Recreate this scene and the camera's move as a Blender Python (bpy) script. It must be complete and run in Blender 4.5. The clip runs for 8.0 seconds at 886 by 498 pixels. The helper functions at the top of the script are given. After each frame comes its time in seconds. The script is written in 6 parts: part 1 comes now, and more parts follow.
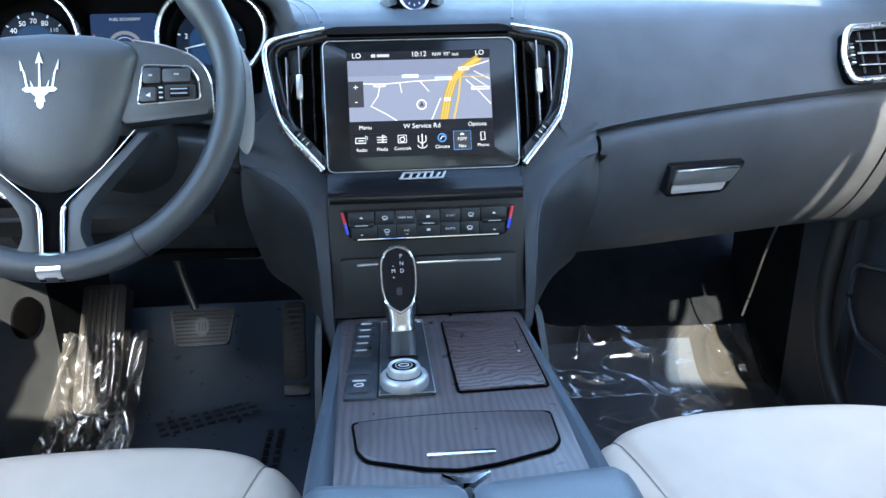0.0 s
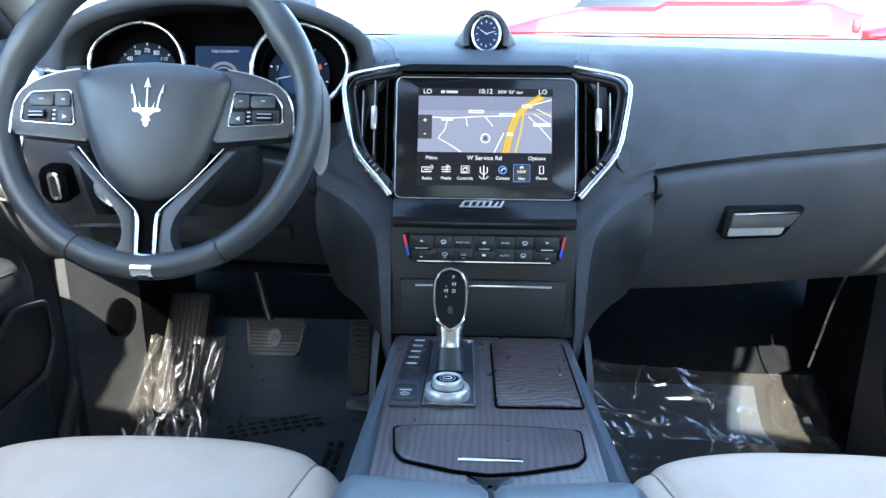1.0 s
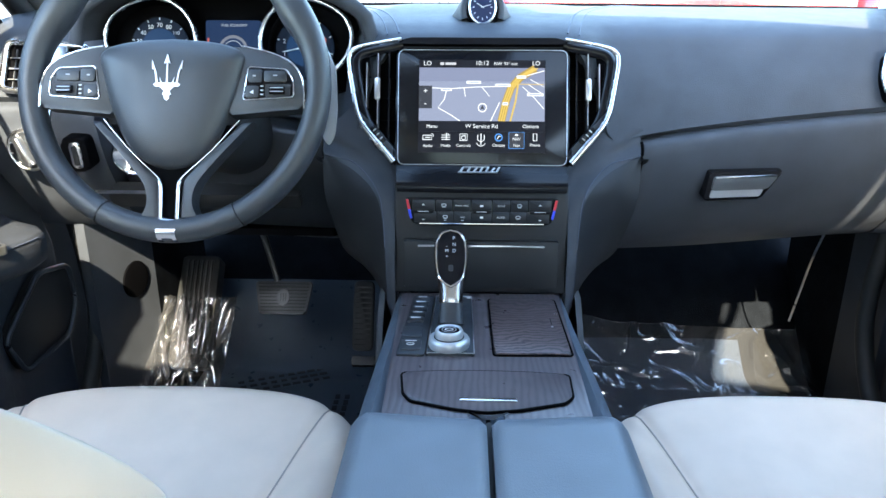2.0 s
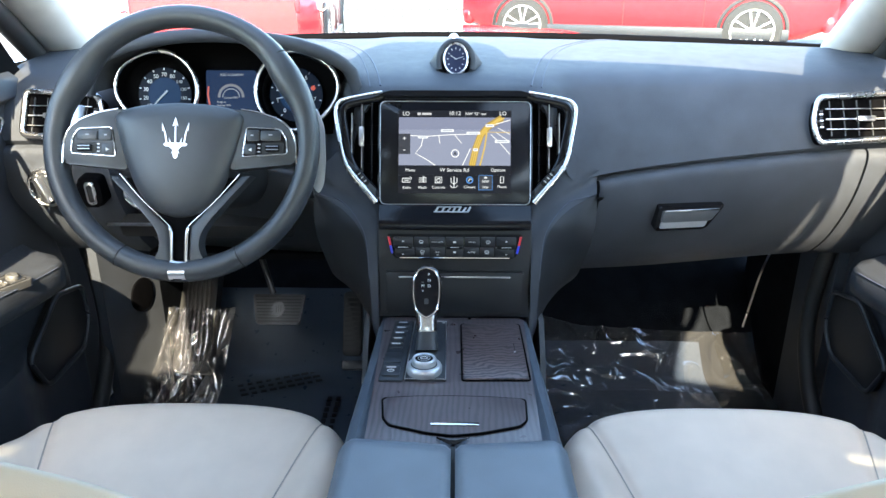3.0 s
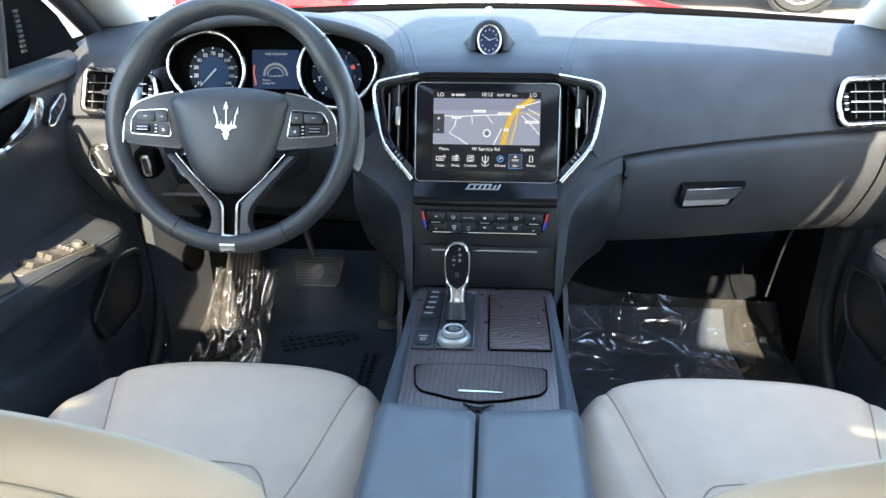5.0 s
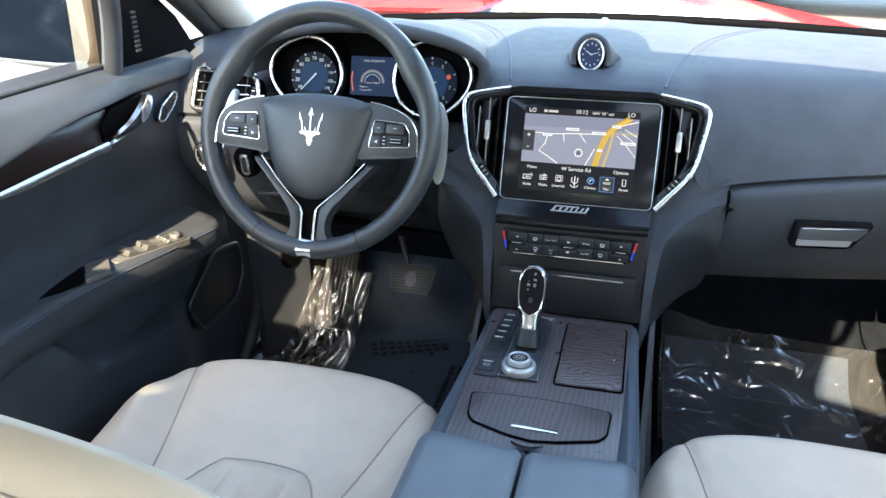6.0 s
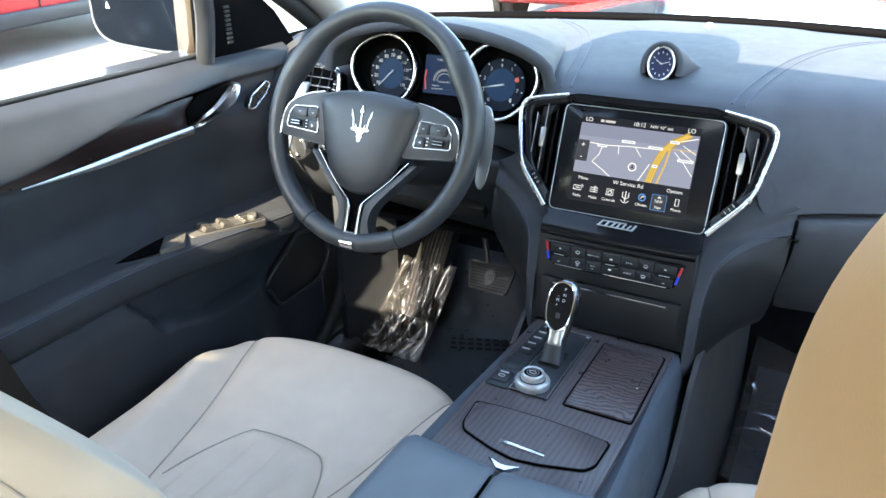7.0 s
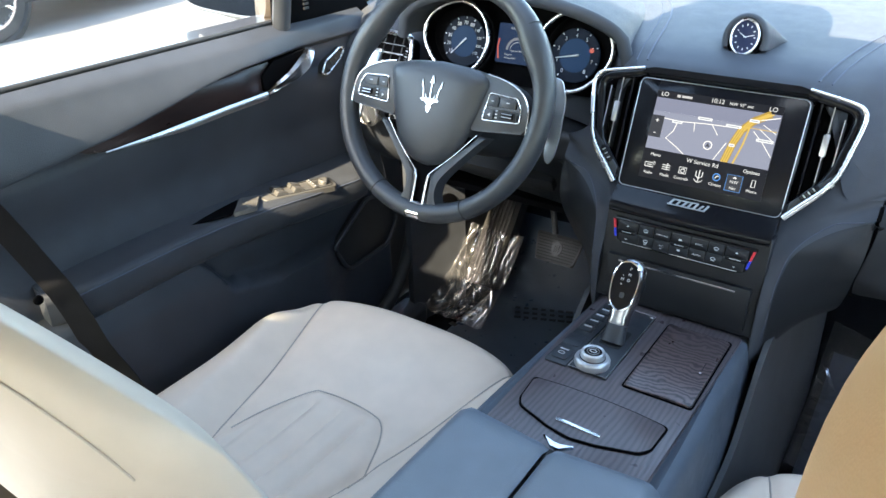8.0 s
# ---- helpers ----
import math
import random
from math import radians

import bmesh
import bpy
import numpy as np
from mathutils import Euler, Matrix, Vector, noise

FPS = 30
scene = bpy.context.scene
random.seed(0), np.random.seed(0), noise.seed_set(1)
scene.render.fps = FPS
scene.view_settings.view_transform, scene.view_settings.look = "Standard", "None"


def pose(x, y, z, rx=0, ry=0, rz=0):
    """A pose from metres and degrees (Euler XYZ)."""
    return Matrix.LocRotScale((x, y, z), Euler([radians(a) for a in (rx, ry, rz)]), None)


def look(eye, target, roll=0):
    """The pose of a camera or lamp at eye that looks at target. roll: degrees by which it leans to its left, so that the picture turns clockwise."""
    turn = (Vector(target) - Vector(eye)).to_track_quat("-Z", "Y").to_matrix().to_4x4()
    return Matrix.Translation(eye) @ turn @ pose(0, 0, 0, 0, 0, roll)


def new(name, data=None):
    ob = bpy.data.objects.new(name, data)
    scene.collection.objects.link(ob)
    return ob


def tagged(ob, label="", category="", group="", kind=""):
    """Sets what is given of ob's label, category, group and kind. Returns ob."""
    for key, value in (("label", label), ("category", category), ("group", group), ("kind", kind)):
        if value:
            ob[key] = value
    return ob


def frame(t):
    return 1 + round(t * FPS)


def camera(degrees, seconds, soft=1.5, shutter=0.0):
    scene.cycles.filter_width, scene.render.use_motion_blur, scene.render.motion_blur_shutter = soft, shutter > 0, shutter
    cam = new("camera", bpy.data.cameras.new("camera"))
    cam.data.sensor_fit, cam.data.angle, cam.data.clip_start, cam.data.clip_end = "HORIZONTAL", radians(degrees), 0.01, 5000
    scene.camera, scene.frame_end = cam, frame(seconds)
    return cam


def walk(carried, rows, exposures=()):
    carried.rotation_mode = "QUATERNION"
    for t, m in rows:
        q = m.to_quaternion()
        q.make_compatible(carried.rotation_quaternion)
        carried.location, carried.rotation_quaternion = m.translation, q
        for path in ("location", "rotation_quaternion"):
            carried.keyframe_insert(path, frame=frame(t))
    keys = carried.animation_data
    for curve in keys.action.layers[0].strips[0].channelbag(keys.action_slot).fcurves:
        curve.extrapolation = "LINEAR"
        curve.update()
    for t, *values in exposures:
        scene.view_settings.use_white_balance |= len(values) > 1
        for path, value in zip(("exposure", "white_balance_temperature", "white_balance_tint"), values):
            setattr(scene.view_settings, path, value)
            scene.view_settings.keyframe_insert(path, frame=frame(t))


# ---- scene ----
cam = camera(61.8, 8.0)
EXPOSURE = 3.95
PATH = [
    (0, (-0.052, -0.87, 1.009), (0.104, 1.008, 0.339), -1.0),
    (0.5, (-0.018, -0.873, 1.005), (-0.038, 1.019, 0.357), -1.1),
    (1, (-0.022, -0.926, 1.012), (-0.085, 0.988, 0.436), 0.5),
    (1.2, (-0.03, -0.955, 1.011), (-0.11, 0.961, 0.441), 0.3),
    (2.3, (-0.016, -1.007, 1.06), (-0.048, 0.868, 0.366), 0.1),
    (2.5, (-0.005, -1.026, 1.086), (-0.026, 0.851, 0.394), 0.1),
    (3, (0.001, -1.086, 1.152), (-0.032, 0.776, 0.424), -0.0),
    (3.5, (0.006, -1.12, 1.188), (-0.042, 0.713, 0.391), -0.2),
    (4, (0.007, -1.14, 1.209), (-0.052, 0.672, 0.364), -0.4),
    (5.5, (0.016, -1.126, 1.215), (-0.242, 0.665, 0.365), -0.3),
    (6, (0.084, -1.076, 1.219), (-0.391, 0.674, 0.377), -0.4),
    (6.5, (0.178, -1.023, 1.233), (-0.506, 0.654, 0.385), -0.5),
    (7, (0.253, -1.0, 1.237), (-0.622, 0.577, 0.372), -0.9),
    (7.5, (0.265, -0.99, 1.249), (-0.74, 0.479, 0.337), -1.6),
    (8, (0.258, -0.99, 1.253), (-0.756, 0.445, 0.298), -1.6),
]
walk(cam, [(t, look(eye, target, roll)) for t, eye, target, roll in PATH],
     [(0.0, EXPOSURE + 0.42, 6350, 4), (1.0, EXPOSURE + 0.38, 6350, 4), (2.5, EXPOSURE + 0.22, 6600, 4), (3.5, EXPOSURE + 0.08, 7050, 5), (8.0, EXPOSURE + 0.10, 7250, 6)])

# ---- world, sun, exposure ----
SUN_EL, SUN_SIDE = 38.0, 1.6          # elevation; degrees that the sun stands to the right of straight behind
world = bpy.data.worlds.new("world")
scene.world = world
world.use_nodes = True
wn = world.node_tree
sky = wn.nodes.new("ShaderNodeTexSky")
sky.sky_type = "NISHITA"
sky.sun_disc = False
sky.sun_elevation = radians(SUN_EL)
sky.sun_rotation = radians(180 - SUN_SIDE)
wn.links.new(sky.outputs["Color"], wn.nodes["Background"].inputs["Color"])
wn.nodes["Background"].inputs["Strength"].default_value = 0.15
sun = new("sun", bpy.data.lights.new("sun", "SUN"))
sun.data.energy, sun.data.angle, sun.data.color = 1.75, radians(0.6), (1.0, 0.86, 0.66)
_e, _s = radians(SUN_EL), radians(SUN_SIDE)
sun.matrix_world = look((0, 0, 8), Vector((0, 0, 8)) - Vector((math.sin(_s) * math.cos(_e), -math.cos(_s) * math.cos(_e), math.sin(_e))))


# ---- materials ----
def material(name, color, rough=0.5, metal=0.0, spec=0.5, grain=0.0, grain_scale=300.0, vary=0.0, vary_scale=6.0,
             stain=0.0, stain_scale=25.0, coat=0.0, rough_vary=0.0, stretch=(1, 1, 1), emit=None, emit_strength=0.0):
    """Principled material: broad tone variation, finer blotches and a fine bump, all in metres of the object's space."""
    m = bpy.data.materials.new(name)
    m.use_nodes = True
    n, l = m.node_tree.nodes, m.node_tree.links
    b = n["Principled BSDF"]
    b.inputs["Base Color"].default_value = (*color, 1)
    b.inputs["Roughness"].default_value = rough
    b.inputs["Metallic"].default_value = metal
    b.inputs["Specular IOR Level"].default_value = spec
    b.inputs["Coat Weight"].default_value = coat
    b.inputs["Coat Roughness"].default_value = 0.05
    if emit:
        b.inputs["Emission Color"].default_value = (*emit, 1)
        b.inputs["Emission Strength"].default_value = emit_strength
    tc = n.new("ShaderNodeTexCoord")
    mp = n.new("ShaderNodeMapping")
    mp.inputs["Scale"].default_value = stretch
    l.new(tc.outputs["Object"], mp.inputs["Vector"])

    def noise_tex(scale, detail=4.0):
        t = n.new("ShaderNodeTexNoise")
        t.inputs["Scale"].default_value = scale
        t.inputs["Detail"].default_value = detail
        l.new(mp.outputs["Vector"], t.inputs["Vector"])
        return t.outputs["Fac"]

    def ranged(fac, lo, hi):
        r = n.new("ShaderNodeMapRange")
        r.inputs["From Min"].default_value, r.inputs["From Max"].default_value = 0.3, 0.7
        r.inputs["To Min"].default_value, r.inputs["To Max"].default_value = lo, hi
        l.new(fac, r.inputs["Value"])
        return r.outputs["Result"]

    if vary or stain:
        mul = n.new("ShaderNodeMath")
        mul.operation = "MULTIPLY"
        l.new(ranged(noise_tex(vary_scale), 1 - vary, 1 + vary), mul.inputs[0])
        l.new(ranged(noise_tex(stain_scale, 8.0), 1 - stain, 1 + stain), mul.inputs[1])
        mix = n.new("ShaderNodeVectorMath")
        mix.operation = "SCALE"
        mix.inputs[0].default_value = color
        l.new(mul.outputs[0], mix.inputs["Scale"])
        l.new(mix.outputs["Vector"], b.inputs["Base Color"])
    if rough_vary:
        l.new(ranged(noise_tex(stain_scale * 2.0, 6.0), rough - rough_vary, rough + rough_vary), b.inputs["Roughness"])
    if grain:
        bump = n.new("ShaderNodeBump")
        bump.inputs["Strength"].default_value = grain
        bump.inputs["Distance"].default_value = 0.0006
        v = n.new("ShaderNodeTexVoronoi")
        v.inputs["Scale"].default_value = grain_scale
        l.new(mp.outputs["Vector"], v.inputs["Vector"])
        l.new(v.outputs["Distance"], bump.inputs["Height"])
        l.new(bump.outputs["Normal"], b.inputs["Normal"])
    return m


def glow(name, color, strength):
    """A lit pixel area of a screen."""
    return material(name, (0.006, 0.006, 0.008), 0.3, spec=0.15, emit=color, emit_strength=strength * 0.118)


def wood_material(name, scale=38.0, distortion=7.0, across=True, dark=(0.024, 0.015, 0.015), pale=(0.105, 0.074, 0.070), stretch=(1.0, 1.0, 1.0), soft=0.0):
    """Dark open-pored veneer: wavy bands across the panel, or long faint streaks along it."""
    m = material(name, (0.055, 0.033, 0.028), 0.32, spec=0.6, rough_vary=0.05)
    n, l = m.node_tree.nodes, m.node_tree.links
    b = n["Principled BSDF"]
    tc = n.new("ShaderNodeTexCoord")
    mp = n.new("ShaderNodeMapping")
    mp.inputs["Scale"].default_value = stretch
    l.new(tc.outputs["Object"], mp.inputs["Vector"])
    w = n.new("ShaderNodeTexWave")
    w.wave_type, w.bands_direction = "BANDS", "Y" if across else "X"
    w.inputs["Scale"].default_value = scale
    w.inputs["Distortion"].default_value = distortion
    w.inputs["Detail"].default_value = 4.0
    w.inputs["Detail Scale"].default_value = 0.35
    w.inputs["Detail Roughness"].default_value = 0.6
    l.new(mp.outputs["Vector"], w.inputs["Vector"])
    p = n.new("ShaderNodeTexNoise")
    p.inputs["Scale"].default_value = 420.0
    l.new(mp.outputs["Vector"], p.inputs["Vector"])
    mixf = n.new("ShaderNodeMath")
    mixf.operation = "MULTIPLY_ADD"
    mixf.inputs[1].default_value = 0.45
    l.new(p.outputs["Fac"], mixf.inputs[0])
    l.new(w.outputs["Fac"], mixf.inputs[2])
    r = n.new("ShaderNodeValToRGB")
    r.color_ramp.elements[0].position, r.color_ramp.elements[0].color = 0.10 - soft, (*dark, 1)
    r.color_ramp.elements[1].position, r.color_ramp.elements[1].color = 1.0, (*pale, 1)
    l.new(mixf.outputs[0], r.inputs["Fac"])
    l.new(r.outputs["Color"], b.inputs["Base Color"])
    bump = n.new("ShaderNodeBump")
    bump.inputs["Strength"].default_value, bump.inputs["Distance"].default_value = 0.3, 0.0004
    l.new(mixf.outputs[0], bump.inputs["Height"])
    l.new(bump.outputs["Normal"], b.inputs["Normal"])
    return m


def film_material(name, clear=0.55, tint=(0.9, 0.9, 0.92), milk=0.0, rough=0.12):
    """Thin clear plastic film: mostly see-through, with hard gloss."""
    m = bpy.data.materials.new(name)
    m.use_nodes = True
    n, l = m.node_tree.nodes, m.node_tree.links
    n.remove(n["Principled BSDF"])
    t, g, mx = n.new("ShaderNodeBsdfTransparent"), n.new("ShaderNodeBsdfGlossy"), n.new("ShaderNodeMixShader")
    t.inputs["Color"].default_value = (*tint, 1)
    g.inputs["Color"].default_value = (0.95, 0.95, 0.95, 1)
    g.inputs["Roughness"].default_value = rough
    mx.inputs["Fac"].default_value = 1 - clear
    l.new(t.outputs[0], mx.inputs[1])
    l.new(g.outputs[0], mx.inputs[2])
    last = mx
    if milk:
        d, m2 = n.new("ShaderNodeBsdfDiffuse"), n.new("ShaderNodeMixShader")
        d.inputs["Color"].default_value = (0.8, 0.8, 0.8, 1)
        m2.inputs["Fac"].default_value = milk
        l.new(mx.outputs[0], m2.inputs[1])
        l.new(d.outputs[0], m2.inputs[2])
        last = m2
    l.new(last.outputs[0], n["Material Output"].inputs["Surface"])
    return m


DOOR_LEATHER = material("door_leather", (0.034, 0.038, 0.047), 0.50, spec=0.34, grain=0.35, grain_scale=900, vary=0.10, stain=0.10, rough_vary=0.05)
LEATHER = material("dark_leather", (0.052, 0.058, 0.071), 0.62, spec=0.18, grain=0.35, grain_scale=900, vary=0.10, stain=0.10, rough_vary=0.05)
# lightened and blued: skylight on the armrest lid put into the leather's colour
ARMREST_LEATHER_LIT = material("armrest_leather_lit", (0.126, 0.149, 0.180), 0.42, spec=0.6, grain=0.3, grain_scale=900, vary=0.08, stain=0.08, rough_vary=0.05)
RIM = material("wheel_leather", (0.034, 0.037, 0.043), 0.40, spec=0.5, grain=0.25, grain_scale=1100, vary=0.1, stain=0.12, rough_vary=0.07)
PLASTIC = material("black_plastic", (0.025, 0.028, 0.034), 0.42, grain=0.2, grain_scale=1300, vary=0.1, stain=0.12, rough_vary=0.06)
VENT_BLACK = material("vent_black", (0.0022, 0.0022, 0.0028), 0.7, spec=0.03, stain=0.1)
SOFT_BLACK = material("matt_black", (0.012, 0.012, 0.013), 0.65, vary=0.1, stain=0.15)
PIANO = material("gloss_black", (0.008, 0.008, 0.010), 0.16, spec=0.22, stain=0.1)
CHROME = material("satin_chrome", (0.74, 0.74, 0.76), 0.27, metal=1.0, stain=0.02, rough_vary=0.015)
SHINE = material("bright_chrome", (0.66, 0.66, 0.68), 0.12, metal=1.0, stain=0.02)
ALU = material("brushed_aluminium", (0.62, 0.63, 0.66), 0.33, metal=1.0, stain=0.06, rough_vary=0.06)
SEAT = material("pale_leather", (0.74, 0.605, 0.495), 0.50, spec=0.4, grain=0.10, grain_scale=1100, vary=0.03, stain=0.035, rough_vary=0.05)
# the same pale leather, darkened: the backrests' dimmer light put into the colour
SEAT_DIMMED = material("pale_leather_dimmed", (0.46, 0.390, 0.325), 0.50, spec=0.35, grain=0.10, grain_scale=1100, vary=0.03, stain=0.035, rough_vary=0.05)
# pale leather turned tan: the warm light on the headrests put into the colour
SEAT_WARM_LIT = material("pale_leather_warm_lit", (0.58, 0.40, 0.235), 0.50, spec=0.4, grain=0.10, grain_scale=1100, vary=0.04, stain=0.04, rough_vary=0.05)
TAN_SEAM = material("tan_seam", (0.16, 0.10, 0.05), 0.7, stain=0.1)
GREY_BROWN = material("switch_plastic", (0.080, 0.078, 0.076), 0.45, grain=0.2, grain_scale=1300, vary=0.1, stain=0.1)
SEAT_SEAM = material("seam_thread", (0.38, 0.33, 0.29), 0.7, stain=0.1)
THREAD = material("dark_thread", (0.05, 0.06, 0.09), 0.7, stain=0.1)
CARPET = material("black_carpet", (0.0085, 0.010, 0.013), 0.95, spec=0.02, grain=0.8, grain_scale=500, vary=0.15, stain=0.25)
MAT_FILM = material("mat_cover", (0.050, 0.070, 0.102), 0.30, spec=0.5, vary=0.08, stain=0.05, rough_vary=0.03)
PRINT = material("print_ink", (0.006, 0.006, 0.008), 0.5, stain=0.1)
RUBBER = material("rubber", (0.020, 0.020, 0.021), 0.6, stain=0.15, vary=0.1)
PULL_GREY = material("pull_grey", (0.085, 0.09, 0.10), 0.35, stain=0.08)
TUNNEL = material("tunnel_trim", (0.060, 0.063, 0.068), 0.6, grain=0.3, grain_scale=900, vary=0.1, stain=0.1)
GREY = material("grey_trim", (0.30, 0.31, 0.33), 0.4, stain=0.05)
KEY = material("key_black", (0.014, 0.015, 0.018), 0.5, spec=0.35, stain=0.06)
BOLSTER = material("bolster_leather", (0.015, 0.017, 0.021), 0.55, spec=0.3, grain=0.3, grain_scale=900, vary=0.1, stain=0.1)
KNOB_METAL = material("knob_metal", (0.42, 0.42, 0.44), 0.24, metal=1.0, stain=0.05, rough_vary=0.04)
ROTARY = material("rotary_silver", (0.56, 0.565, 0.58), 0.36, metal=0.65, stain=0.04, rough_vary=0.04)
STACK = material("stack_plastic", (0.012, 0.013, 0.016), 0.48, spec=0.35, grain=0.15, grain_scale=1300, vary=0.1, stain=0.1, rough_vary=0.05)
# paler copy of the dark leather, with the light on the console sides in it
CONSOLE_LEATHER_LIT = material("console_leather_lit", (0.078, 0.096, 0.122), 0.50, spec=0.4, grain=0.3, grain_scale=900, vary=0.08, stain=0.08, rough_vary=0.05)
PLATE = material("plate_chrome", (0.46, 0.46, 0.47), 0.35, metal=0.35, stain=0.05)
PADDLE = material("paddle_metal", (0.64, 0.65, 0.67), 0.38, metal=1.0, stain=0.04)
PEDAL = material("pedal_metal", (0.075, 0.075, 0.08), 0.45, metal=0.6, stain=0.15, rough_vary=0.08)
HEADLINER = material("headliner_fabric", (0.60, 0.575, 0.54), 0.9, grain=0.5, grain_scale=600, vary=0.04, stain=0.05)
WOOD = wood_material("dark_veneer", 44.0, 12.0, False, (0.066, 0.055, 0.060), (0.108, 0.088, 0.094), (1.0, 0.22, 1.0))
RIBBED = wood_material("ribbed_veneer", 34.0, 26.0, True, (0.014, 0.009, 0.010), (0.115, 0.082, 0.082))
DOOR_WOOD = wood_material("door_veneer", 20.0, 6.0, False, (0.007, 0.004, 0.004), (0.022, 0.012, 0.011), (1.0, 0.6, 6.0))
RED = material("red_mark", (0.55, 0.02, 0.03), 0.4, stain=0.02)
BLUE = material("blue_mark", (0.02, 0.05, 0.65), 0.4, stain=0.02)
WHITE = material("white_print", (0.62, 0.62, 0.63), 0.5, stain=0.02)
DIAL_BLUE = material("blue_dial_face", (0.003, 0.009, 0.028), 0.5, spec=0.1, stain=0.08, emit=(0.03, 0.10, 0.26), emit_strength=0.022)
DIAL_DARK = material("dark_dial_face", (0.002, 0.004, 0.010), 0.5, spec=0.1, stain=0.08, emit=(0.02, 0.06, 0.16), emit_strength=0.006)
CLOCK_BLUE = material("clock_face_blue", (0.012, 0.020, 0.06), 0.3, stain=0.05)
BELT = material("belt_webbing", (0.0065, 0.0068, 0.0085), 0.8, spec=0.1, grain=0.6, grain_scale=800, stain=0.1)
REAR_GLASS = film_material("tinted_rear_glass", 0.94, (0.42, 0.45, 0.45))
GLASS = film_material("window_glass", 0.94, (0.93, 0.95, 0.94))
FILM = film_material("plastic_film", 0.90, (0.95, 0.95, 0.97), 0.020, 0.06)
PAINT = material("bronze_paint", (0.085, 0.070, 0.056), 0.30, metal=0.4, coat=0.9, stain=0.03)
HOOD_PAINT = material("hood_paint", (0.014, 0.011, 0.009), 0.03, metal=0.0, coat=1.0, stain=0.02)
RED_PAINT = material("red_car_paint", (0.42, 0.012, 0.02), 0.25, coat=0.8, stain=0.04)
TYRE = material("tyre_rubber", (0.022, 0.022, 0.022), 0.8, grain=0.3, grain_scale=120, stain=0.2)
CAR_GLASS = material("car_window", (0.02, 0.025, 0.03), 0.08, spec=0.6, stain=0.05)
# near-black blue metal: the mirror's dark reflection put into its colour
MIRROR = material("mirror_glass", (0.009, 0.0165, 0.029), 0.02, metal=1.0, stain=0.01)
CONCRETE = material("pale_concrete", (0.165, 0.161, 0.154), 0.85, grain=0.3, grain_scale=60, vary=0.10, vary_scale=0.4, stain=0.12, stain_scale=3.0)
FENCE = material("fence_paint", (0.10, 0.10, 0.10), 0.5, stain=0.1)


# ---- mesh helpers ----
def part(name, bm, mat, parent=None, label="", smooth=True):
    """Link a bmesh as one mesh object, as a part of parent where one is given."""
    bmesh.ops.recalc_face_normals(bm, faces=bm.faces)
    me = bpy.data.meshes.new(name)
    bm.to_mesh(me)
    bm.free()
    me.materials.append(mat)
    if smooth:
        me.shade_smooth()
        me.set_sharp_from_angle(angle=radians(50))
    ob = new(name, me)
    ob.parent = parent
    if label:
        ob["label"] = label
    return ob


def thing(name, label, category, group="", kind=""):
    return tagged(new(name), label, category, group, kind)


def lerp(a, b, t):
    return a + (b - a) * t


def sm(a, b, x):
    t = min(1.0, max(0.0, (x - a) / (b - a)))
    return t * t * (3 - 2 * t)


def facing(o, lean=0.0, yaw=0.0):
    """A frame at o whose x runs right, y up (leaning away by lean degrees) and z towards the rear of the car."""
    return Matrix.Translation(o) @ Matrix.Rotation(radians(yaw), 4, "Z") @ Matrix.Rotation(radians(90 - lean), 4, "X")


def flat(o, pitch=0.0):
    """A frame at o lying flat: x right, y ahead (rising by pitch degrees), z up."""
    return Matrix.Translation(o) @ Matrix.Rotation(radians(pitch), 4, "X")


def rounded(pts, r, seg=4):
    """A polygon with its corners rounded."""
    out = []
    k = len(pts)
    for i in range(k):
        p, a, b = (Vector((*pts[j % k], 0)) for j in (i, i - 1, i + 1))
        da, db = (a - p), (b - p)
        ra = min(r, da.length * 0.45, db.length * 0.45)
        s, e = p + da.normalized() * ra, p + db.normalized() * ra
        for j in range(seg + 1):
            t = j / seg
            q = s * (1 - t) ** 2 + p * 2 * t * (1 - t) + e * t ** 2
            out.append((q.x, q.y))
    return out


def rect(w, h, r=0.0, cx=0.0, cy=0.0):
    pts = [(cx - w / 2, cy - h / 2), (cx + w / 2, cy - h / 2), (cx + w / 2, cy + h / 2), (cx - w / 2, cy + h / 2)]
    return rounded(pts, r) if r else pts


def slab(outline, m, depth, bevel=0.0, seg=2, bm=None):
    """An outline in m's xy plane, its face at z = 0, thickened backwards and with a rounded front edge."""
    bm = bm or bmesh.new()
    top = [bm.verts.new(m @ Vector((x, y, 0))) for x, y in outline]
    low = [bm.verts.new(m @ Vector((x, y, -depth))) for x, y in outline]
    f = bm.faces.new(top)
    bm.faces.new(low[::-1])
    k = len(top)
    for i in range(k):
        bm.faces.new((top[i], low[i], low[(i + 1) % k], top[(i + 1) % k]))
    if bevel:
        bmesh.ops.bevel(bm, geom=list(f.edges), offset=bevel, segments=seg, profile=0.5, affect="EDGES")
    return bm


def block(w, d, h, m, bevel=0.003, bm=None):
    """A rounded block, w by d by h, centred on m."""
    bm = bm or bmesh.new()
    made = bmesh.ops.create_cube(bm, size=1.0, matrix=m @ Matrix.Diagonal((w, d, h, 1)))
    if bevel:
        es = {e for v in made["verts"] for e in v.link_edges}
        bmesh.ops.bevel(bm, geom=list(es), offset=bevel, segments=2, profile=0.5, affect="EDGES")
    return bm


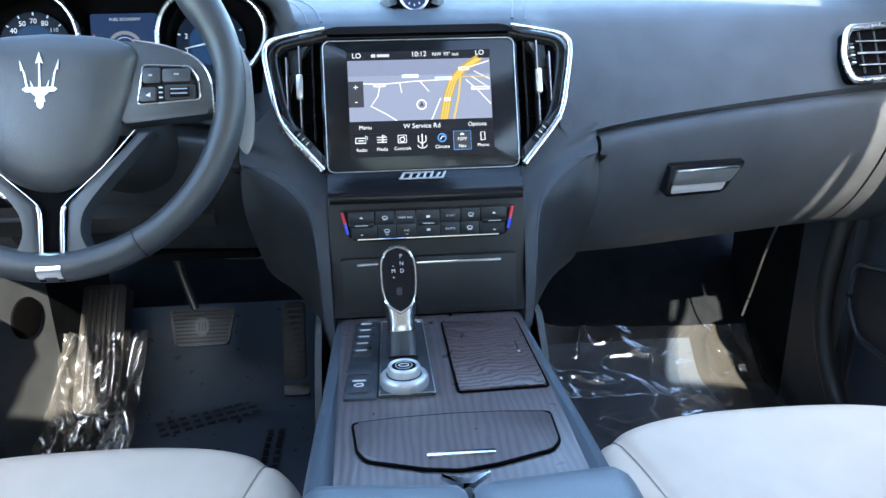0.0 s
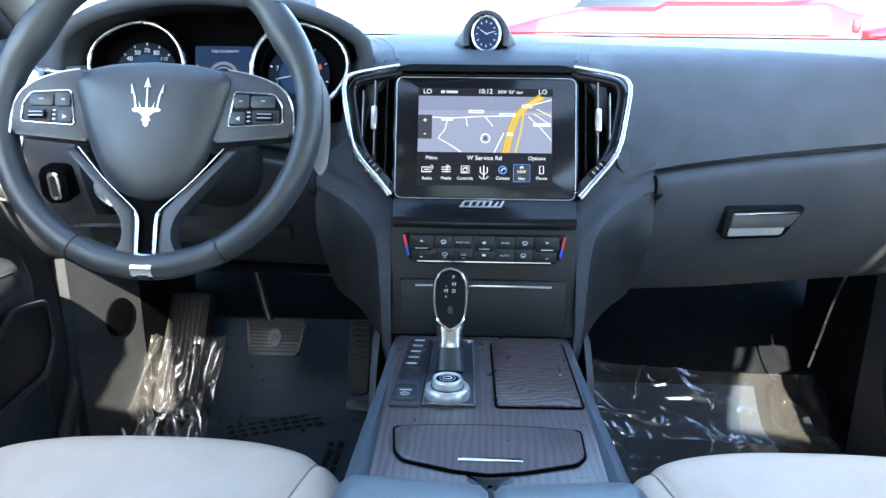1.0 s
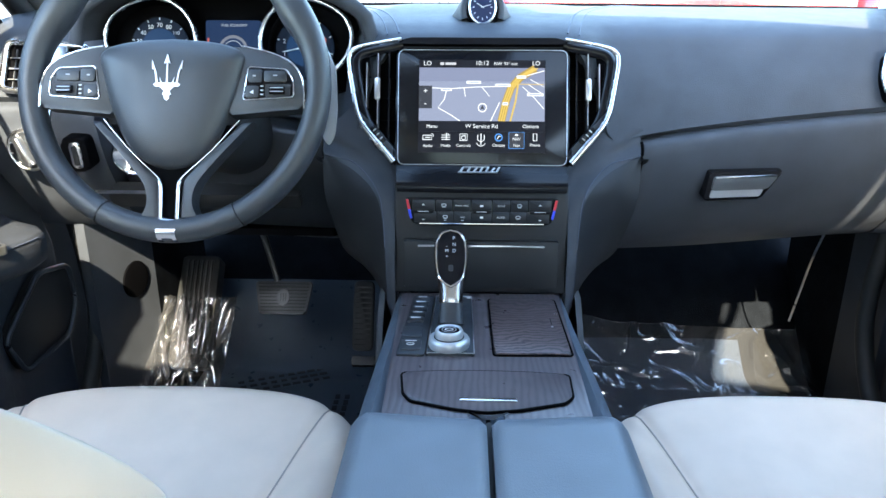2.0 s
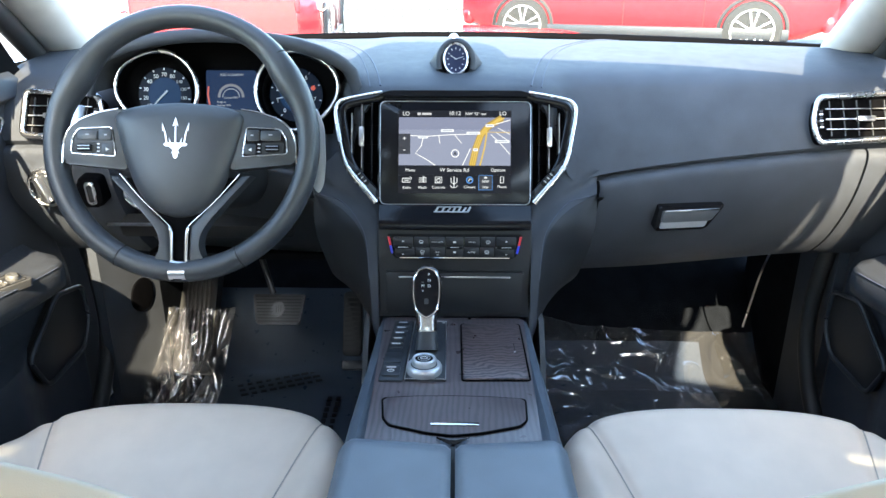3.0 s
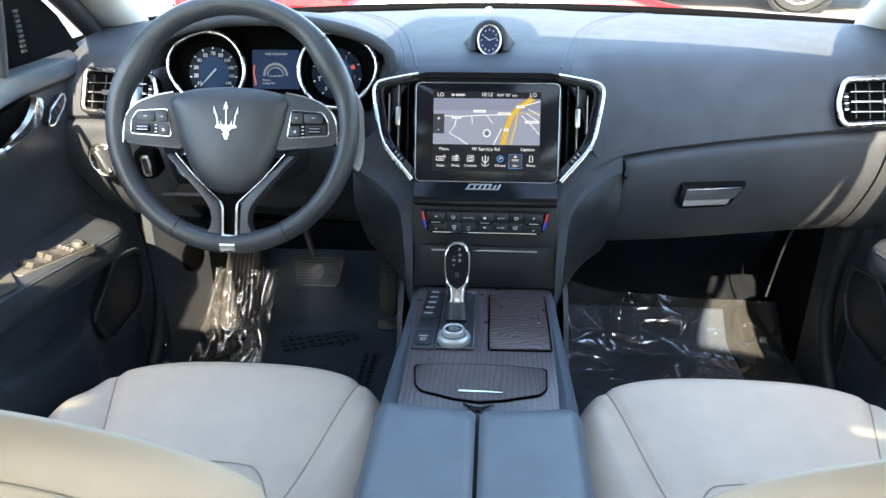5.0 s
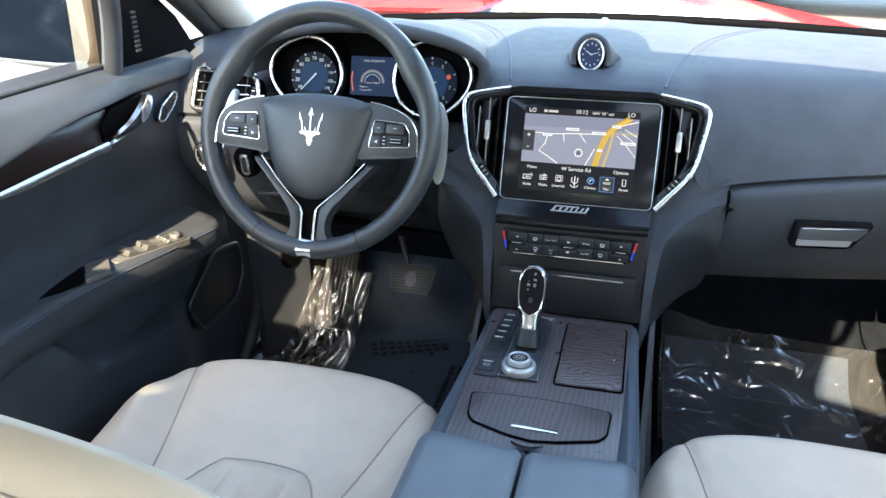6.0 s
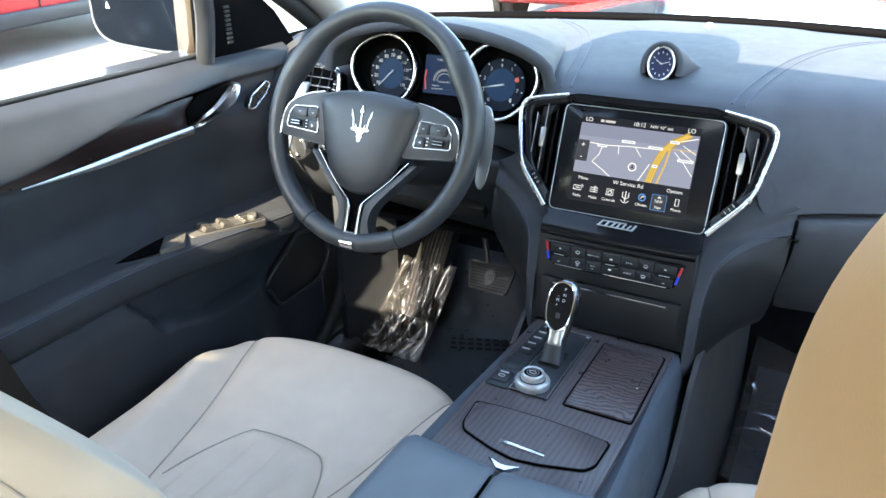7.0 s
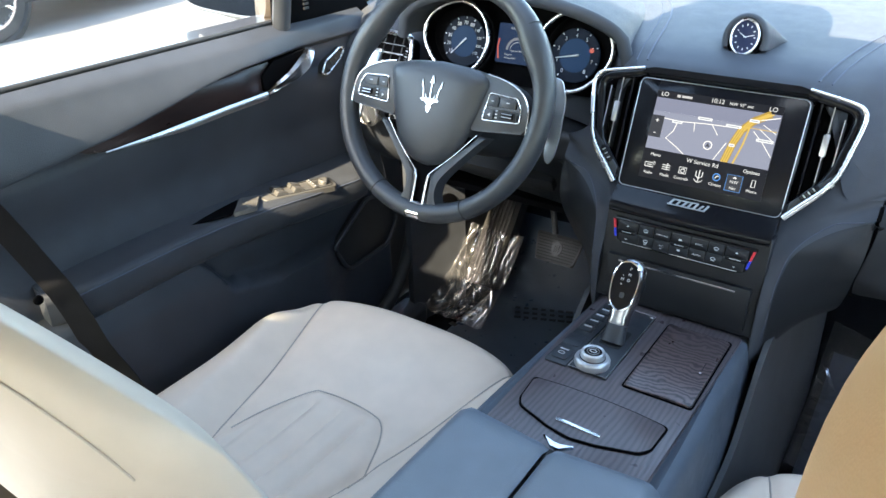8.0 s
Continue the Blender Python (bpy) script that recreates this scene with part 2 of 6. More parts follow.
def loft(rings, closed=True, caps=True, bm=None):
    """A skin over rings of equally many points."""
    bm = bm or bmesh.new()
    vs = [[bm.verts.new(p) for p in r] for r in rings]
    k = len(vs[0])
    for a, b in zip(vs, vs[1:]):
        for i in range(k if closed else k - 1):
            bm.faces.new((a[i], a[(i + 1) % k], b[(i + 1) % k], b[i]))
    if caps and closed:
        bm.faces.new(vs[0])
        bm.faces.new(vs[-1][::-1])
    return bm


def tube(points, r, closed=False, sides=8, up=(0, 0, 1), flat_by=1.0, bm=None):
    """A round or oval bar along points; r may be one radius or one a point. flat_by squeezes it along up."""
    pts = [Vector(p) for p in points]
    rings, k, u0 = [], len(pts), Vector(up)
    for i, p in enumerate(pts):
        a = pts[(i - 1) % k] if closed or i else p
        b = pts[(i + 1) % k] if closed or i < k - 1 else p
        d = (b - a).normalized()
        side = d.cross(u0)
        side = side.normalized() if side.length > 1e-6 else d.orthogonal().normalized()
        top = side.cross(d).normalized()
        ri = r[i] if isinstance(r, (list, tuple)) else r
        rings.append([p + side * ri * math.cos(t) + top * ri * flat_by * math.sin(t)
                      for t in (2 * math.pi * j / sides for j in range(sides))])
    if closed:
        rings.append(rings[0])
        bm2 = loft(rings, True, False, bm)
        bmesh.ops.remove_doubles(bm2, verts=bm2.verts, dist=1e-6)
        return bm2
    return loft(rings, True, True, bm)


def lathe(profile, m, sides=40, bm=None):
    """A turned shape: (radius, height) pairs about m's z axis."""
    rings = [[m @ Vector((max(r, 1e-5) * math.cos(t), max(r, 1e-5) * math.sin(t), z)) for t in (2 * math.pi * j / sides for j in range(sides))]
             for r, z in profile]
    return loft(rings, True, True, bm)


def sheet(f, nu, nv, thick=0.0, bm=None):
    """A surface f(u, v), u and v from 0 to 1, given a thickness away from its viewer by the vector f returns second, or by thick along y."""
    bm = bm or bmesh.new()
    front = [[Vector(f(i / nu, j / nv)) for j in range(nv + 1)] for i in range(nu + 1)]
    vf = [[bm.verts.new(p) for p in row] for row in front]
    for i in range(nu):
        for j in range(nv):
            bm.faces.new((vf[i][j], vf[i + 1][j], vf[i + 1][j + 1], vf[i][j + 1]))
    if thick:
        back = []
        for i in range(nu + 1):
            row = []
            for j in range(nv + 1):
                a = front[min(i + 1, nu)][j] - front[max(i - 1, 0)][j]
                b = front[i][min(j + 1, nv)] - front[i][max(j - 1, 0)]
                row.append(bm.verts.new(front[i][j] - a.cross(b).normalized() * thick))
            back.append(row)
        for i in range(nu):
            for j in range(nv):
                bm.faces.new((back[i][j], back[i][j + 1], back[i + 1][j + 1], back[i + 1][j]))
        for i in range(nu):
            bm.faces.new((vf[i][0], back[i][0], back[i + 1][0], vf[i + 1][0]))
            bm.faces.new((vf[i][nv], vf[i + 1][nv], back[i + 1][nv], back[i][nv]))
        for j in range(nv):
            bm.faces.new((vf[0][j], vf[0][j + 1], back[0][j + 1], back[0][j]))
            bm.faces.new((vf[nu][j], back[nu][j], back[nu][j + 1], vf[nu][j + 1]))
    return bm


def curve_through(pts, per=6):
    """Points on a smooth curve through pts (Catmull-Rom)."""
    p = [Vector(q) for q in pts]
    out = []
    for i in range(len(p) - 1):
        a, b, c, d = p[max(i - 1, 0)], p[i], p[i + 1], p[min(i + 2, len(p) - 1)]
        for j in range(per):
            t = j / per
            out.append(0.5 * (2 * b + (c - a) * t + (2 * a - 5 * b + 4 * c - d) * t * t + (3 * b - a - 3 * c + d) * t ** 3))
    out.append(p[-1])
    return out


def words(text, size, m, mat, parent, align="CENTER", name="lettering"):
    """Lettering in the built-in font, on m's xy plane."""
    cu = bpy.data.curves.new(name, "FONT")
    cu.body, cu.size, cu.align_x, cu.align_y, cu.extrude = text, size, align, "CENTER", 0.0001
    cu.materials.append(mat)
    ob = new(name, cu)
    ob.matrix_world = m
    ob.parent = parent
    return ob


def shift(m, x, y, z=0.0):
    return m @ Matrix.Translation((x, y, z))


def stroke(pts, w, m, z=0.0004, bm=None):
    """A flat line of width w through pts on m's xy plane."""
    bm = bm or bmesh.new()
    p = [Vector((*q, 0)) for q in pts]
    rows = []
    for i, q in enumerate(p):
        d = (p[min(i + 1, len(p) - 1)] - p[max(i - 1, 0)]).normalized()
        s = Vector((-d.y, d.x, 0)) * w / 2
        rows.append((bm.verts.new(m @ (q + s + Vector((0, 0, z)))), bm.verts.new(m @ (q - s + Vector((0, 0, z))))))
    for a, b in zip(rows, rows[1:]):
        bm.faces.new((a[0], a[1], b[1], b[0]))
    return bm


def pillow(at, sides=72, layers=22, bm=None):
    """A stuffed form: at(r, t, side) gives the place at share r from the middle, angle t, on the front (1) or back (-1)."""
    bm = bm or bmesh.new()
    rings = []
    for side in (1, -1):
        rr = [math.sin(math.pi / 2 * i / layers) for i in range(1, layers + 1)]
        for r in (rr if side > 0 else rr[-2::-1]):
            rings.append([at(r, 2 * math.pi * k / sides, side) for k in range(sides)])
    return loft(rings, True, True, bm)


def squircle(r, t, n):
    """Coordinates on a rounded square of share r."""
    c, s = math.cos(t), math.sin(t)
    return r * math.copysign(abs(c) ** (2 / n), c), r * math.copysign(abs(s) ** (2 / n), s)

# ---- the car's shell and the ground ----
GROUND = -0.05


shell = thing("car_body", "sedan body shell with pale headliner and pillar trim", "car body", kind="structure")


def header_y(x):
    return -0.225 - 0.13 * x * x


def roof_half(y):
    """Half the roof's width: it tapers towards the rear."""
    return 0.658 - 0.070 * sm(-0.30, -0.62, y) - 0.050 * sm(-0.55, -0.95, y) - 0.045 * sm(-1.0, -1.8, y)


def roof_at(u, v):
    x = lerp(-1, 1, u) * (roof_half(lerp(-0.25, -1.8, v)) - 0.012)
    y = lerp(header_y(x), -1.80, v)
    return x, y, 1.335 - 0.13 * x * x - 0.05 * v * v


ceiling = tagged(part("ceiling", sheet(lambda u, v: roof_at(1 - u, v), 24, 16, -0.035), HEADLINER), "pale fabric headliner under the roof", "ceiling", kind="structure")

for s in (-1, 1):
    # front pillar: a tapering trim, wide at its foot
    foot, head = Vector((s * 0.79, 0.50, 0.93)), Vector((s * 0.622, -0.27, 1.30))
    pts = [foot.lerp(head, i / 10) + Vector((0, 0, 0.035 * math.sin(math.pi * i / 10))) for i in range(11)]
    part("front_pillar", tube(pts, [lerp(0.062, 0.040, i / 10) for i in range(11)], False, 14, (0, 0, 1), 0.62), HEADLINER, shell, "pale fabric pillar trim")
    part("window_frame", tube([foot.lerp(head, t) + Vector((s * 0.030, 0, 0.035 * math.sin(math.pi * t) - 0.058)) for t in (lerp(0.12, 1.0, i / 10) for i in range(11))], 0.019, False, 10), SOFT_BLACK, shell, "black upper door frame")
    part("roof_rail", tube([(s * roof_half(y), y, 1.288 - 0.045 * sm(-0.9, -1.8, y)) for y in (lerp(-0.27, -1.80, i / 20) for i in range(21))], 0.030, False, 10), HEADLINER, shell)
    # middle pillar: out of view, its edges set to shape the sun patches
    part("middle_pillar", sheet(lambda u, v, s=s: (s * (lerp(0.782, 0.540, v) + 0.012 * math.cos((u - 0.5) * math.pi)), lerp(lerp(-0.60, -0.950, v), lerp(-1.00, -1.22, v ** 2), u if s > 0 else 1 - u), lerp(0.955, 1.292, v)), 10, 10, 0.03), HEADLINER, shell, "pale middle pillar trim, unseen, shaped to set the sun patches")
    part("rear_pillar", tube(curve_through([(s * 0.475, -1.80, 1.24), (s * 0.60, -2.05, 1.12), (s * 0.70, -2.35, 0.95)], 6), 0.06, False, 10), HEADLINER, shell)
    glass = part("side_window", sheet(lambda u, v: (s * lerp(0.775, roof_half(lerp(-0.06, -0.60, u) - lerp(0.20, 0.34, u) * v) + 0.008, v), lerp(-0.06, -0.60, u) - lerp(0.20, 0.34, u) * v, lerp(0.975, 1.285, v)), 16, 8, 0.004), GLASS, shell, "clear side window glass")
    glass.visible_shadow = False
    glass = part("rear_side_window", sheet(lambda u, v: (s * lerp(0.775, roof_half(lerp(-1.05, -1.70, u)) + 0.008, v), lerp(-1.05, -1.70, u), lerp(0.975, 1.27, v)), 8, 6, 0.004), REAR_GLASS, shell, "tinted side window glass")

part("floor_pan", sheet(lambda u, v: (lerp(-0.80, 0.80, u), lerp(-2.3, 0.56, v), 0.205), 8, 12, 0.03), CARPET, shell, "black carpeted floor")
part("toe_board", sheet(lambda u, v: (lerp(-0.80, 0.80, u), lerp(0.46, 0.86, v), 0.205 + 0.50 * v ** 1.25), 10, 14, 0.03), CARPET, shell, "black carpeted toe board")
part("firewall", sheet(lambda u, v: (lerp(-0.80, 0.80, u), 0.84, lerp(0.60, 0.87, v)), 4, 4, 0.03), SOFT_BLACK, shell)
part("rear_wall", sheet(lambda u, v: (lerp(-0.74, 0.74, u), lerp(-1.50, -1.78, v), lerp(0.2, 0.93, v)), 6, 10, 0.06), SEAT, shell, "pale leather wall behind the cabin")
part("parcel_shelf", sheet(lambda u, v: (lerp(-0.74, 0.74, u), lerp(-1.72, -2.32, v), 0.93), 6, 6, 0.03), SOFT_BLACK, shell)


def screen_glass(u, v):
    x = lerp(-0.78, 0.78, u) * lerp(1.0, 0.75, v)
    y0 = 0.80 - 0.55 * x * x
    return x, lerp(y0, header_y(x), v), lerp(0.955 + 0.0 * x, 1.335 - 0.13 * x * x, v) + 0.05 * math.sin(math.pi * v)


windshield = part("windshield", sheet(screen_glass, 20, 14, 0.005), GLASS, shell, "clear raked windshield glass")
windshield.visible_shadow = False
mirror_pod = part("mirror_pod", loft([[Vector((w * math.cos(t) - 0.035, y, z + h * math.sin(t))) for t in (2 * math.pi * k / 20 for k in range(20))]
                                      for y, z, w, h in ((-0.25, 1.326, 0.135, 0.012), (-0.15, 1.306, 0.138, 0.018), (-0.02, 1.280, 0.128, 0.018), (0.08, 1.252, 0.112, 0.015), (0.15, 1.228, 0.085, 0.008))]), PLASTIC, shell)
# grab handle out of view, added to block sun towards the glovebox
grab = part("grab_handle", tube(curve_through([(0.630, -0.43, 1.275), (0.640, -0.46, 1.256), (0.642, -0.53, 1.246), (0.631, -0.60, 1.246), (0.612, -0.66, 1.254), (0.580, -0.68, 1.275)], 6), 0.0125, False, 10, (0, 0, 1), 0.8), HEADLINER, shell, "unseen pale grab handle under the roof edge, blocking sun")
part("rear_window", sheet(lambda u, v: (lerp(-0.66, 0.66, u) * lerp(0.9, 1.05, v), lerp(-1.80, -2.36, v), lerp(1.275, 0.95, v)), 8, 6, 0.005), REAR_GLASS, shell, "tinted rear window glass")


def hood_at(u, v):
    x = lerp(-0.86, 0.86, u)
    y = lerp(0.84, 2.25, v) - 0.45 * x * x * lerp(0.8, 1.0, v)
    ridge = 0.010 * math.exp(-((abs(x) - 0.45) / 0.10) ** 2)
    return x, y, 0.872 + 0.078 * (1 - (x / 0.86) ** 2) - 0.06 * v ** 1.3 + ridge * (1 - 0.3 * v)


part("hood", sheet(hood_at, 60, 40, 0.01), HOOD_PAINT, shell, "glossy dark bronze hood in full sun")
part("cowl_panel", sheet(lambda u, v: (lerp(-0.80, 0.80, u), lerp(0.62, 0.86, v) - 0.45 * lerp(-0.8, 0.8, u) ** 2, 0.940 + 0.014 * (1 - (lerp(-0.80, 0.80, u) / 0.8) ** 2)), 20, 4, 0.02), VENT_BLACK, shell, "black plastic cowl below the windshield")
part("windshield_seal", tube([(x, 0.695 - 0.50 * x * x, 0.9865) for x in (lerp(-0.76, 0.76, i / 40) for i in range(41))], 0.0105, False, 8), VENT_BLACK, shell, "black seal along the foot of the windshield")

ground = tagged(part("ground", sheet(lambda u, v: (lerp(-400, 400, u), lerp(-400, 400, v), GROUND), 2, 2, 0.2), CONCRETE), "sunlit pale concrete parking lot", "ground", kind="structure")


# ---- dashboard ----
SCREEN = facing((0, 0.0305, 0.875), 22.1)
CLUSTER_X = -0.372


def dash_section(x):
    """The soft upper pad's outline at x, from its lower rear edge over the top to the windshield."""
    ax = abs(x)
    c = 1 - sm(0.122, 0.192, ax)
    rise = min(1.0, max(0.0, (ax - 0.19) / 0.46)) ** 0.65
    zg = 0.822 + 0.052 * rise
    yg = 0.046 + 0.058 * rise
    back = 0.075 * sm(0.17, 0.22, -x) * (1 - sm(0.54, 0.60, -x))
    y95 = yg + (0.95 - zg) * 0.52
    far = 0.68 - 0.50 * x * x
    outer = [(yg + back, zg), (lerp(yg, y95, 0.5) - 0.006 + back, lerp(zg, 0.95, 0.5)), (y95 + back, 0.945), (y95 + 0.028 + back, 0.968),
             (y95 + 0.085 + back * 0.5, 0.982), (0.33, 0.992), (lerp(0.33, far, 0.6), 0.995), (far, 0.982)]
    mid = [(0.064, 0.956), (0.062, 0.958), (0.064, 0.963), (0.086, 0.972), (0.15, 0.983), (0.33, 0.994), (lerp(0.33, far, 0.6), 0.998), (far, 0.985)]
    pts = [(0, lerp(o[0], m[0], c), lerp(o[1], m[1], c)) for o, m in zip(outer, mid)]
    return [(p.y, p.z) for p in curve_through(pts, 5)]


def dash_z(x, y):
    """The height of the pad's top at x, y."""
    sec = dash_section(x)
    for (y0, z0), (y1, z1) in zip(sec[8:], sec[9:]):
        if y0 <= y <= y1:
            return lerp(z0, z1, (y - y0) / max(y1 - y0, 1e-6))
    return sec[-1][1]


dash = thing("dashboard", "dark blue-grey leather dashboard with stitched seams, sunlit along the windshield", "dashboard")
xs = [lerp(-0.762, 0.762, i / 120) for i in range(121)]
rings = []
for x in xs:
    sec = dash_section(x)
    rings.append([Vector((x, y, z)) for y, z in sec] + [Vector((x, sec[-1][0], 0.80)), Vector((x, sec[0][0] + 0.07, 0.80 if abs(x) > 0.2 else 0.90))])
part("upper_pad", loft(rings), LEATHER, dash)

for s in (-1, 1):
    for off in (0.0, 0.016):
        seam = []
        for i in range(22):
            y = lerp(0.076, 0.56, i / 21)
            tt = (y - 0.076) / 0.48
            x = s * (0.117 + off + 0.085 * tt + 0.125 * tt ** 4)
            seam.append((x, y, dash_z(x, y) + 0.0004))
        part("seam", tube(seam, 0.0016 if off == 0 else 0.0009, False, 6), THREAD, dash, "stitched leather seam")


def low_section(x, proud=0.0):
    """The lower dashboard's face at x, from under the pad to its lower edge and back underneath."""
    ax = abs(x)
    rise = min(1.0, max(0.0, (ax - 0.19) / 0.46)) ** 0.65
    zg = 0.822 + 0.052 * rise - 0.007
    yg = 0.046 + 0.058 * rise - 0.004
    drop = 0.615 + 0.018 * sm(0.3, 0.7, ax)
    pts = [(0, yg + 0.03 - proud, zg), (0, yg - proud, zg - 0.006), (0, yg - 0.002 - proud, zg - 0.035), (0, yg + 0.018 - proud, lerp(zg, drop, 0.42)),
           (0, yg + 0.065 - proud, lerp(zg, drop, 0.74)), (0, yg + 0.115 - proud, drop + 0.012), (0, yg + 0.135 - proud, drop)]
    return [(p.y, p.z) for p in curve_through(pts, 4)] + [(0.52, drop + 0.02), (0.52, zg)]


def low_body(x0, x1, name, parent, mat, proud=0.0, n=24, label="", lean=0.0):
    """A stretch of the lower dashboard; its inner edge may lean inwards towards the bottom."""
    rings = []
    for i in range(n + 1):
        x = lerp(x0, x1, i / n)
        e = 0.004 * (sm(0.0, 0.012, x - x0) * sm(0.0, 0.012, x1 - x) - 1)
        rings.append([Vector((x - lean * (1 - i / n) * sm(0.80, 0.66, z), y, z)) for y, z in low_section(x, proud + e)])
    return part(name, loft(rings), mat, parent, label)


low_body(0.672, 0.762, "lower_end_panel", dash, LEATHER, 0.0, 8)
glovebox = thing("glovebox", "closed dark glovebox door with recessed silver pull", "glovebox")
low_body(0.2285, 0.668, "door", glovebox, LEATHER, 0.0, 40, "", 0.014)
edge_ = low_section(0.2270, 0.004)[3:22]
part("gap", tube([(0.2277 - 0.014 * sm(0.80, 0.66, z), y, z) for y, z in edge_], 0.0025, False, 6), VENT_BLACK, glovebox, "dark gap beside the door")
# pull: dark frame, silver lip above a shallow cup
PULL = facing((0.390, 0.0800, 0.757), -14.0, 9.0) @ Matrix.Scale(0.86, 4)
part("pull_frame", slab(rounded([(-0.070, -0.028), (0.034, -0.028), (0.062, 0.026), (-0.070, 0.026)], 0.006), shift(PULL, 0, 0, 0.004), 0.03, 0.002), PIANO, glovebox, "black pull surround")
part("pull_cup", slab(rounded([(-0.061, -0.022), (0.030, -0.022), (0.034, -0.007), (-0.061, -0.007)], 0.003), shift(PULL, 0, 0, 0.0055), 0.01, 0.001), GREY, glovebox, "silver-grey cup")
part("pull_lip", slab(rounded([(-0.062, -0.006), (0.038, -0.006), (0.052, 0.019), (-0.062, 0.019)], 0.004), shift(PULL, 0, 0, 0.009), 0.012, 0.002), PULL_GREY, glovebox, "dark grey lip")
part("pull_edge", slab(rect(0.110, 0.0030, 0.0, -0.006, 0.0195), shift(PULL, 0, 0, 0.0105), 0.004, 0.0006), SHINE, glovebox, "bright metal edge")

# driver's side: sunlit end panel and knee panel
low_body(-0.762, -0.575, "lower_end_panel", dash, LEATHER, 0.0, 14)
low_body(-0.571, -0.236, "knee_panel", dash, PLASTIC, -0.035, 20)

# leather cheeks that run from the dashboard down to the console
for s in (-1, 1):
    def cheek_y(x, z):
        k = min(1.0, max(0.0, (z - 0.575) / 0.293))
        xo = 0.148 + 0.0885 * sm(0.0, 0.30, k) ** 0.6
        yi = -0.046 + 0.076 * sm(0.30, 1.0, k) + 0.024 * sm(0.755, 0.815, z)
        yo = 0.0355 + 0.125 * sm(0.62, 0.10, k) + 0.008 * k + 0.005 * sm(0.80, 0.83, z) + 0.52 * max(0.0, z - 0.822)
        u = min(1.0, max(0.0, (x - 0.1175) / (xo - 0.1175)))
        fold = (0.006 + 0.006 * sm(0.12, 0.23, x)) * math.exp(-((z - 0.7745 - 0.51 * (x - 0.124)) / 0.0105) ** 2) * sm(0.118, 0.135, x)
        return lerp(yi, yo, u ** 1.25) - 0.016 * math.sin(math.pi * u) * (1 - sm(0.76, 0.84, z)) + fold

    arc = curve_through([(0.2235, 0, 0.8030), (0.203, 0, 0.7965), (0.180, 0, 0.7870), (0.157, 0, 0.7720), (0.1430, 0, 0.7540), (0.1365, 0, 0.730), (0.1335, 0, 0.70), (0.1320, 0, 0.65), (0.1315, 0, 0.585)], 5)
    upper = curve_through([(0.2290, 0, 0.840), (0.203, 0, 0.8535), (0.171, 0, 0.876), (0.134, 0, 0.838), (0.1150, 0, 0.806), (0.1175, 0, 0.760), (0.1175, 0, 0.720), (0.1175, 0, 0.660), (0.1175, 0, 0.575)], 5)
    outer = curve_through([(0.2240, 0, 0.802), (0.2248, 0, 0.790), (0.2248, 0, 0.775), (0.2238, 0, 0.760), (0.2215, 0, 0.742), (0.2175, 0, 0.715), (0.2140, 0, 0.685), (0.2050, 0, 0.645), (0.1820, 0, 0.605)], 5)
    m_ = len(arc) - 1

    def fin(u, v):
        a, b = arc[round(v * m_)], upper[round(v * m_)]
        x, z = lerp(b.x, a.x, u), lerp(b.z, a.z, u)
        return s * x, cheek_y(x, z) + 0.0045 * sm(0.86, 1.0, u) ** 2, z

    def bolster(u, v):
        a, b = arc[round(v * m_)], outer[round(v * m_)]
        x, z = lerp(a.x, b.x, u), lerp(a.z, b.z, u)
        return s * x, cheek_y(x, z) + 0.0045 + 0.018 * math.sin(math.pi * u) ** 0.8 * sm(0.80, 0.72, z) - 0.0045 * sm(0.6, 1.0, u), z

    part("cheek", sheet(fin if s > 0 else (lambda u, v, f=fin: f(1 - u, v)), 14, m_, -0.012), LEATHER, dash, "leather cheek sweeping down beside the centre stack")
    part("knee_bolster", sheet(bolster if s > 0 else (lambda u, v, f=bolster: f(1 - u, v)), 14, m_, -0.012), BOLSTER, dash, "dark panel under the cheek")
    part("seam", tube([Vector(fin(0.90, i / m_)) + Vector((0, -0.0006, 0)) for i in range(3, m_ - 8)], 0.0007, False, 5), THREAD, dash)
    # side skirts of the centre stack down to the floor
    part("tunnel_wall", sheet(lambda u, v: (s * (0.136 + 0.006 * v * sm(0.6, 1.0, v) + 0.042 * (1 - v)), lerp(-0.80, 0.60, u if s > 0 else 1 - u), lerp(0.20, 0.50 + 0.12 * sm(-0.16, -0.02, lerp(-0.80, 0.60, u if s > 0 else 1 - u)), v)), 40, 8, 0.008), TUNNEL, dash)

# sun sensor near the windshield
part("sun_sensor", lathe([(0.011, 0.0), (0.010, 0.005), (0.005, 0.010), (0.0, 0.011)], flat((-0.005, 0.54, 0.996)), 16), ALU, dash, "small grey sensor dome")

# instrument hood: a padded arch over the dials
HOOD_C, HOOD_W = CLUSTER_X + 0.002, 0.216


def hood_roof(u, v):
    a = lerp(-1, 1, u)
    w = HOOD_W * (1 - 0.30 * v)
    y = lerp(0.062, 0.42, v) + 0.035 * a * a * (1 - v)
    edge = math.cos(a * math.pi / 2) ** 0.36 if abs(a) < 1 else 0.0
    z = lerp(0.958, 1.052, edge) - 0.052 * v ** 1.6 * edge
    return HOOD_C + w * a, y, z


part("instrument_hood", sheet(lambda u, v: hood_roof(1 - u, v), 40, 12, -0.012), LEATHER, dash, "padded leather hood over the dials")
lip = [Vector(hood_roof(i / 40, 0.0)) + Vector((0, 0, -0.006)) for i in range(41)]
part("hood_lip", tube(lip, 0.0105, False, 10), LEATHER, dash)

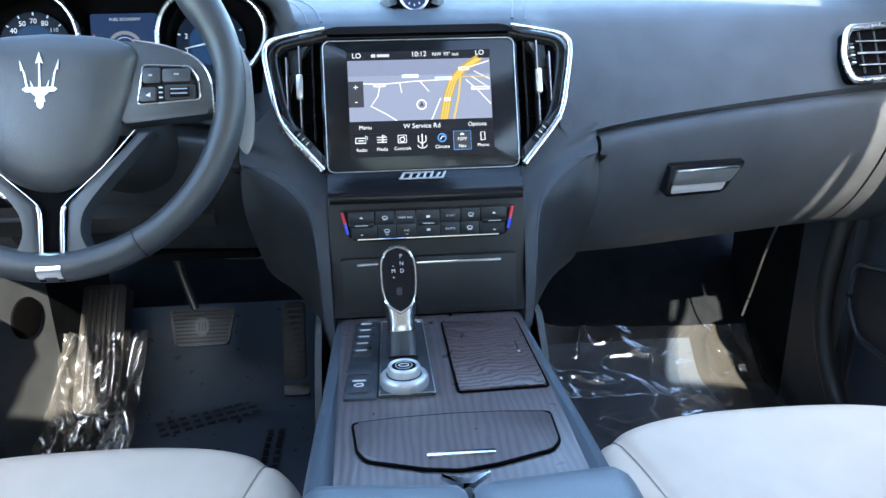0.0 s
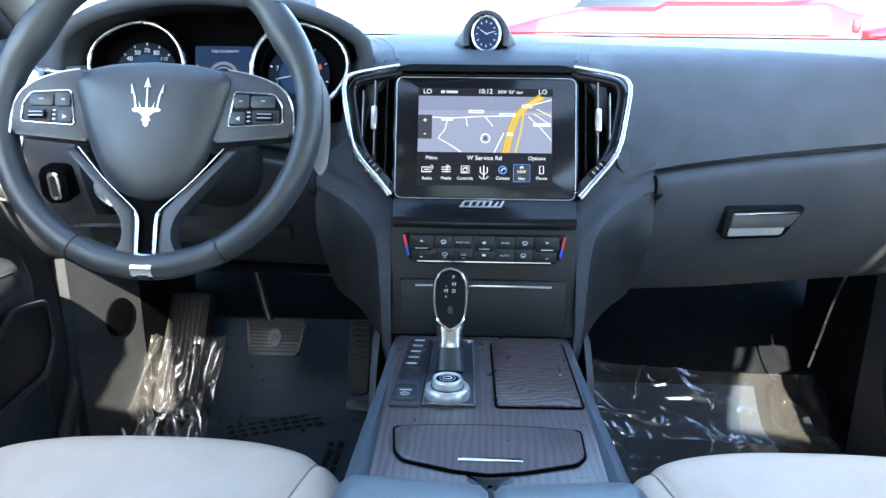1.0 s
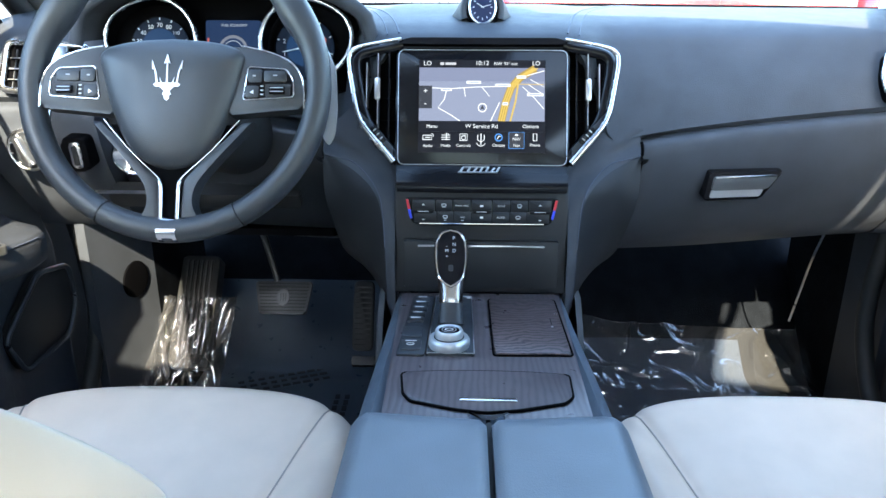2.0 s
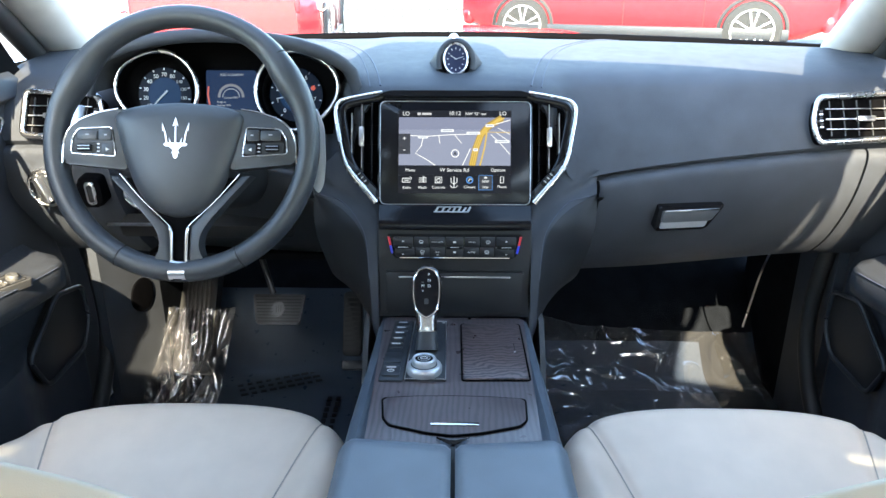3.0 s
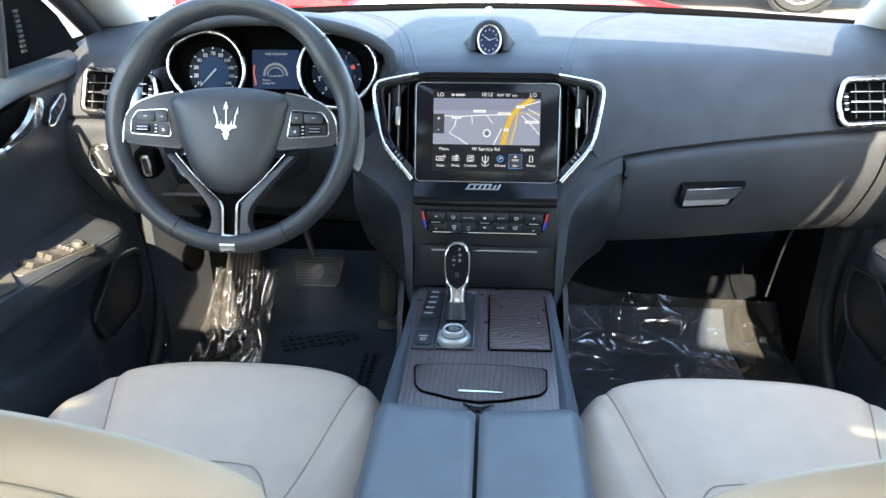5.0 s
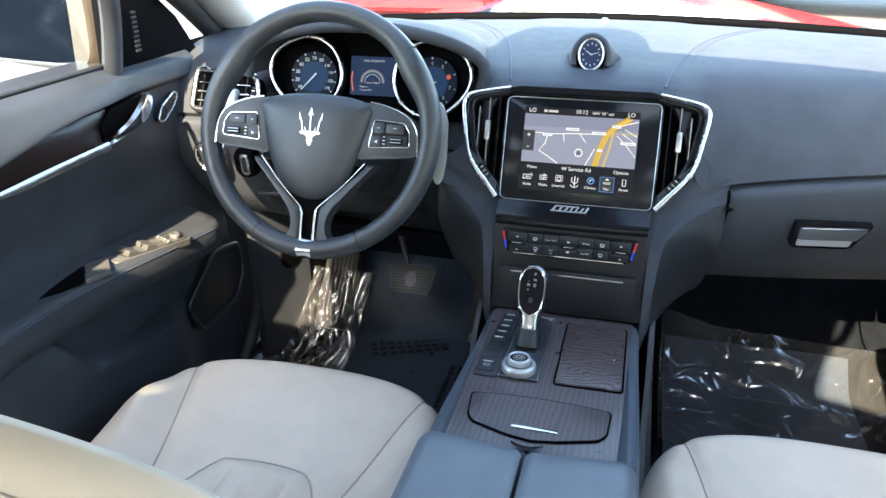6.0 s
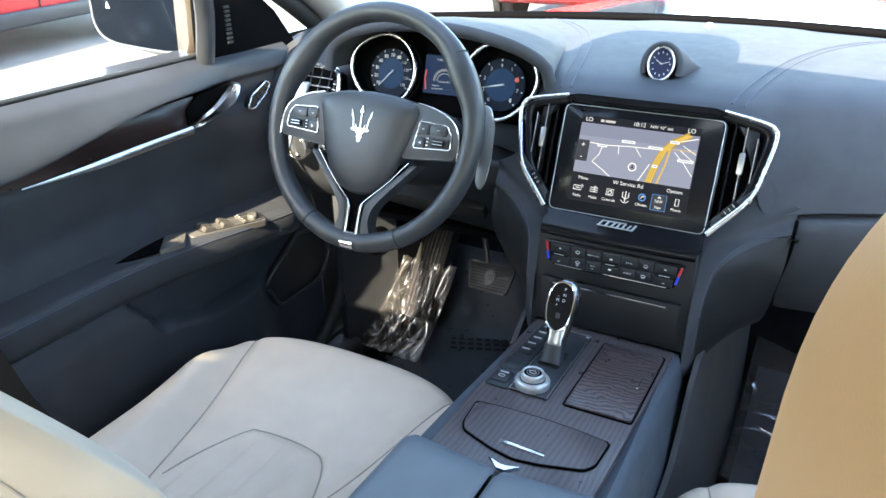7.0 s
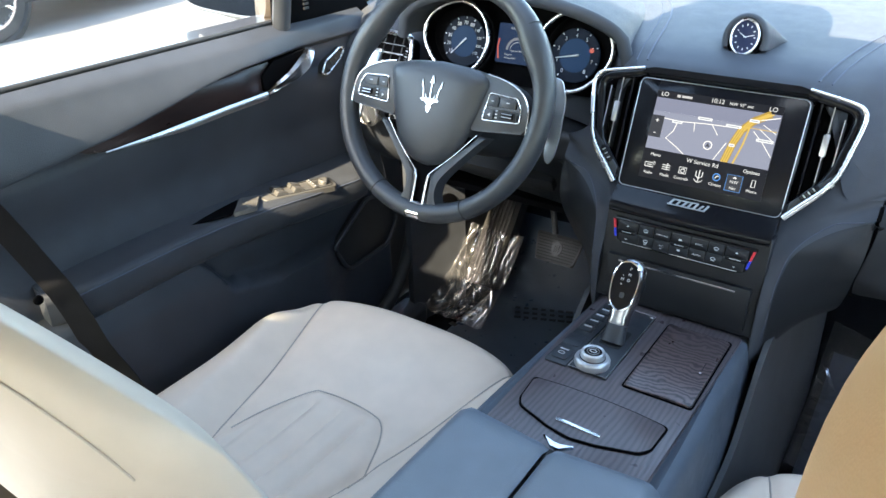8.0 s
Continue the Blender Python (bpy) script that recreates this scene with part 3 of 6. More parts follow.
# nameplate lip under the screen
def stack_lip(u, v):
    x = lerp(-0.1165, 0.1165, u) * (1 - 0.02 * v)
    y = 0.000 - 0.030 * math.sin(v * 1.9) ** 1.0
    z = 0.800 - 0.030 * v
    return x, y - 0.004 * math.cos(lerp(-1, 1, u) * 1.4), z


part("stack_lip", sheet(lambda u, v: stack_lip(u, v), 20, 10, -0.03), PIANO, dash, "glossy black lip under the screen")
# nameplate: slanted chrome strokes
plate = bmesh.new()
NP = facing((-0.002, -0.0150, 0.7985), 55.0) @ Matrix.Scale(0.98, 4)
for k, (x, h) in enumerate(((-0.026, 0.009), (-0.016, 0.010), (-0.007, 0.007), (0.001, 0.011), (0.009, 0.010), (0.017, 0.007), (0.024, 0.010))):
    slab([(x - 0.0035, -h / 2), (x - 0.0008, -h / 2), (x + 0.0035, h / 2), (x + 0.0008, h / 2)], NP, 0.002, 0.0, 1, plate)
slab([(-0.031, -0.0052), (0.022, -0.0052), (0.0225, -0.0040), (-0.031, -0.0040)], NP, 0.002, 0.0, 1, plate)
slab([(-0.024, 0.0040), (0.012, 0.0046), (0.0125, 0.0056), (-0.024, 0.0052)], NP, 0.002, 0.0, 1, plate)
part("nameplate", plate, PLATE, dash, "slanted chrome strokes of a nameplate", False)

# lower stack face, behind the climate keys and the drawer
part("stack_face", slab(rect(0.236, 0.15), facing((0, -0.0345, 0.705), 9.0), 0.05, 0.003), STACK, dash)

# ---- central screen ----
screen = thing("infotainment_screen", "lit navigation touchscreen in a glossy black bezel", "screen")
part("bezel", slab(rect(0.238, 0.164, 0.011), SCREEN, 0.03, 0.003), PIANO, screen)
edge = [(x, y) for x, y in rounded([(-0.1155, -0.0800), (0.1155, -0.0800), (0.1160, 0.0790), (-0.1160, 0.0790)], 0.010, 5)]
part("bezel_line", tube([SCREEN @ Vector((x, y, 0.0006)) for x, y in edge], 0.0006, True, 8), ALU, screen, "thin silver line round the bezel")

MAPC = glow("map_grey", (0.275, 0.305, 0.43), 0.66)
SKYC = glow("map_sky", (0.23, 0.255, 0.38), 0.64)
BARC = glow("screen_dark", (0.012, 0.013, 0.018), 0.6)
BOXC = glow("screen_box", (0.05, 0.055, 0.07), 0.6)
LITE = glow("screen_white", (0.78, 0.82, 0.88), 0.72)
DIM = glow("screen_grey", (0.45, 0.46, 0.50), 0.8)
ROADC = glow("road_white", (0.78, 0.78, 0.80), 0.85)
ROADY = glow("road_yellow", (0.60, 0.42, 0.10), 0.75)
ROADD = glow("road_edge", (0.40, 0.27, 0.06), 0.7)
BLUEC = glow("screen_blue", (0.08, 0.25, 0.62), 0.8)


def on_screen(x0, y0, x1, y1, z, mat, name, parent=screen, r=0.0):
    """A lit area, in shares of the display's width and height from its upper left corner."""
    w, h = 0.174, 0.128
    return part(name, slab(rect((x1 - x0) * w, (y1 - y0) * h, r, ((x0 + x1) / 2 - 0.5) * w - 0.001, (0.5 - (y0 + y1) / 2) * h + 0.001),
                           shift(SCREEN, 0, 0, z), 0.0004), mat, parent, "", False)


def at_screen(x, y):
    return (x - 0.5) * 0.174 - 0.001, (0.5 - y) * 0.128 + 0.001


display = on_screen(0, 0, 1, 1, 0.0006, BARC, "display")
on_screen(0.005, 0.085, 0.995, 0.665, 0.0011, MAPC, "map_area", display)
on_screen(0.005, 0.085, 0.995, 0.235, 0.0014, SKYC, "map_sky", display)


def line(name, pts, w, mat, z=0.0020):
    return part(name, stroke([at_screen(x, y) for x, y in pts], w, SCREEN, z), mat, display, "", False)


line("road", [(0.005, 0.30), (0.25, 0.315), (0.45, 0.295), (0.70, 0.285)], 0.0011, ROADC)
line("road", [(0.22, 0.34), (0.205, 0.43), (0.155, 0.52), (0.26, 0.60), (0.33, 0.665)], 0.0012, ROADC)
line("road", [(0.36, 0.305), (0.37, 0.40)], 0.0010, ROADC)
line("road", [(0.50, 0.295), (0.56, 0.395)], 0.0010, ROADC)
line("road", [(0.64, 0.46), (0.57, 0.665)], 0.0012, ROADC)
line("road", [(0.82, 0.29), (0.90, 0.39), (0.99, 0.53)], 0.0010, ROADC)
line("road", [(0.86, 0.26), (0.98, 0.37)], 0.0009, ROADC)
line("road", [(0.88, 0.21), (0.99, 0.29)], 0.0009, ROADC)
line("road", [(0.80, 0.19), (0.99, 0.115)], 0.0012, ROADC)
line("minor_road", [(0.74, 0.26), (0.99, 0.265)], 0.0010, ROADY)
line("motorway_edge", [(0.655, 0.665), (0.69, 0.45), (0.73, 0.30), (0.80, 0.19), (0.92, 0.09)], 0.0105, ROADD, 0.0018)
for d in (-0.018, 0.0, 0.018):
    line("motorway", [(0.655 + d, 0.665), (0.69 + d, 0.45), (0.73 + d, 0.30), (0.80 + d, 0.19), (0.92 + d, 0.09)], 0.0020, ROADY, 0.0022)
line("motorway", [(0.725, 0.665), (0.765, 0.45), (0.785, 0.26)], 0.0024, ROADY, 0.0021)
for x, y, w in ((0.22, 0.325, 0.085), (0.435, 0.245, 0.115), (0.665, 0.275, 0.12), (0.81, 0.185, 0.075), (0.92, 0.375, 0.13), (0.685, 0.475, 0.045)):
    on_screen(x - w / 2, y - 0.016, x + w / 2, y + 0.016, 0.0027, LITE, "road_label", display, 0.001)
    on_screen(x - w * 0.36, y - 0.004, x + w * 0.36, y + 0.004, 0.0029, MAPC, "label_bar", display)
# own position: ring and arrow
ax_, ay_ = at_screen(0.505, 0.52)
part("position_ring", tube([SCREEN @ Vector((ax_ + 0.0056 * math.cos(t), ay_ + 0.0056 * math.sin(t), 0.003)) for t in (2 * math.pi * k / 20 for k in range(20))], 0.0007, True, 5), ROADC, display)
part("position_arrow", slab([(ax_ - 0.003, ay_ - 0.003), (ax_, ay_ - 0.0015), (ax_ + 0.003, ay_ - 0.003), (ax_, ay_ + 0.004)], shift(SCREEN, 0, 0, 0.003), 0.0003), BOXC, display, "", False)
on_screen(0.005, 0.285, 0.108, 0.530, 0.0030, BOXC, "zoom_box", display)
words("+", 0.011, shift(SCREEN, *at_screen(0.056, 0.345), 0.0036), LITE, display)
words("-", 0.012, shift(SCREEN, *at_screen(0.056, 0.475), 0.0036), LITE, display)
on_screen(0.005, 0.665, 0.995, 0.78, 0.0030, BARC, "street_bar", display)
for text, x, y, size in (("LO", 0.07, 0.045, 0.0085), ("10:12", 0.50, 0.04, 0.0085), ("NW", 0.625, 0.045, 0.0062), ("93\u00b0 out", 0.725, 0.045, 0.0060), ("LO", 0.925, 0.04, 0.0085),
                         ("Menu", 0.11, 0.725, 0.0068), ("W Service Rd", 0.50, 0.722, 0.0080), ("Options", 0.885, 0.72, 0.0068),
                         ("Radio", 0.08, 0.935, 0.0056), ("Media", 0.22, 0.932, 0.0056), ("Controls", 0.36, 0.93, 0.0056),
                         ("Climate", 0.635, 0.925, 0.0056), ("Nav", 0.775, 0.925, 0.0056), ("Phone", 0.92, 0.92, 0.0056)):
    words(text, size, shift(SCREEN, *at_screen(x, y), 0.0034), LITE, display)
on_screen(0.17, 0.03, 0.20, 0.06, 0.003, DIM, "station_mark", display)
on_screen(0.21, 0.032, 0.295, 0.058, 0.003, DIM, "station_bar", display)


def icon(bm_list, name, mat=LITE):
    for b in bm_list:
        part(name, b, mat, display, "", False)


def ring_stroke(cx, cy, r, w, a0=0.0, a1=6.2832, n=14):
    x, y = at_screen(cx, cy)
    return stroke([(x + r * math.cos(lerp(a0, a1, k / n)), y + r * math.sin(lerp(a0, a1, k / n))) for k in range(n + 1)], w, SCREEN, 0.0034)


def poly_stroke(cx, cy, pts, w):
    x, y = at_screen(cx, cy)
    return stroke([(x + a, y + b) for a, b in pts], w, SCREEN, 0.0034)


icon([poly_stroke(0.075, 0.845, [(-0.006, -0.003), (0.006, -0.003), (0.006, 0.003), (-0.006, 0.003), (-0.006, -0.0035)], 0.0012), poly_stroke(0.075, 0.845, [(-0.003, 0), (0.004, 0)], 0.0012),
      ring_stroke(0.105, 0.825, 0.003, 0.0008, -0.6, 1.6, 8)], "radio_icon")
icon([poly_stroke(0.22, 0.842, [(-0.006, k), (0.006, k)], 0.0010) for k in (-0.003, 0.0, 0.003)] + [poly_stroke(0.22, 0.842, [(0.001, -0.004), (0.001, 0.006), (0.004, 0.004)], 0.0012)], "media_icon")
icon([poly_stroke(0.36, 0.84, [(-0.005, -0.0045), (0.005, -0.0045), (0.005, 0.0045), (-0.005, 0.0045), (-0.005, -0.005)], 0.0010), ring_stroke(0.36, 0.845, 0.0028, 0.0010), poly_stroke(0.36, 0.84, [(-0.003, 0.001), (0.003, 0.003)], 0.001)], "controls_icon")
icon([poly_stroke(0.497, 0.86, [(0, -0.008), (0, 0.008)], 0.0014), poly_stroke(0.497, 0.86, [(-0.0045, 0.006), (-0.0045, -0.001), (0, -0.004), (0.0045, -0.001), (0.0045, 0.006)], 0.0012), ring_stroke(0.497, 0.885, 0.0062, 0.0009, 3.5, 5.9, 10)], "home_icon")
icon([ring_stroke(0.635, 0.84, 0.0048, 0.0016)], "climate_ring", BLUEC)
icon([poly_stroke(0.635, 0.84, [(-0.002, -0.002), (0.0005, 0.002), (0.003, 0.001)], 0.0012)], "climate_icon")
icon([poly_stroke(0.775, 0.87, [(-0.0105, -0.0112), (0.0105, -0.0112), (0.0105, 0.0112), (-0.0105, 0.0112), (-0.0105, -0.0116)], 0.0008)], "nav_frame", BLUEC)
on_screen(0.718, 0.785, 0.832, 0.957, 0.0026, BOXC, "nav_box", display)
icon([poly_stroke(0.775, 0.812, [(-0.002, -0.001), (0, 0.001), (0.002, -0.001)], 0.002)], "nav_arrow")
words("NW", 0.0062, shift(SCREEN, *at_screen(0.775, 0.858), 0.0034), LITE, display)
icon([poly_stroke(0.92, 0.835, [(-0.0024, -0.0048), (0.0024, -0.0048), (0.0024, 0.0048), (-0.0024, 0.0048), (-0.0024, -0.0053)], 0.0011)], "phone_icon")


# ---- air vents ----
def centre_vent(s):
    vent = thing("air_vent", "black air vent with upright vanes in a satin chrome surround", "air vent", "centre air vents")
    path = [(-0.112, 0.0918), (-0.142, 0.0865), (-0.168, 0.0808), (-0.1795, 0.0745), (-0.1838, 0.0605), (-0.1782, 0.0235), (-0.1705, -0.0120), (-0.1590, -0.0330), (-0.1370, -0.0590), (-0.1205, -0.0785)]
    def at(x, y, z):
        return SCREEN @ Vector((s * -x if s > 0 else x, y, z))
    fl = -s
    outline = [(x * fl, y) for x, y in path] + [(-0.119 * fl, 0.088)]
    if s < 0:
        outline = outline[::-1]
    part("housing", slab(outline, shift(SCREEN, 0, 0, -0.020), 0.03), VENT_BLACK, vent)
    smooth = curve_through([(x * fl, y, 0) for x, y in path], 5)
    n = len(smooth)
    part("surround", tube([SCREEN @ Vector((p.x, p.y, 0.009)) for p in smooth], [0.0022 + 0.0012 * sm(0.10, 0.4, i / n) + 0.0014 * sm(0.6, 0.9, i / n) for i in range(n)], False, 8, tuple(SCREEN.to_3x3() @ Vector((0, 0, 1))), 1.0), CHROME, vent, "satin chrome surround")
    # black reveal between chrome and vanes
    part("reveal", tube([SCREEN @ Vector((p.x - fl * -0.008 * (1 if p.x * fl < -0.125 else 0.2), p.y * 0.955, -0.006)) for p in smooth], 0.008, False, 8), PIANO, vent)
    for k, x in enumerate((-0.129, -0.1445, -0.160, -0.1735)):
        hi = 0.082 - 0.012 * k
        lo = (-0.050, -0.032, -0.014, 0.010)[k]
        v = slab(rect(0.0022, hi - lo, 0.0, x * fl, (hi + lo) / 2), shift(SCREEN, 0, 0, -0.002), 0.022)
        part("vane", v, PIANO if k == 0 else PLASTIC, vent)
    for x in (-0.1445, -0.160):
        part("vane_edge", slab(rect(0.0013, 0.10 if x > -0.15 else 0.07, 0.0, x * fl, 0.026), shift(SCREEN, 0, 0, -0.0012), 0.001), ALU, vent, "silver vane edge")
    for y in (0.045, 0.015, -0.015):
        part("cross_vane", slab(rect(0.052, 0.0012, 0.0, -0.147 * fl, y), shift(SCREEN, 0, 0, -0.015), 0.004), VENT_BLACK, vent)
    part("slider", slab(rect(0.0075, 0.030, 0.002, -0.1447 * fl, 0.0245), shift(SCREEN, 0, 0, 0.0035), 0.006, 0.0012), ALU, vent, "bright slider on the middle vane")
    WM = SCREEN @ Matrix.Translation((-0.1425 * fl, -0.0392, 0.0045)) @ Matrix.Rotation(radians(-50 * fl), 4, "Z")
    wedge = [(-0.1725 * fl, -0.0030), (-0.1680 * fl, -0.0140), (-0.1565 * fl, -0.0350), (-0.1355 * fl, -0.0600), (-0.1225 * fl, -0.0740), (-0.1225 * fl, -0.0560)]
    part("wheel_panel", slab(wedge if s > 0 else wedge[::-1], shift(SCREEN, 0, 0, 0.0035), 0.02, 0.001), PLASTIC, vent)
    part("wheel_slot", slab(rect(0.028, 0.0085, 0.004), WM, 0.01, 0.001), PIANO, vent)
    for k in range(5):
        part("wheel_ridge", slab(rect(0.0016, 0.0050, 0.0, -0.0072 + 0.0036 * k, 0), shift(WM, 0, 0, 0.0016), 0.003), PLASTIC if k % 2 else ALU, vent)
    return vent


centre_vent(-1)
centre_vent(1)
part("screen_brow", slab(rounded([(-0.118, 0.0895), (-0.110, 0.0858), (0.110, 0.0858), (0.118, 0.0895), (0.100, 0.0950), (-0.100, 0.0950)], 0.004), shift(SCREEN, 0, 0, 0.005), 0.03, 0.003), PIANO, dash, "glossy black brow over the screen")


def side_vent(s):
    vent = thing("air_vent", "black air vent with level vanes in a satin chrome surround", "air vent", "side air vents")
    m = facing((s * 0.645, 0.110, 0.914), 27, s * 5)
    fl = s
    pts = [(-0.068 * fl, -0.040), (-0.076 * fl, -0.006), (-0.064 * fl, 0.034), (0.062 * fl, 0.040), (0.062 * fl, -0.034)]
    if s < 0:
        pts = pts[::-1]
    out = rounded(pts, 0.012, 5)
    part("housing", slab(out, shift(m, 0, 0, -0.0015), 0.02), VENT_BLACK, vent)
    part("reveal", loft([[m @ Vector((x * f, y * f, z)) for x, y in out] for f, z in ((0.99, 0.006), (0.94, 0.004), (0.92, -0.001))], True, False), VENT_BLACK, vent)
    part("surround", tube([m @ Vector((x, y, 0.005)) for x, y in out], 0.0050, True, 10, tuple(m.to_3x3() @ Vector((0, 0, 1))), 0.8), CHROME, vent, "satin chrome surround")
    for k in range(3):
        y = -0.018 + 0.0165 * k
        part("vane", slab(rect(0.112, 0.0022, 0.0, 0.0, y), shift(m, 0, 0, 0.0040), 0.005), VENT_BLACK, vent)
        part("vane_edge", slab(rect(0.108, 0.0012 if k != 1 else 0.0022, 0.0, 0.0, y), shift(m, 0, 0, 0.0052), 0.0012), ALU, vent, "silver vane edge")
    for k in range(5):
        part("upright_vane", slab(rect(0.0010, 0.058, 0.0, (-0.044 + 0.023 * k) * fl, 0.001), shift(m, 0, 0, 0.0012), 0.003), PULL_GREY, vent)
    part("slider", slab(rect(0.030, 0.0075, 0.002, 0.012 * fl, -0.0015), shift(m, 0, 0, 0.0085), 0.006, 0.001), ALU, vent)
    for k in range(6):
        part("wheel_ridge", slab(rect(0.006, 0.0022, 0.0, -0.0615 * fl, -0.014 + 0.0052 * k), shift(m, 0, 0, 0.005), 0.006), PLASTIC if k % 2 else ALU, vent)
    return vent


side_vent(-1)
side_vent(1)

# ---- clock ----
clock = thing("dashboard_clock", "oval analogue clock under a leather cowl on top of the dashboard", "clock")
CK = facing((0, 0.140, 1.0025), 18)
def clock_hood(u, v):
    """A leather hood hugging the clock: a lip round its upper half that runs out backwards into the pad."""
    a = lerp(-0.35, math.pi + 0.35, u)
    lip = sm(0.0, 0.22, v)
    away = max(0.0, (v - 0.22) / 0.78)
    rx = lerp(0.0225, 0.0320, lip) + 0.016 * away
    rz = lerp(0.0275, 0.0345, lip) * (1 - away ** 1.7) + 0.002
    y = 0.137 + 0.006 * (1 - math.sin(max(0.0, min(math.pi, a)))) - 0.004 * math.sin(math.pi * min(1.0, v / 0.22)) + 0.080 * away
    return rx * math.cos(a), y + 0.30 * rz * math.sin(a), 0.9985 - 0.014 * away + rz * math.sin(a)


part("cowl", sheet(clock_hood, 36, 18, -0.003), LEATHER, clock, "leather cowl")
part("backing", slab([(0.0255 * math.cos(t), 0.0290 * math.sin(t)) for t in (2 * math.pi * k / 32 for k in range(32))], shift(CK, 0, -0.001, -0.003), 0.01), VENT_BLACK, clock)


def oval(k, n=48):
    t = 2 * math.pi * k / n
    return math.copysign(abs(math.cos(t)) ** 1.08, math.cos(t)), math.copysign(abs(math.sin(t)) ** 0.96, math.sin(t))


face = [(0.0178 * oval(k)[0], 0.0232 * oval(k)[1]) for k in range(48)]
part("face", slab(face, CK, 0.004), CLOCK_BLUE, clock, "dark blue face")
part("ring", tube([CK @ Vector((x * 1.07, y * 1.06, 0.001)) for x, y in face], 0.0020, True, 8), CHROME, clock, "polished chrome ring")
for k in range(12):
    t = math.pi * k / 6
    x, y = math.sin(t), math.cos(t)
    part("hour_mark", slab([(0.0142 * x - 0.0007 * y, 0.0186 * y + 0.0007 * x), (0.0142 * x + 0.0007 * y, 0.0186 * y - 0.0007 * x), (0.0118 * x + 0.0007 * y, 0.0154 * y - 0.0007 * x), (0.0118 * x - 0.0007 * y, 0.0154 * y + 0.0007 * x)], shift(CK, 0, 0, 0.0005), 0.0004), WHITE, clock, "", False)
part("hour_hand", stroke([(0.002, -0.001), (-0.0085, 0.0055)], 0.0011, CK, 0.0011), WHITE, clock, "", False)
part("minute_hand", stroke([(-0.002, -0.0005), (0.0125, 0.0035)], 0.0009, CK, 0.0013), WHITE, clock, "", False)

# ---- climate keys ----
climate = thing("climate_panel", "two rows of black climate keys with red and blue ends", "control panel")
CL = facing((0, -0.0403, 0.7462), 12) @ Matrix.Diagonal((1.0, 0.77, 1.0, 1.0))
part("base", slab(rounded([(-0.103, 0.024), (-0.093, -0.020), (-0.080, -0.0245), (0.080, -0.0245), (0.093, -0.020), (0.103, 0.024)][::-1], 0.004), CL, 0.012, 0.0015), PIANO, climate)
cols = ((-0.078, 0.030), (-0.0505, 0.022), (-0.0265, 0.023), (0.0, 0.027), (0.0265, 0.023), (0.0505, 0.022), (0.078, 0.030))
for k, (x, w) in enumerate(cols):
    for r in (0, 1):
        y = 0.0105 if r == 0 else -0.0095
        key = part("key", slab(rect(w - 0.0003, 0.0192, 0.0010, x * (1.0 if r == 0 else 0.965), y), shift(CL, 0, 0, 0.0030), 0.006, 0.0003, 1), KEY, climate)
        if k in (0, 6):
            part("mark", slab([(x - 0.0022, y - 0.0015 + 0.002 * (1 - 2 * r)), (x + 0.0022, y - 0.0015 + 0.002 * (1 - 2 * r)), (x, y + (0.0035 if r == 0 else -0.0055))][:: (1 if r == 0 else -1)], shift(CL, 0, 0, 0.0034), 0.0002), WHITE, key, "", False)
        elif k in (1, 5):
            part("mark", tube([CL @ Vector((x * (1 if r == 0 else 0.965) + 0.0032 * math.cos(t), y + 0.001 + 0.0022 * math.sin(t), 0.0034)) for t in (2 * math.pi * q / 10 for q in range(10))], 0.0004, True, 4), WHITE, key)
            part("mark", slab(rect(0.005, 0.0008, 0.0, x * (1 if r == 0 else 0.965), y - 0.0025), shift(CL, 0, 0, 0.0034), 0.0002), WHITE, key, "", False)
        else:
            tx = {(2, 0): "MAX A/C", (2, 1): "A/C", (3, 0): "", (3, 1): "", (4, 0): "SYNC", (4, 1): "AUTO"}[(k, r)]
            if tx:
                words(tx, 0.0042, shift(CL, x * (1 if r == 0 else 0.965), y, 0.0033), WHITE, key)
            else:
                part("mark", slab(rect(0.0042, 0.0032, 0.0, x, y), shift(CL, 0, 0, 0.0034), 0.0002), WHITE, key, "", False)
    if k in (0, 3, 6):
        rocker = part("rocker", slab(rect(w - 0.002, 0.0065, 0.002, x, 0.0005), shift(CL, 0, 0, 0.0052), 0.004, 0.001), PIANO, climate)
        part("mark", slab(rect(w * 0.5, 0.0008, 0.0, x, 0.0005), shift(CL, 0, 0, 0.0055), 0.0002), WHITE, rocker, "", False)
    if k in (2, 1):
        part("key_light", slab(rect(0.0035, 0.0010, 0.0, x * 0.965, -0.0148), shift(CL, 0, 0, 0.0034), 0.0002), WHITE, climate, "", False)
for s in (-1, 1):
    part("red_end", slab([(s * 0.0955, 0.0040), (s * 0.0985, 0.0040), (s * 0.1015, 0.0210), (s * 0.0985, 0.0210)][::s], shift(CL, 0, 0, 0.004), 0.006), RED, climate, "red warm mark", False)
    part("blue_end", slab([(s * 0.0930, -0.0115), (s * 0.0955, -0.0125), (s * 0.0985, 0.0030), (s * 0.0955, 0.0035)][::s], shift(CL, 0, 0, 0.004), 0.006), BLUE, climate, "blue cold mark", False)
part("chrome_strip", slab(rect(0.166, 0.0016, 0.0, 0, -0.0205), shift(CL, 0, 0, 0.0042), 0.004), SHINE, climate, "chrome strip under the keys")

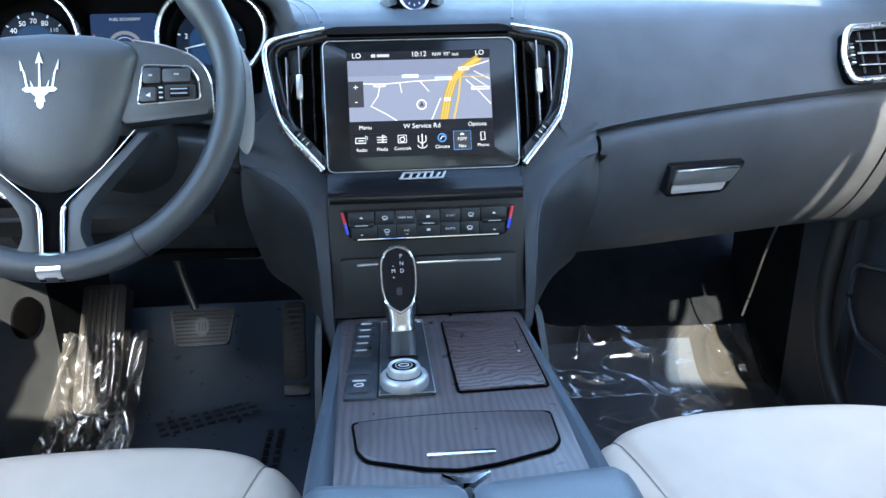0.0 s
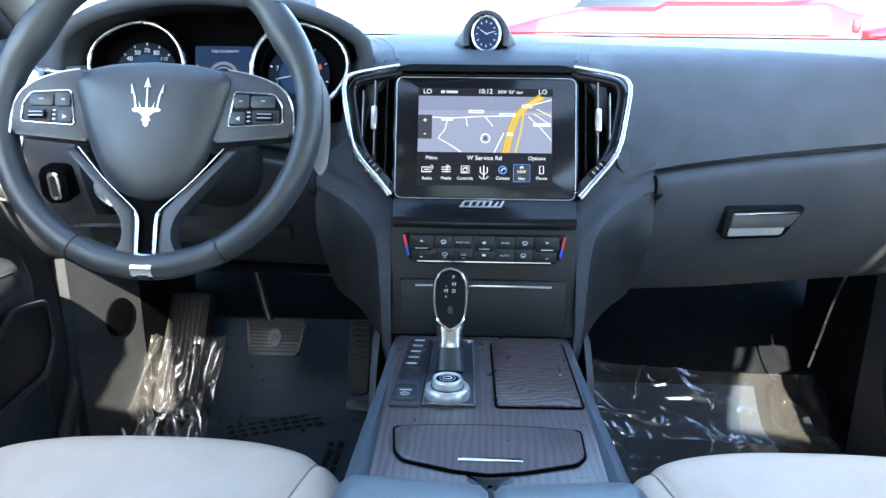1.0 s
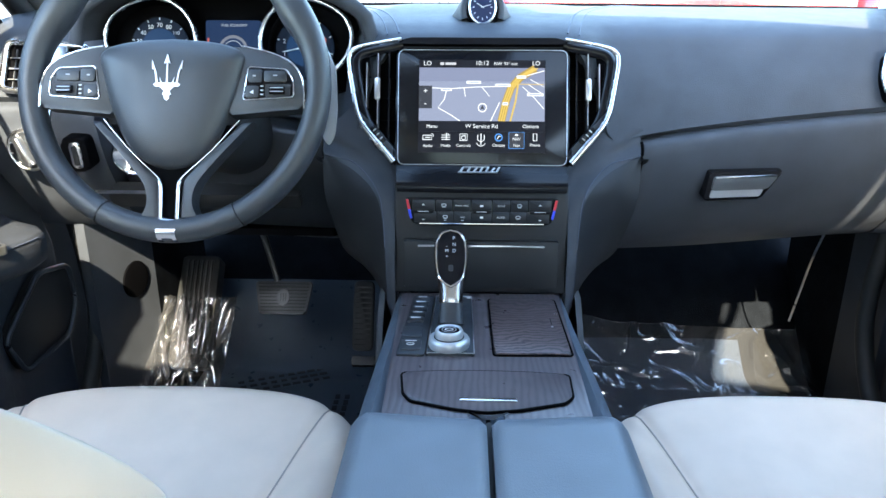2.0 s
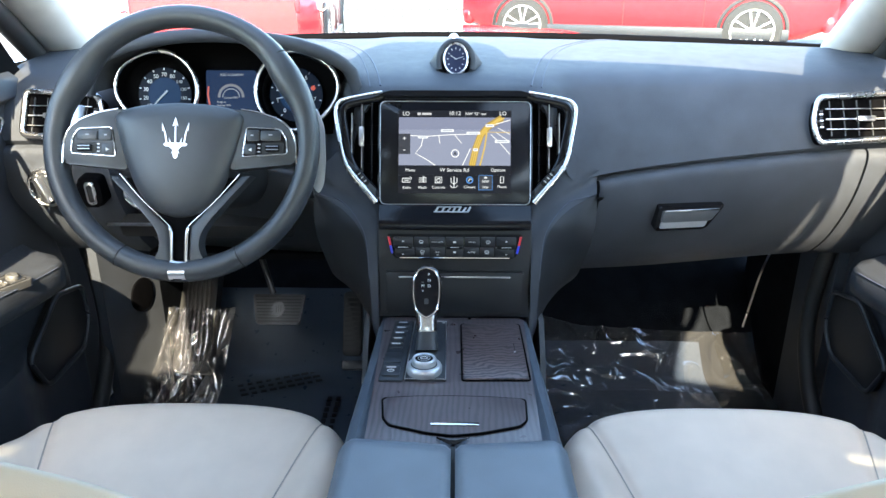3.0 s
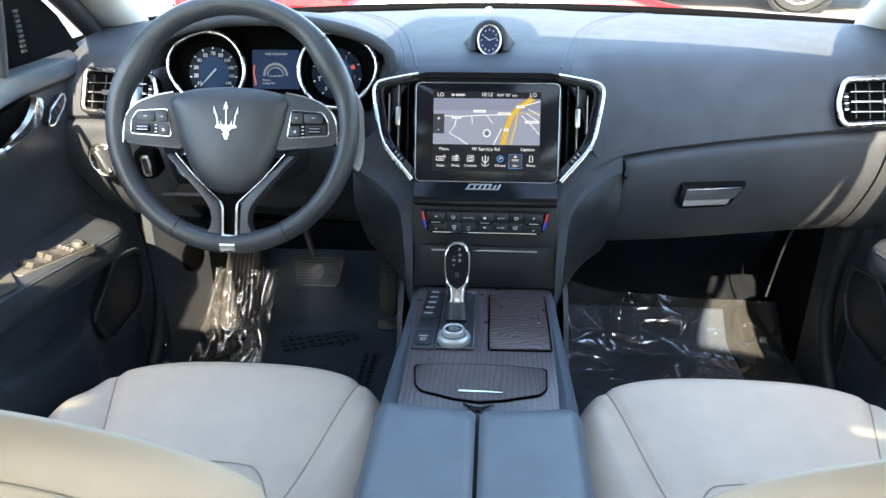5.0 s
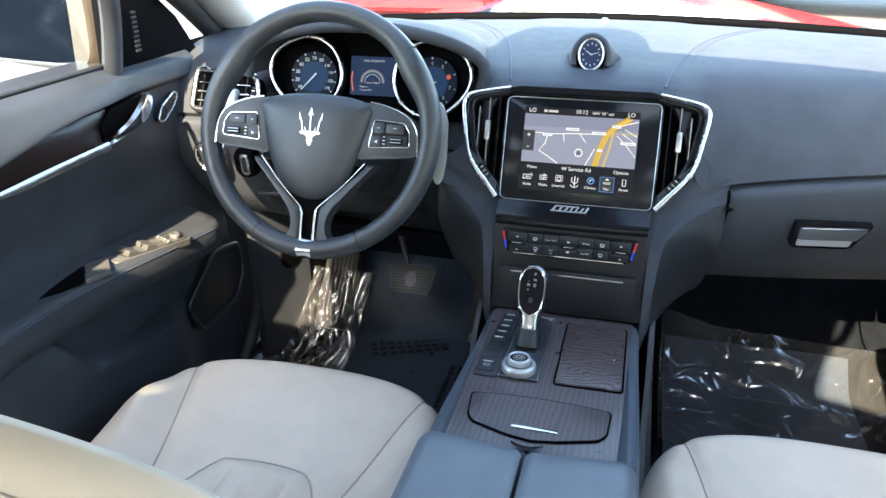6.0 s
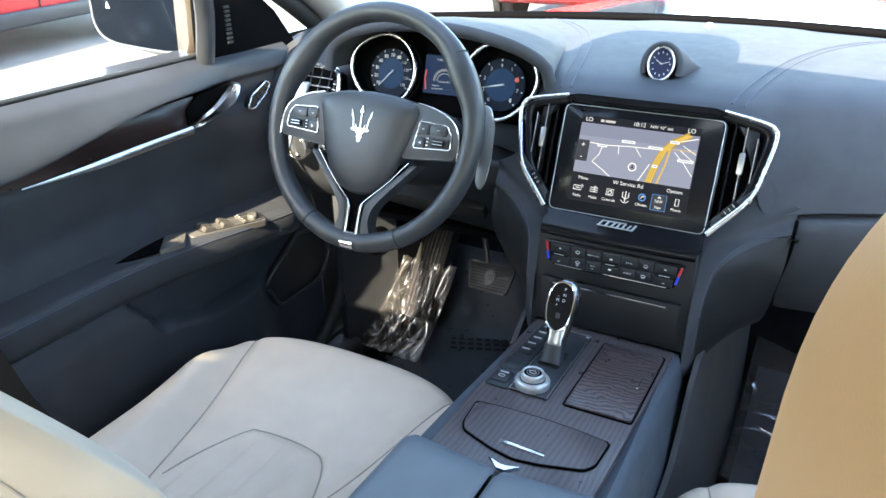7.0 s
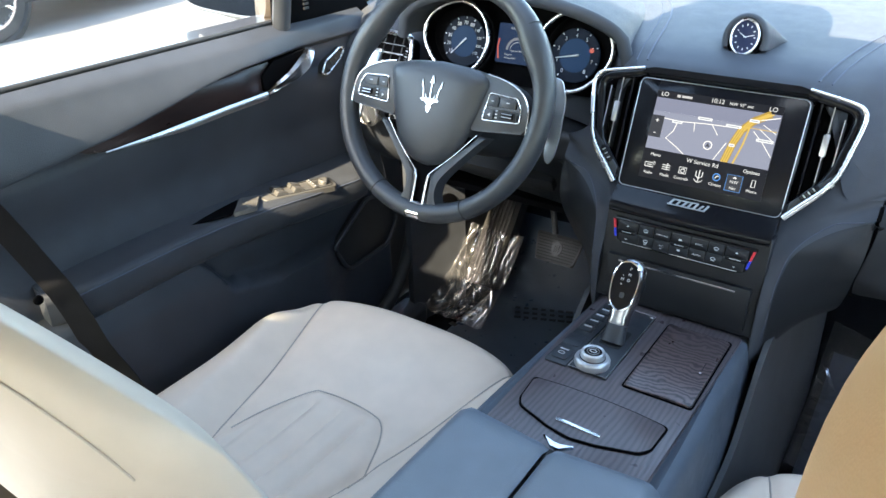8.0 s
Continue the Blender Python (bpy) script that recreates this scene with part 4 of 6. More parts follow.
# ---- drawer under the climate keys ----
drawer = thing("storage_compartment", "closed black compartment front with a chrome strip", "compartment")
DR = facing((0, -0.0470, 0.6728), 6)
part("front", slab(rect(0.211, 0.066, 0.003), DR, 0.02, 0.002), STACK, drawer)
part("strip", slab(rect(0.172, 0.0028, 0.001, 0, 0.0263), shift(DR, 0, 0, 0.0022), 0.004, 0.0006), SHINE, drawer, "chrome strip")

# ---- instruments ----
cluster = thing("instrument_cluster", "blue-lit speedometer and rev counter in chrome rings with a display between", "instrument cluster")
CM = facing((CLUSTER_X, 0.128, 0.955), 16)
part("backing", slab(rounded([(-0.188, -0.07), (0.188, -0.07), (0.190, 0.03), (0.12, 0.082), (-0.12, 0.082), (-0.190, 0.03)], 0.02), shift(CM, 0, 0, -0.022), 0.02), VENT_BLACK, cluster)


def gauge(s, numbers, needle, a0, a1, name):
    cx, cy, r = s * 0.109, -0.003, 0.0615
    ring = []
    for k in range(64):
        t = 2 * math.pi * k / 64
        x, y = r * math.cos(t), r * 1.02 * math.sin(t)
        out = max(0.0, math.cos(t - (math.radians(12) if s > 0 else math.radians(168))))
        grow = 1 + 0.20 * out ** 5
        ring.append((cx + x * grow, cy + y * grow))
    part("chrome_ring", tube([CM @ Vector((x, y, 0.007)) for x, y in ring], 0.0036, True, 8, tuple(CM.to_3x3() @ Vector((0, 0, 1)))), CHROME, cluster, "chrome teardrop ring")
    part("ring_wall", loft([[CM @ Vector((cx + (x - cx) * f, cy + (y - cy) * f, z)) for x, y in ring] for f, z in ((1.0, 0.003), (0.93, -0.018))], True, False), VENT_BLACK, cluster)
    dial = part(name, slab([(cx + 0.0435 * math.cos(2 * math.pi * k / 40), cy - 0.004 + 0.0435 * math.sin(2 * math.pi * k / 40)) for k in range(40)], shift(CM, 0, 0, -0.014), 0.004), DIAL_DARK, cluster, "dark blue dial face")
    part("dial_centre", slab([(cx + 0.0275 * math.cos(2 * math.pi * k / 32), cy - 0.004 + 0.0275 * math.sin(2 * math.pi * k / 32)) for k in range(32)], shift(CM, 0, 0, -0.0137), 0.0004), DIAL_BLUE, dial, "blue-lit centre", False)
    n = len(numbers)
    for k, v in enumerate(numbers):
        t = lerp(a0, a1, k / (n - 1))
        x, y = math.cos(t), math.sin(t)
        part("tick", stroke([(cx + 0.0430 * x, cy - 0.004 + 0.0430 * y), (cx + 0.0395 * x, cy - 0.004 + 0.0395 * y)], 0.0018, CM, -0.0135), WHITE, dial, "", False)
        words(v, 0.0088 if len(v) < 3 else 0.0072, shift(CM, cx + 0.0320 * x, cy - 0.004 + 0.0320 * y, -0.0134), WHITE, dial, name="numeral")
    t = needle
    part("needle", tube([CM @ Vector((cx - 0.008 * math.cos(t), cy - 0.004 - 0.008 * math.sin(t), -0.011)), CM @ Vector((cx + 0.033 * math.cos(t), cy - 0.004 + 0.033 * math.sin(t), -0.011))], [0.0018, 0.0007], False, 6), WHITE, dial, "white needle")
    return dial


gauge(-1, ("10", "20", "30", "40", "50", "70", "80", "110", "130", "150", "170"), radians(226), radians(216), radians(-36), "speedometer")
tach = gauge(1, ("0", "1", "2", "3", "4", "5", "6", "7", "8"), radians(192), radians(234), radians(-48), "rev_counter")
DISP = material("cluster_display", (0.001, 0.002, 0.005), 0.35, spec=0.04, emit=(0.016, 0.034, 0.090), emit_strength=0.07)
DISP_HI = glow("cluster_lines", (0.40, 0.45, 0.55), 0.6)
WARM = glow("cluster_red", (0.50, 0.10, 0.08), 0.6)
disp = part("display", slab(rect(0.082, 0.066, 0.003, 0.002, -0.001), shift(CM, 0, 0, -0.012), 0.005), DISP, cluster, "blue trip display")
words("FUEL ECONOMY", 0.0052, shift(CM, 0.004, 0.0245, -0.0114), DISP_HI, disp)
part("economy_arc", stroke([(0.002 + 0.020 * math.cos(math.pi * k / 16), -0.012 + 0.020 * math.sin(math.pi * k / 16)) for k in range(17)], 0.0045, CM, -0.0112), glow("cluster_arc", (0.16, 0.17, 0.22), 0.6), disp, "", False)
part("economy_arc", stroke([(0.002 + 0.014 * math.cos(math.pi * k / 16), -0.012 + 0.014 * math.sin(math.pi * k / 16)) for k in range(17)], 0.0010, CM, -0.0111), DISP_HI, disp, "", False)
words("Current MPG", 0.0042, shift(CM, 0.002, -0.0125, -0.0110), DISP_HI, disp)
words("Range to", 0.0040, shift(CM, -0.014, -0.0195, -0.0110), DISP_HI, disp)
words("Average MPG", 0.0040, shift(CM, -0.010, -0.0250, -0.0110), DISP_HI, disp)
part("red_bar", stroke([(-0.035, 0.006), (-0.0365, -0.008), (-0.033, -0.028)], 0.003, CM, -0.0112), WARM, disp, "", False)
part("red_light", slab([(0.1375 + 0.004 * math.cos(2 * math.pi * k / 12), 0.004 + 0.004 * math.sin(2 * math.pi * k / 12)) for k in range(12)], shift(CM, 0, 0, -0.0132), 0.0004), WARM, tach, "small red warning light")

# ---- switches on the driver's lower panel ----
knob = thing("headlight_switch", "round headlight switch with silver rim on the dashboard end", "light switch")
HK = facing((-0.684, 0.095, 0.796), -6, -8)
part("rim", lathe([(0.033, -0.01), (0.033, 0.004), (0.030, 0.006), (0.028, 0.004)], HK, 36), CHROME, knob, "silver rim")
part("disc", lathe([(0.028, -0.004), (0.028, 0.004), (0.022, 0.005), (0.0, 0.005)], HK, 36), PLASTIC, knob)
part("grip", block(0.011, 0.046, 0.014, shift(HK, 0, 0, 0.010) @ Matrix.Rotation(radians(20), 4, "Z"), 0.003), ALU, knob, "silver grip bar")
for k in range(7):
    t = radians(30 + 40 * k)
    part("mark", slab(rect(0.004, 0.0022, 0.0, 0.025 * math.cos(t), 0.025 * math.sin(t)), shift(HK, 0, 0, 0.0056), 0.0005), WHITE, knob, "", False)
starter = thing("start_button", "round start button with a chrome ring", "start button")
SB = facing((-0.5275, 0.094, 0.7875), -8)
part("ring", lathe([(0.0285, -0.03), (0.0285, 0.004), (0.0262, 0.006), (0.0245, 0.004)], SB, 36), SHINE, starter, "chrome ring")
part("cap", lathe([(0.0245, -0.01), (0.0245, 0.001), (0.020, 0.003), (0.0, 0.0035)], SB, 36), SOFT_BLACK, starter)
for y in (-0.004, 0.002):
    part("print_bar", slab(rect(0.011, 0.0018, 0.0, 0, y), shift(SB, 0, 0, 0.0042), 0.0005), WHITE, starter, "", False)
dock = thing("key_slot", "raised black switch block with a chrome-edged slot", "switch")
KD = facing((-0.602, 0.088, 0.795), -8)
part("body", slab(rect(0.038, 0.052, 0.010), shift(KD, 0, 0, 0.014), 0.04, 0.006, 3), VENT_BLACK, dock)
part("slot", slab(rect(0.016, 0.040, 0.006), shift(KD, 0.002, 0, 0.017), 0.006, 0.002), CHROME, dock, "chrome slot")
part("slot_core", slab(rect(0.008, 0.030, 0.003), shift(KD, 0.002, 0, 0.0185), 0.004), SOFT_BLACK, dock)
part("knee_strip", slab(rect(0.090, 0.0022), facing((-0.549, 0.096, 0.729), -25), 0.006), ALU, dash, "thin silver strip")
part("knee_tray", slab(rect(0.30, 0.026, 0.004), facing((-0.43, 0.116, 0.712), -25), 0.03, 0.003), SOFT_BLACK, dash)
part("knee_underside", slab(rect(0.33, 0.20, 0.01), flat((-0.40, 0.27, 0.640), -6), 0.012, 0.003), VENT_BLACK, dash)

# ---- centre console ----
console = thing("center_console", "centre console with dark veneer top and leather sides", "console")
TOP = flat((0, -0.235, 0.6415), -3.6)       # the veneer's plane, falling gently to the front


def on_top(x, y, z=0.0):
    """A place on the veneer's plane by the car's x and y."""
    return TOP @ Vector((x, (y + 0.235) / math.cos(radians(3.6)), z))


def top_at(x, y, z=0.0, turn=0.0):
    return Matrix.Translation(on_top(x, y, z)) @ Matrix.Rotation(radians(-3.6), 4, "X") @ Matrix.Rotation(radians(turn), 4, "Z")


def lay(pts):
    """Car x, y pairs as pairs in the veneer's plane."""
    return [(x, (y + 0.235) / math.cos(radians(3.6))) for x, y in pts]


part("veneer", slab(rounded(lay([(-0.099, -0.415), (0.099, -0.415), (0.108, -0.045), (-0.108, -0.045)]), 0.006), TOP, 0.02, 0.004, 3), WOOD, console, "dark ribbed wood veneer")
rings = []
for i in range(25):
    y = lerp(-0.02, -0.82, i / 24)
    zt = on_top(0, max(y, -0.42)).z - 0.004
    w = lerp(0.112, 0.119, sm(-0.05, -0.4, y))
    prof = [(w - 0.016, zt - 0.006), (w - 0.008, zt - 0.001), (w + 0.001, zt - 0.004), (w + 0.007, zt - 0.016), (w + 0.010, zt - 0.05), (w + 0.022, 0.40), (w + 0.036, 0.21)]
    rings.append([Vector((x, y, z)) for x, z in prof] + [Vector((-x, y, z)) for x, z in prof[::-1]])
part("body", loft(rings), CONSOLE_LEATHER_LIT, console)

tray = thing("ashtray", "closed ashtray with a veneer lid and chrome grip bar", "ashtray")
shape = [(-0.0865, -0.3045), (-0.045, -0.2995), (0.0, -0.2980), (0.045, -0.2995), (0.0875, -0.3045), (0.0850, -0.3520), (0.0765, -0.3650), (0.030, -0.3805), (0.0, -0.3860), (-0.030, -0.3805), (-0.0740, -0.3640), (-0.0815, -0.3500)]
out = rounded(lay(shape)[::-1], 0.005, 4)
part("lid", slab(out, shift(TOP, 0, 0, 0.0030), 0.006, 0.002, 2), WOOD, tray, "veneered lid")
part("gap", tube([TOP @ Vector((x * 1.010, y + (0.0008 if y > -0.1 else -0.0010), 0.0014)) for x, y in out], 0.0016, True, 6), VENT_BLACK, tray, "dark gap round the lid")
part("grip_bar", slab(rect(0.056, 0.0055, 0.001), top_at(0.002, -0.3655, 0.0048), 0.004, 0.0012), SHINE, tray, "chrome grip bar")

lid = thing("phone_compartment", "closed phone compartment with a ribbed veneer lid", "compartment")
out = rounded(lay([(0.0125, -0.252), (0.098, -0.250), (0.098, -0.074), (0.0115, -0.074)]), 0.005, 4)
part("lid", slab(out, shift(TOP, 0, 0, 0.0030), 0.006, 0.0015, 2), RIBBED, lid, "ribbed veneer lid")
part("gap", tube([TOP @ Vector((x, y, 0.0010)) for x, y in rounded(lay([(0.0110, -0.2545), (0.1000, -0.2525), (0.0995, -0.0725), (0.0105, -0.0725)]), 0.005, 4)], 0.0012, True, 6), VENT_BLACK, lid, "dark gap round the lid")
part("mark", slab(rect(0.0026, 0.0026), top_at(0.0855, -0.172, 0.0036), 0.0006), WHITE, lid, "", False)
part("mark", slab(rect(0.0012, 0.020), top_at(0.0855, -0.155, 0.0034), 0.0004), PRINT, lid, "", False)

shifter = thing("gear_selector", "gear lever with chrome-framed gloss black knob on a black plate", "gear lever")
part("plate", slab(rounded(lay([(-0.064, -0.256), (-0.010, -0.256), (-0.0115, -0.068), (-0.060, -0.068)]), 0.003), shift(TOP, 0, 0, 0.0035), 0.008, 0.001), PLASTIC, shifter)
part("plate_edge", tube([TOP @ Vector((x, y, 0.0035)) for x, y in lay([(-0.0635, -0.2555), (-0.0105, -0.2555), (-0.0120, -0.0685), (-0.0595, -0.0685)])], 0.0008, True, 5), ALU, shifter, "thin silver outline")
part("well", slab(rect(0.030, 0.050, 0.004), top_at(-0.038, -0.158, 0.0042), 0.002), SOFT_BLACK, shifter)
part("dot", slab(rect(0.004, 0.003), top_at(-0.016, -0.074, 0.0042), 0.0005), WHITE, shifter, "", False)
base, tip = Vector((-0.038, -0.168, 0.640)), Vector((-0.0395, -0.108, 0.738))
axis = (tip - base).normalized()
side = Vector((1, 0, 0))
front = side.cross(axis).normalized()          # towards the rear and up
if front.y > 0:
    front = -front


def knob_ring(t, w, d):
    c = base.lerp(tip, t)
    return [c + side * w * math.copysign(abs(math.cos(a)) ** 0.8, math.cos(a)) + front * d * math.copysign(abs(math.sin(a)) ** 0.8, math.sin(a)) for a in (2 * math.pi * k / 28 for k in range(28))]


part("boot", loft([knob_ring(t, w, d) for t, w, d in ((0.0, 0.0165, 0.013), (0.12, 0.0150, 0.012), (0.34, 0.0135, 0.011))]), PLASTIC, shifter, "black gaiter")
part("knob", loft([knob_ring(t, w, d) for t, w, d in ((0.22, 0.0140, 0.0115), (0.25, 0.0150, 0.0125), (0.29, 0.0146, 0.0128), (0.36, 0.0150, 0.0135), (0.50, 0.0185, 0.0148), (0.64, 0.0208, 0.0162), (0.76, 0.0220, 0.0172), (0.88, 0.0208, 0.0168), (0.96, 0.0180, 0.0148), (1.015, 0.0130, 0.0105), (1.045, 0.0065, 0.005), (1.052, 0.002, 0.0015))]), KNOB_METAL, shifter, "satin metal knob")
KF = Matrix.Translation(base.lerp(tip, 0.74) + front * 0.0182) @ Matrix((side, axis, front)).transposed().to_4x4()
ins = curve_through([(0, 0.0285, 0), (0.0105, 0.0245, 0), (0.0158, 0.0140, 0), (0.0172, 0.002, 0), (0.0168, -0.013, 0), (0.0142, -0.0270, 0), (0.0085, -0.0345, 0), (0, -0.0395, 0)], 4)
ins = [(p.x, p.y) for p in ins] + [(-p.x, p.y) for p in ins[-2:0:-1]]
part("insert", slab(ins[::-1], KF, 0.006, 0.001), PIANO, shifter, "gloss black insert")
part("insert_ring", tube([KF @ Vector((x * 1.06, y * 1.03, 0.0)) for x, y in ins], 0.0014, True, 6), SHINE, shifter, "bright chrome ring")
for tx, x, y in (("P", 0.0035, 0.0195), ("N", 0.0040, 0.0115), ("D", 0.0040, 0.0035), ("M", -0.0050, 0.0035), ("+", -0.0050, -0.0035), ("-", -0.0050, 0.0095)):
    words(tx, 0.0058, shift(KF, x, y, 0.0004), WHITE, shifter)
part("button", slab(rect(0.006, 0.008, 0.002, 0, -0.018), shift(KF, 0, 0, 0.0008), 0.002), PLASTIC, shifter)

rotary = thing("rotary_controller", "two-tier silver rotary controller on the console", "rotary knob")
RD = top_at(-0.0390, -0.2350, 0.0035)
part("lower_ring", lathe([(0.0228, 0.0), (0.0237, 0.003), (0.0237, 0.008), (0.0222, 0.0110), (0.0195, 0.0118), (0.0175, 0.0112)], RD, 48), ROTARY, rotary, "silver outer ring")
part("groove", lathe([(0.0178, 0.009), (0.0172, 0.0118), (0.0150, 0.0118)], RD, 40), SOFT_BLACK, rotary)
part("upper_ring", lathe([(0.0152, 0.008), (0.0162, 0.0125), (0.0160, 0.0185), (0.0150, 0.0205), (0.0138, 0.0208), (0.0126, 0.0196)], RD, 48), ROTARY, rotary, "silver inner ring")
part("cap", lathe([(0.0127, 0.014), (0.0127, 0.0192), (0.0110, 0.0200), (0.0, 0.0200)], RD, 40), PIANO, rotary, "gloss black cap")
part("cap_ring", tube([RD @ Vector((0.0080 * math.cos(2 * math.pi * k / 24), 0.0080 * math.sin(2 * math.pi * k / 24), 0.0201)) for k in range(24)], 0.0004, True, 5), GREY, rotary)
part("cap_mark", tube([RD @ Vector((0.0048 * math.cos(2 * math.pi * k / 18), 0.0032 * math.sin(2 * math.pi * k / 18), 0.0202)) for k in range(18)], 0.0005, True, 5), WHITE, rotary)

modes = thing("drive_mode_buttons", "column of black drive mode buttons with white marks", "buttons")
part("plate", slab(rounded(lay([(-0.098, -0.258), (-0.066, -0.258), (-0.0620, -0.066), (-0.090, -0.066)]), 0.003), shift(TOP, 0, 0, 0.0030), 0.007, 0.001), PLASTIC, modes)
for k in range(5):
    y = -0.0800 - 0.0190 * k
    b = part("button", slab(rect(0.020, 0.0165, 0.002), top_at(-0.0775 - 0.0012 * k, y, 0.0050), 0.004, 0.001), PLASTIC, modes)
    part("mark", slab(rect(0.012, 0.0028), top_at(-0.0775 - 0.0012 * k, y + 0.004, 0.0055), 0.0004), WHITE, b, "", False)
part("shut_lid", slab(rect(0.024, 0.030, 0.003), top_at(-0.0835, -0.194, 0.0044), 0.004, 0.001), PLASTIC, modes)
brake = part("parking_brake_switch", slab(rect(0.024, 0.030, 0.004), top_at(-0.083, -0.234, 0.0052), 0.005, 0.002), PLASTIC, modes)
part("mark", slab(rect(0.013, 0.0022), top_at(-0.083, -0.226, 0.0057), 0.0004), WHITE, brake, "", False)
part("mark", tube([top_at(-0.083, -0.236, 0.0058) @ Vector((0.0045 * math.cos(2 * math.pi * k / 14), 0.0030 * math.sin(2 * math.pi * k / 14), 0)) for k in range(14)], 0.0005, True, 4), WHITE, brake)

armrest = thing("armrest", "split blue-grey leather armrest lid on the console", "armrest")
for s in (-1, 1):
    def rest(u, v, s=s):
        a = lerp(0.0022, 0.121, u)
        y0 = -0.418 + 0.012 * (a / 0.121)
        y = lerp(y0, -0.84, v)
        e = min(1.0, max(0.0, v / 0.075))
        zf = 0.655 + 0.026 * math.sin(min(1, e) * math.pi / 2) ** 0.8
        side_drop = 0.014 * max(0.0, (u - 0.86) / 0.14) ** 2 + 0.006 * max(0.0, (0.06 - u) / 0.06) ** 2
        return s * a, y, zf - side_drop + 0.012 * v
    f = rest
    part("lid", sheet((lambda u, v: f(u, 1 - v)) if s > 0 else (lambda u, v: f(u, v)), 20, 30, 0.035), ARMREST_LEATHER_LIT, armrest, "leather lid half")
part("latch", slab(rounded([(-0.019, 0.006), (-0.005, -0.004), (0.005, -0.004), (0.019, 0.006), (0.004, 0.002), (-0.004, 0.002)], 0.001), Matrix.Translation((0, -0.419, 0.669)) @ Matrix.Rotation(radians(12), 4, "X"), 0.006, 0.0015), SHINE, armrest, "chrome latch at the split")
part("split_lining", block(0.004, 0.40, 0.03, pose(0, -0.63, 0.655), 0.0), SOFT_BLACK, armrest)

# ---- steering wheel ----
wheel = thing("steering_wheel", "three-spoke black leather steering wheel with chrome-edged spokes", "steering wheel")
WC = facing((CLUSTER_X - 0.003, -0.093, 0.917), 22)
R, nrim = 0.1750, 96
rim_rings = []
for k in range(nrim + 1):
    t = 2 * math.pi * k / nrim
    ang = math.degrees(math.atan2(math.sin(t), math.cos(t)))
    swell = 0.0042 * math.exp(-((abs(ang - 90) - 58) / 13) ** 2)
    c, out, up = Vector(((R - 1.1 * swell) * math.cos(t), (R - 1.1 * swell) * math.sin(t), 0)), Vector((math.cos(t), math.sin(t), 0)), Vector((0, 0, 1))
    ri, rz = 0.0154 + swell, 0.0178 + swell
    rim_rings.append([WC @ (c + out * ri * math.cos(a) + up * rz * math.sin(a)) for a in (2 * math.pi * j / 16 for j in range(16))])
bm = loft(rim_rings, True, False)
bmesh.ops.remove_doubles(bm, verts=bm.verts, dist=1e-6)
part("rim", bm, RIM, wheel)
for deg in (42, 138, -62, -118):
    t = radians(deg)
    part("rim_seam", tube([WC @ Vector(((R + 0.0158 * math.cos(a)) * math.cos(t), (R + 0.0158 * math.cos(a)) * math.sin(t), 0.0180 * math.sin(a))) for a in (2 * math.pi * j / 20 for j in range(20))], 0.0009, True, 5), SOFT_BLACK, wheel)
hub_half = [(0.0, 0.0545), (0.045, 0.0515), (0.077, 0.0440), (0.0885, 0.0330), (0.0845, 0.0130), (0.0765, -0.0170), (0.0690, -0.0390), (0.0565, -0.0670), (0.0410, -0.0870), (0.0205, -0.0985)]
hub = hub_half + [(0.0, -0.1025)] + [(-x, y) for x, y in hub_half[:0:-1]]
hub = curve_through([(x, y, 0) for x, y in hub + hub[:1]], 4)[:-1]
rings = []
for f, z in ((1.0, -0.030), (1.0, 0.004), (0.985, 0.0105), (0.93, 0.0165), (0.80, 0.0215), (0.60, 0.0245), (0.35, 0.0260), (0.12, 0.0265)):
    rings.append([WC @ Vector((p.x * f, p.y * f, z)) for p in hub])
part("hub", loft(rings), RIM, wheel, "padded black hub cover")
# emblem: trident of plain chrome shapes
em = bmesh.new()
EM = shift(WC, 0.001, -0.001, 0.0275) @ Matrix.Diagonal((1.22, 1.09, 1.0, 1.0))
for pts in ([(-0.0008, -0.004), (0.0008, -0.004), (0.0005, 0.020), (0.0, 0.029), (-0.0005, 0.020)],
            [(-0.0030, 0.0185), (-0.0005, 0.0205), (0.0, 0.0290)], [(0.0, 0.0290), (0.0005, 0.0205), (0.0030, 0.0185)],
            [(-0.0102, -0.003), (-0.0088, -0.003), (-0.0108, 0.010), (-0.0148, 0.0225), (-0.0121, 0.010)],
            [(0.0088, -0.003), (0.0102, -0.003), (0.0121, 0.010), (0.0148, 0.0225), (0.0108, 0.010)],
            [(-0.0143, 0.0125), (-0.0125, 0.0145), (-0.0148, 0.0225)], [(0.0125, 0.0145), (0.0143, 0.0125), (0.0148, 0.0225)],
            [(-0.0072, 0.0040), (-0.0060, -0.003), (-0.0046, -0.003)], [(0.0046, -0.003), (0.0060, -0.003), (0.0072, 0.0040)],
            [(-0.0132, -0.0040), (-0.0110, -0.0062), (0.0110, -0.0062), (0.0132, -0.0040), (0.0110, -0.0022), (-0.0110, -0.0022)],
            [(-0.0070, -0.0064), (-0.0030, -0.0105), (0.0030, -0.0105), (0.0070, -0.0064)],
            [(-0.0022, -0.0195), (0.0, -0.0215), (0.0022, -0.0195), (0.0030, -0.0107), (-0.0030, -0.0107)],
            [(-0.0042, -0.0150), (-0.0024, -0.0150), (-0.0030, -0.0120)], [(0.0024, -0.0150), (0.0042, -0.0150), (0.0030, -0.0120)]):
    slab(pts, EM, 0.004, 0.0, 1, em)
part("emblem", em, ALU, wheel, "chrome three-pronged emblem", False)
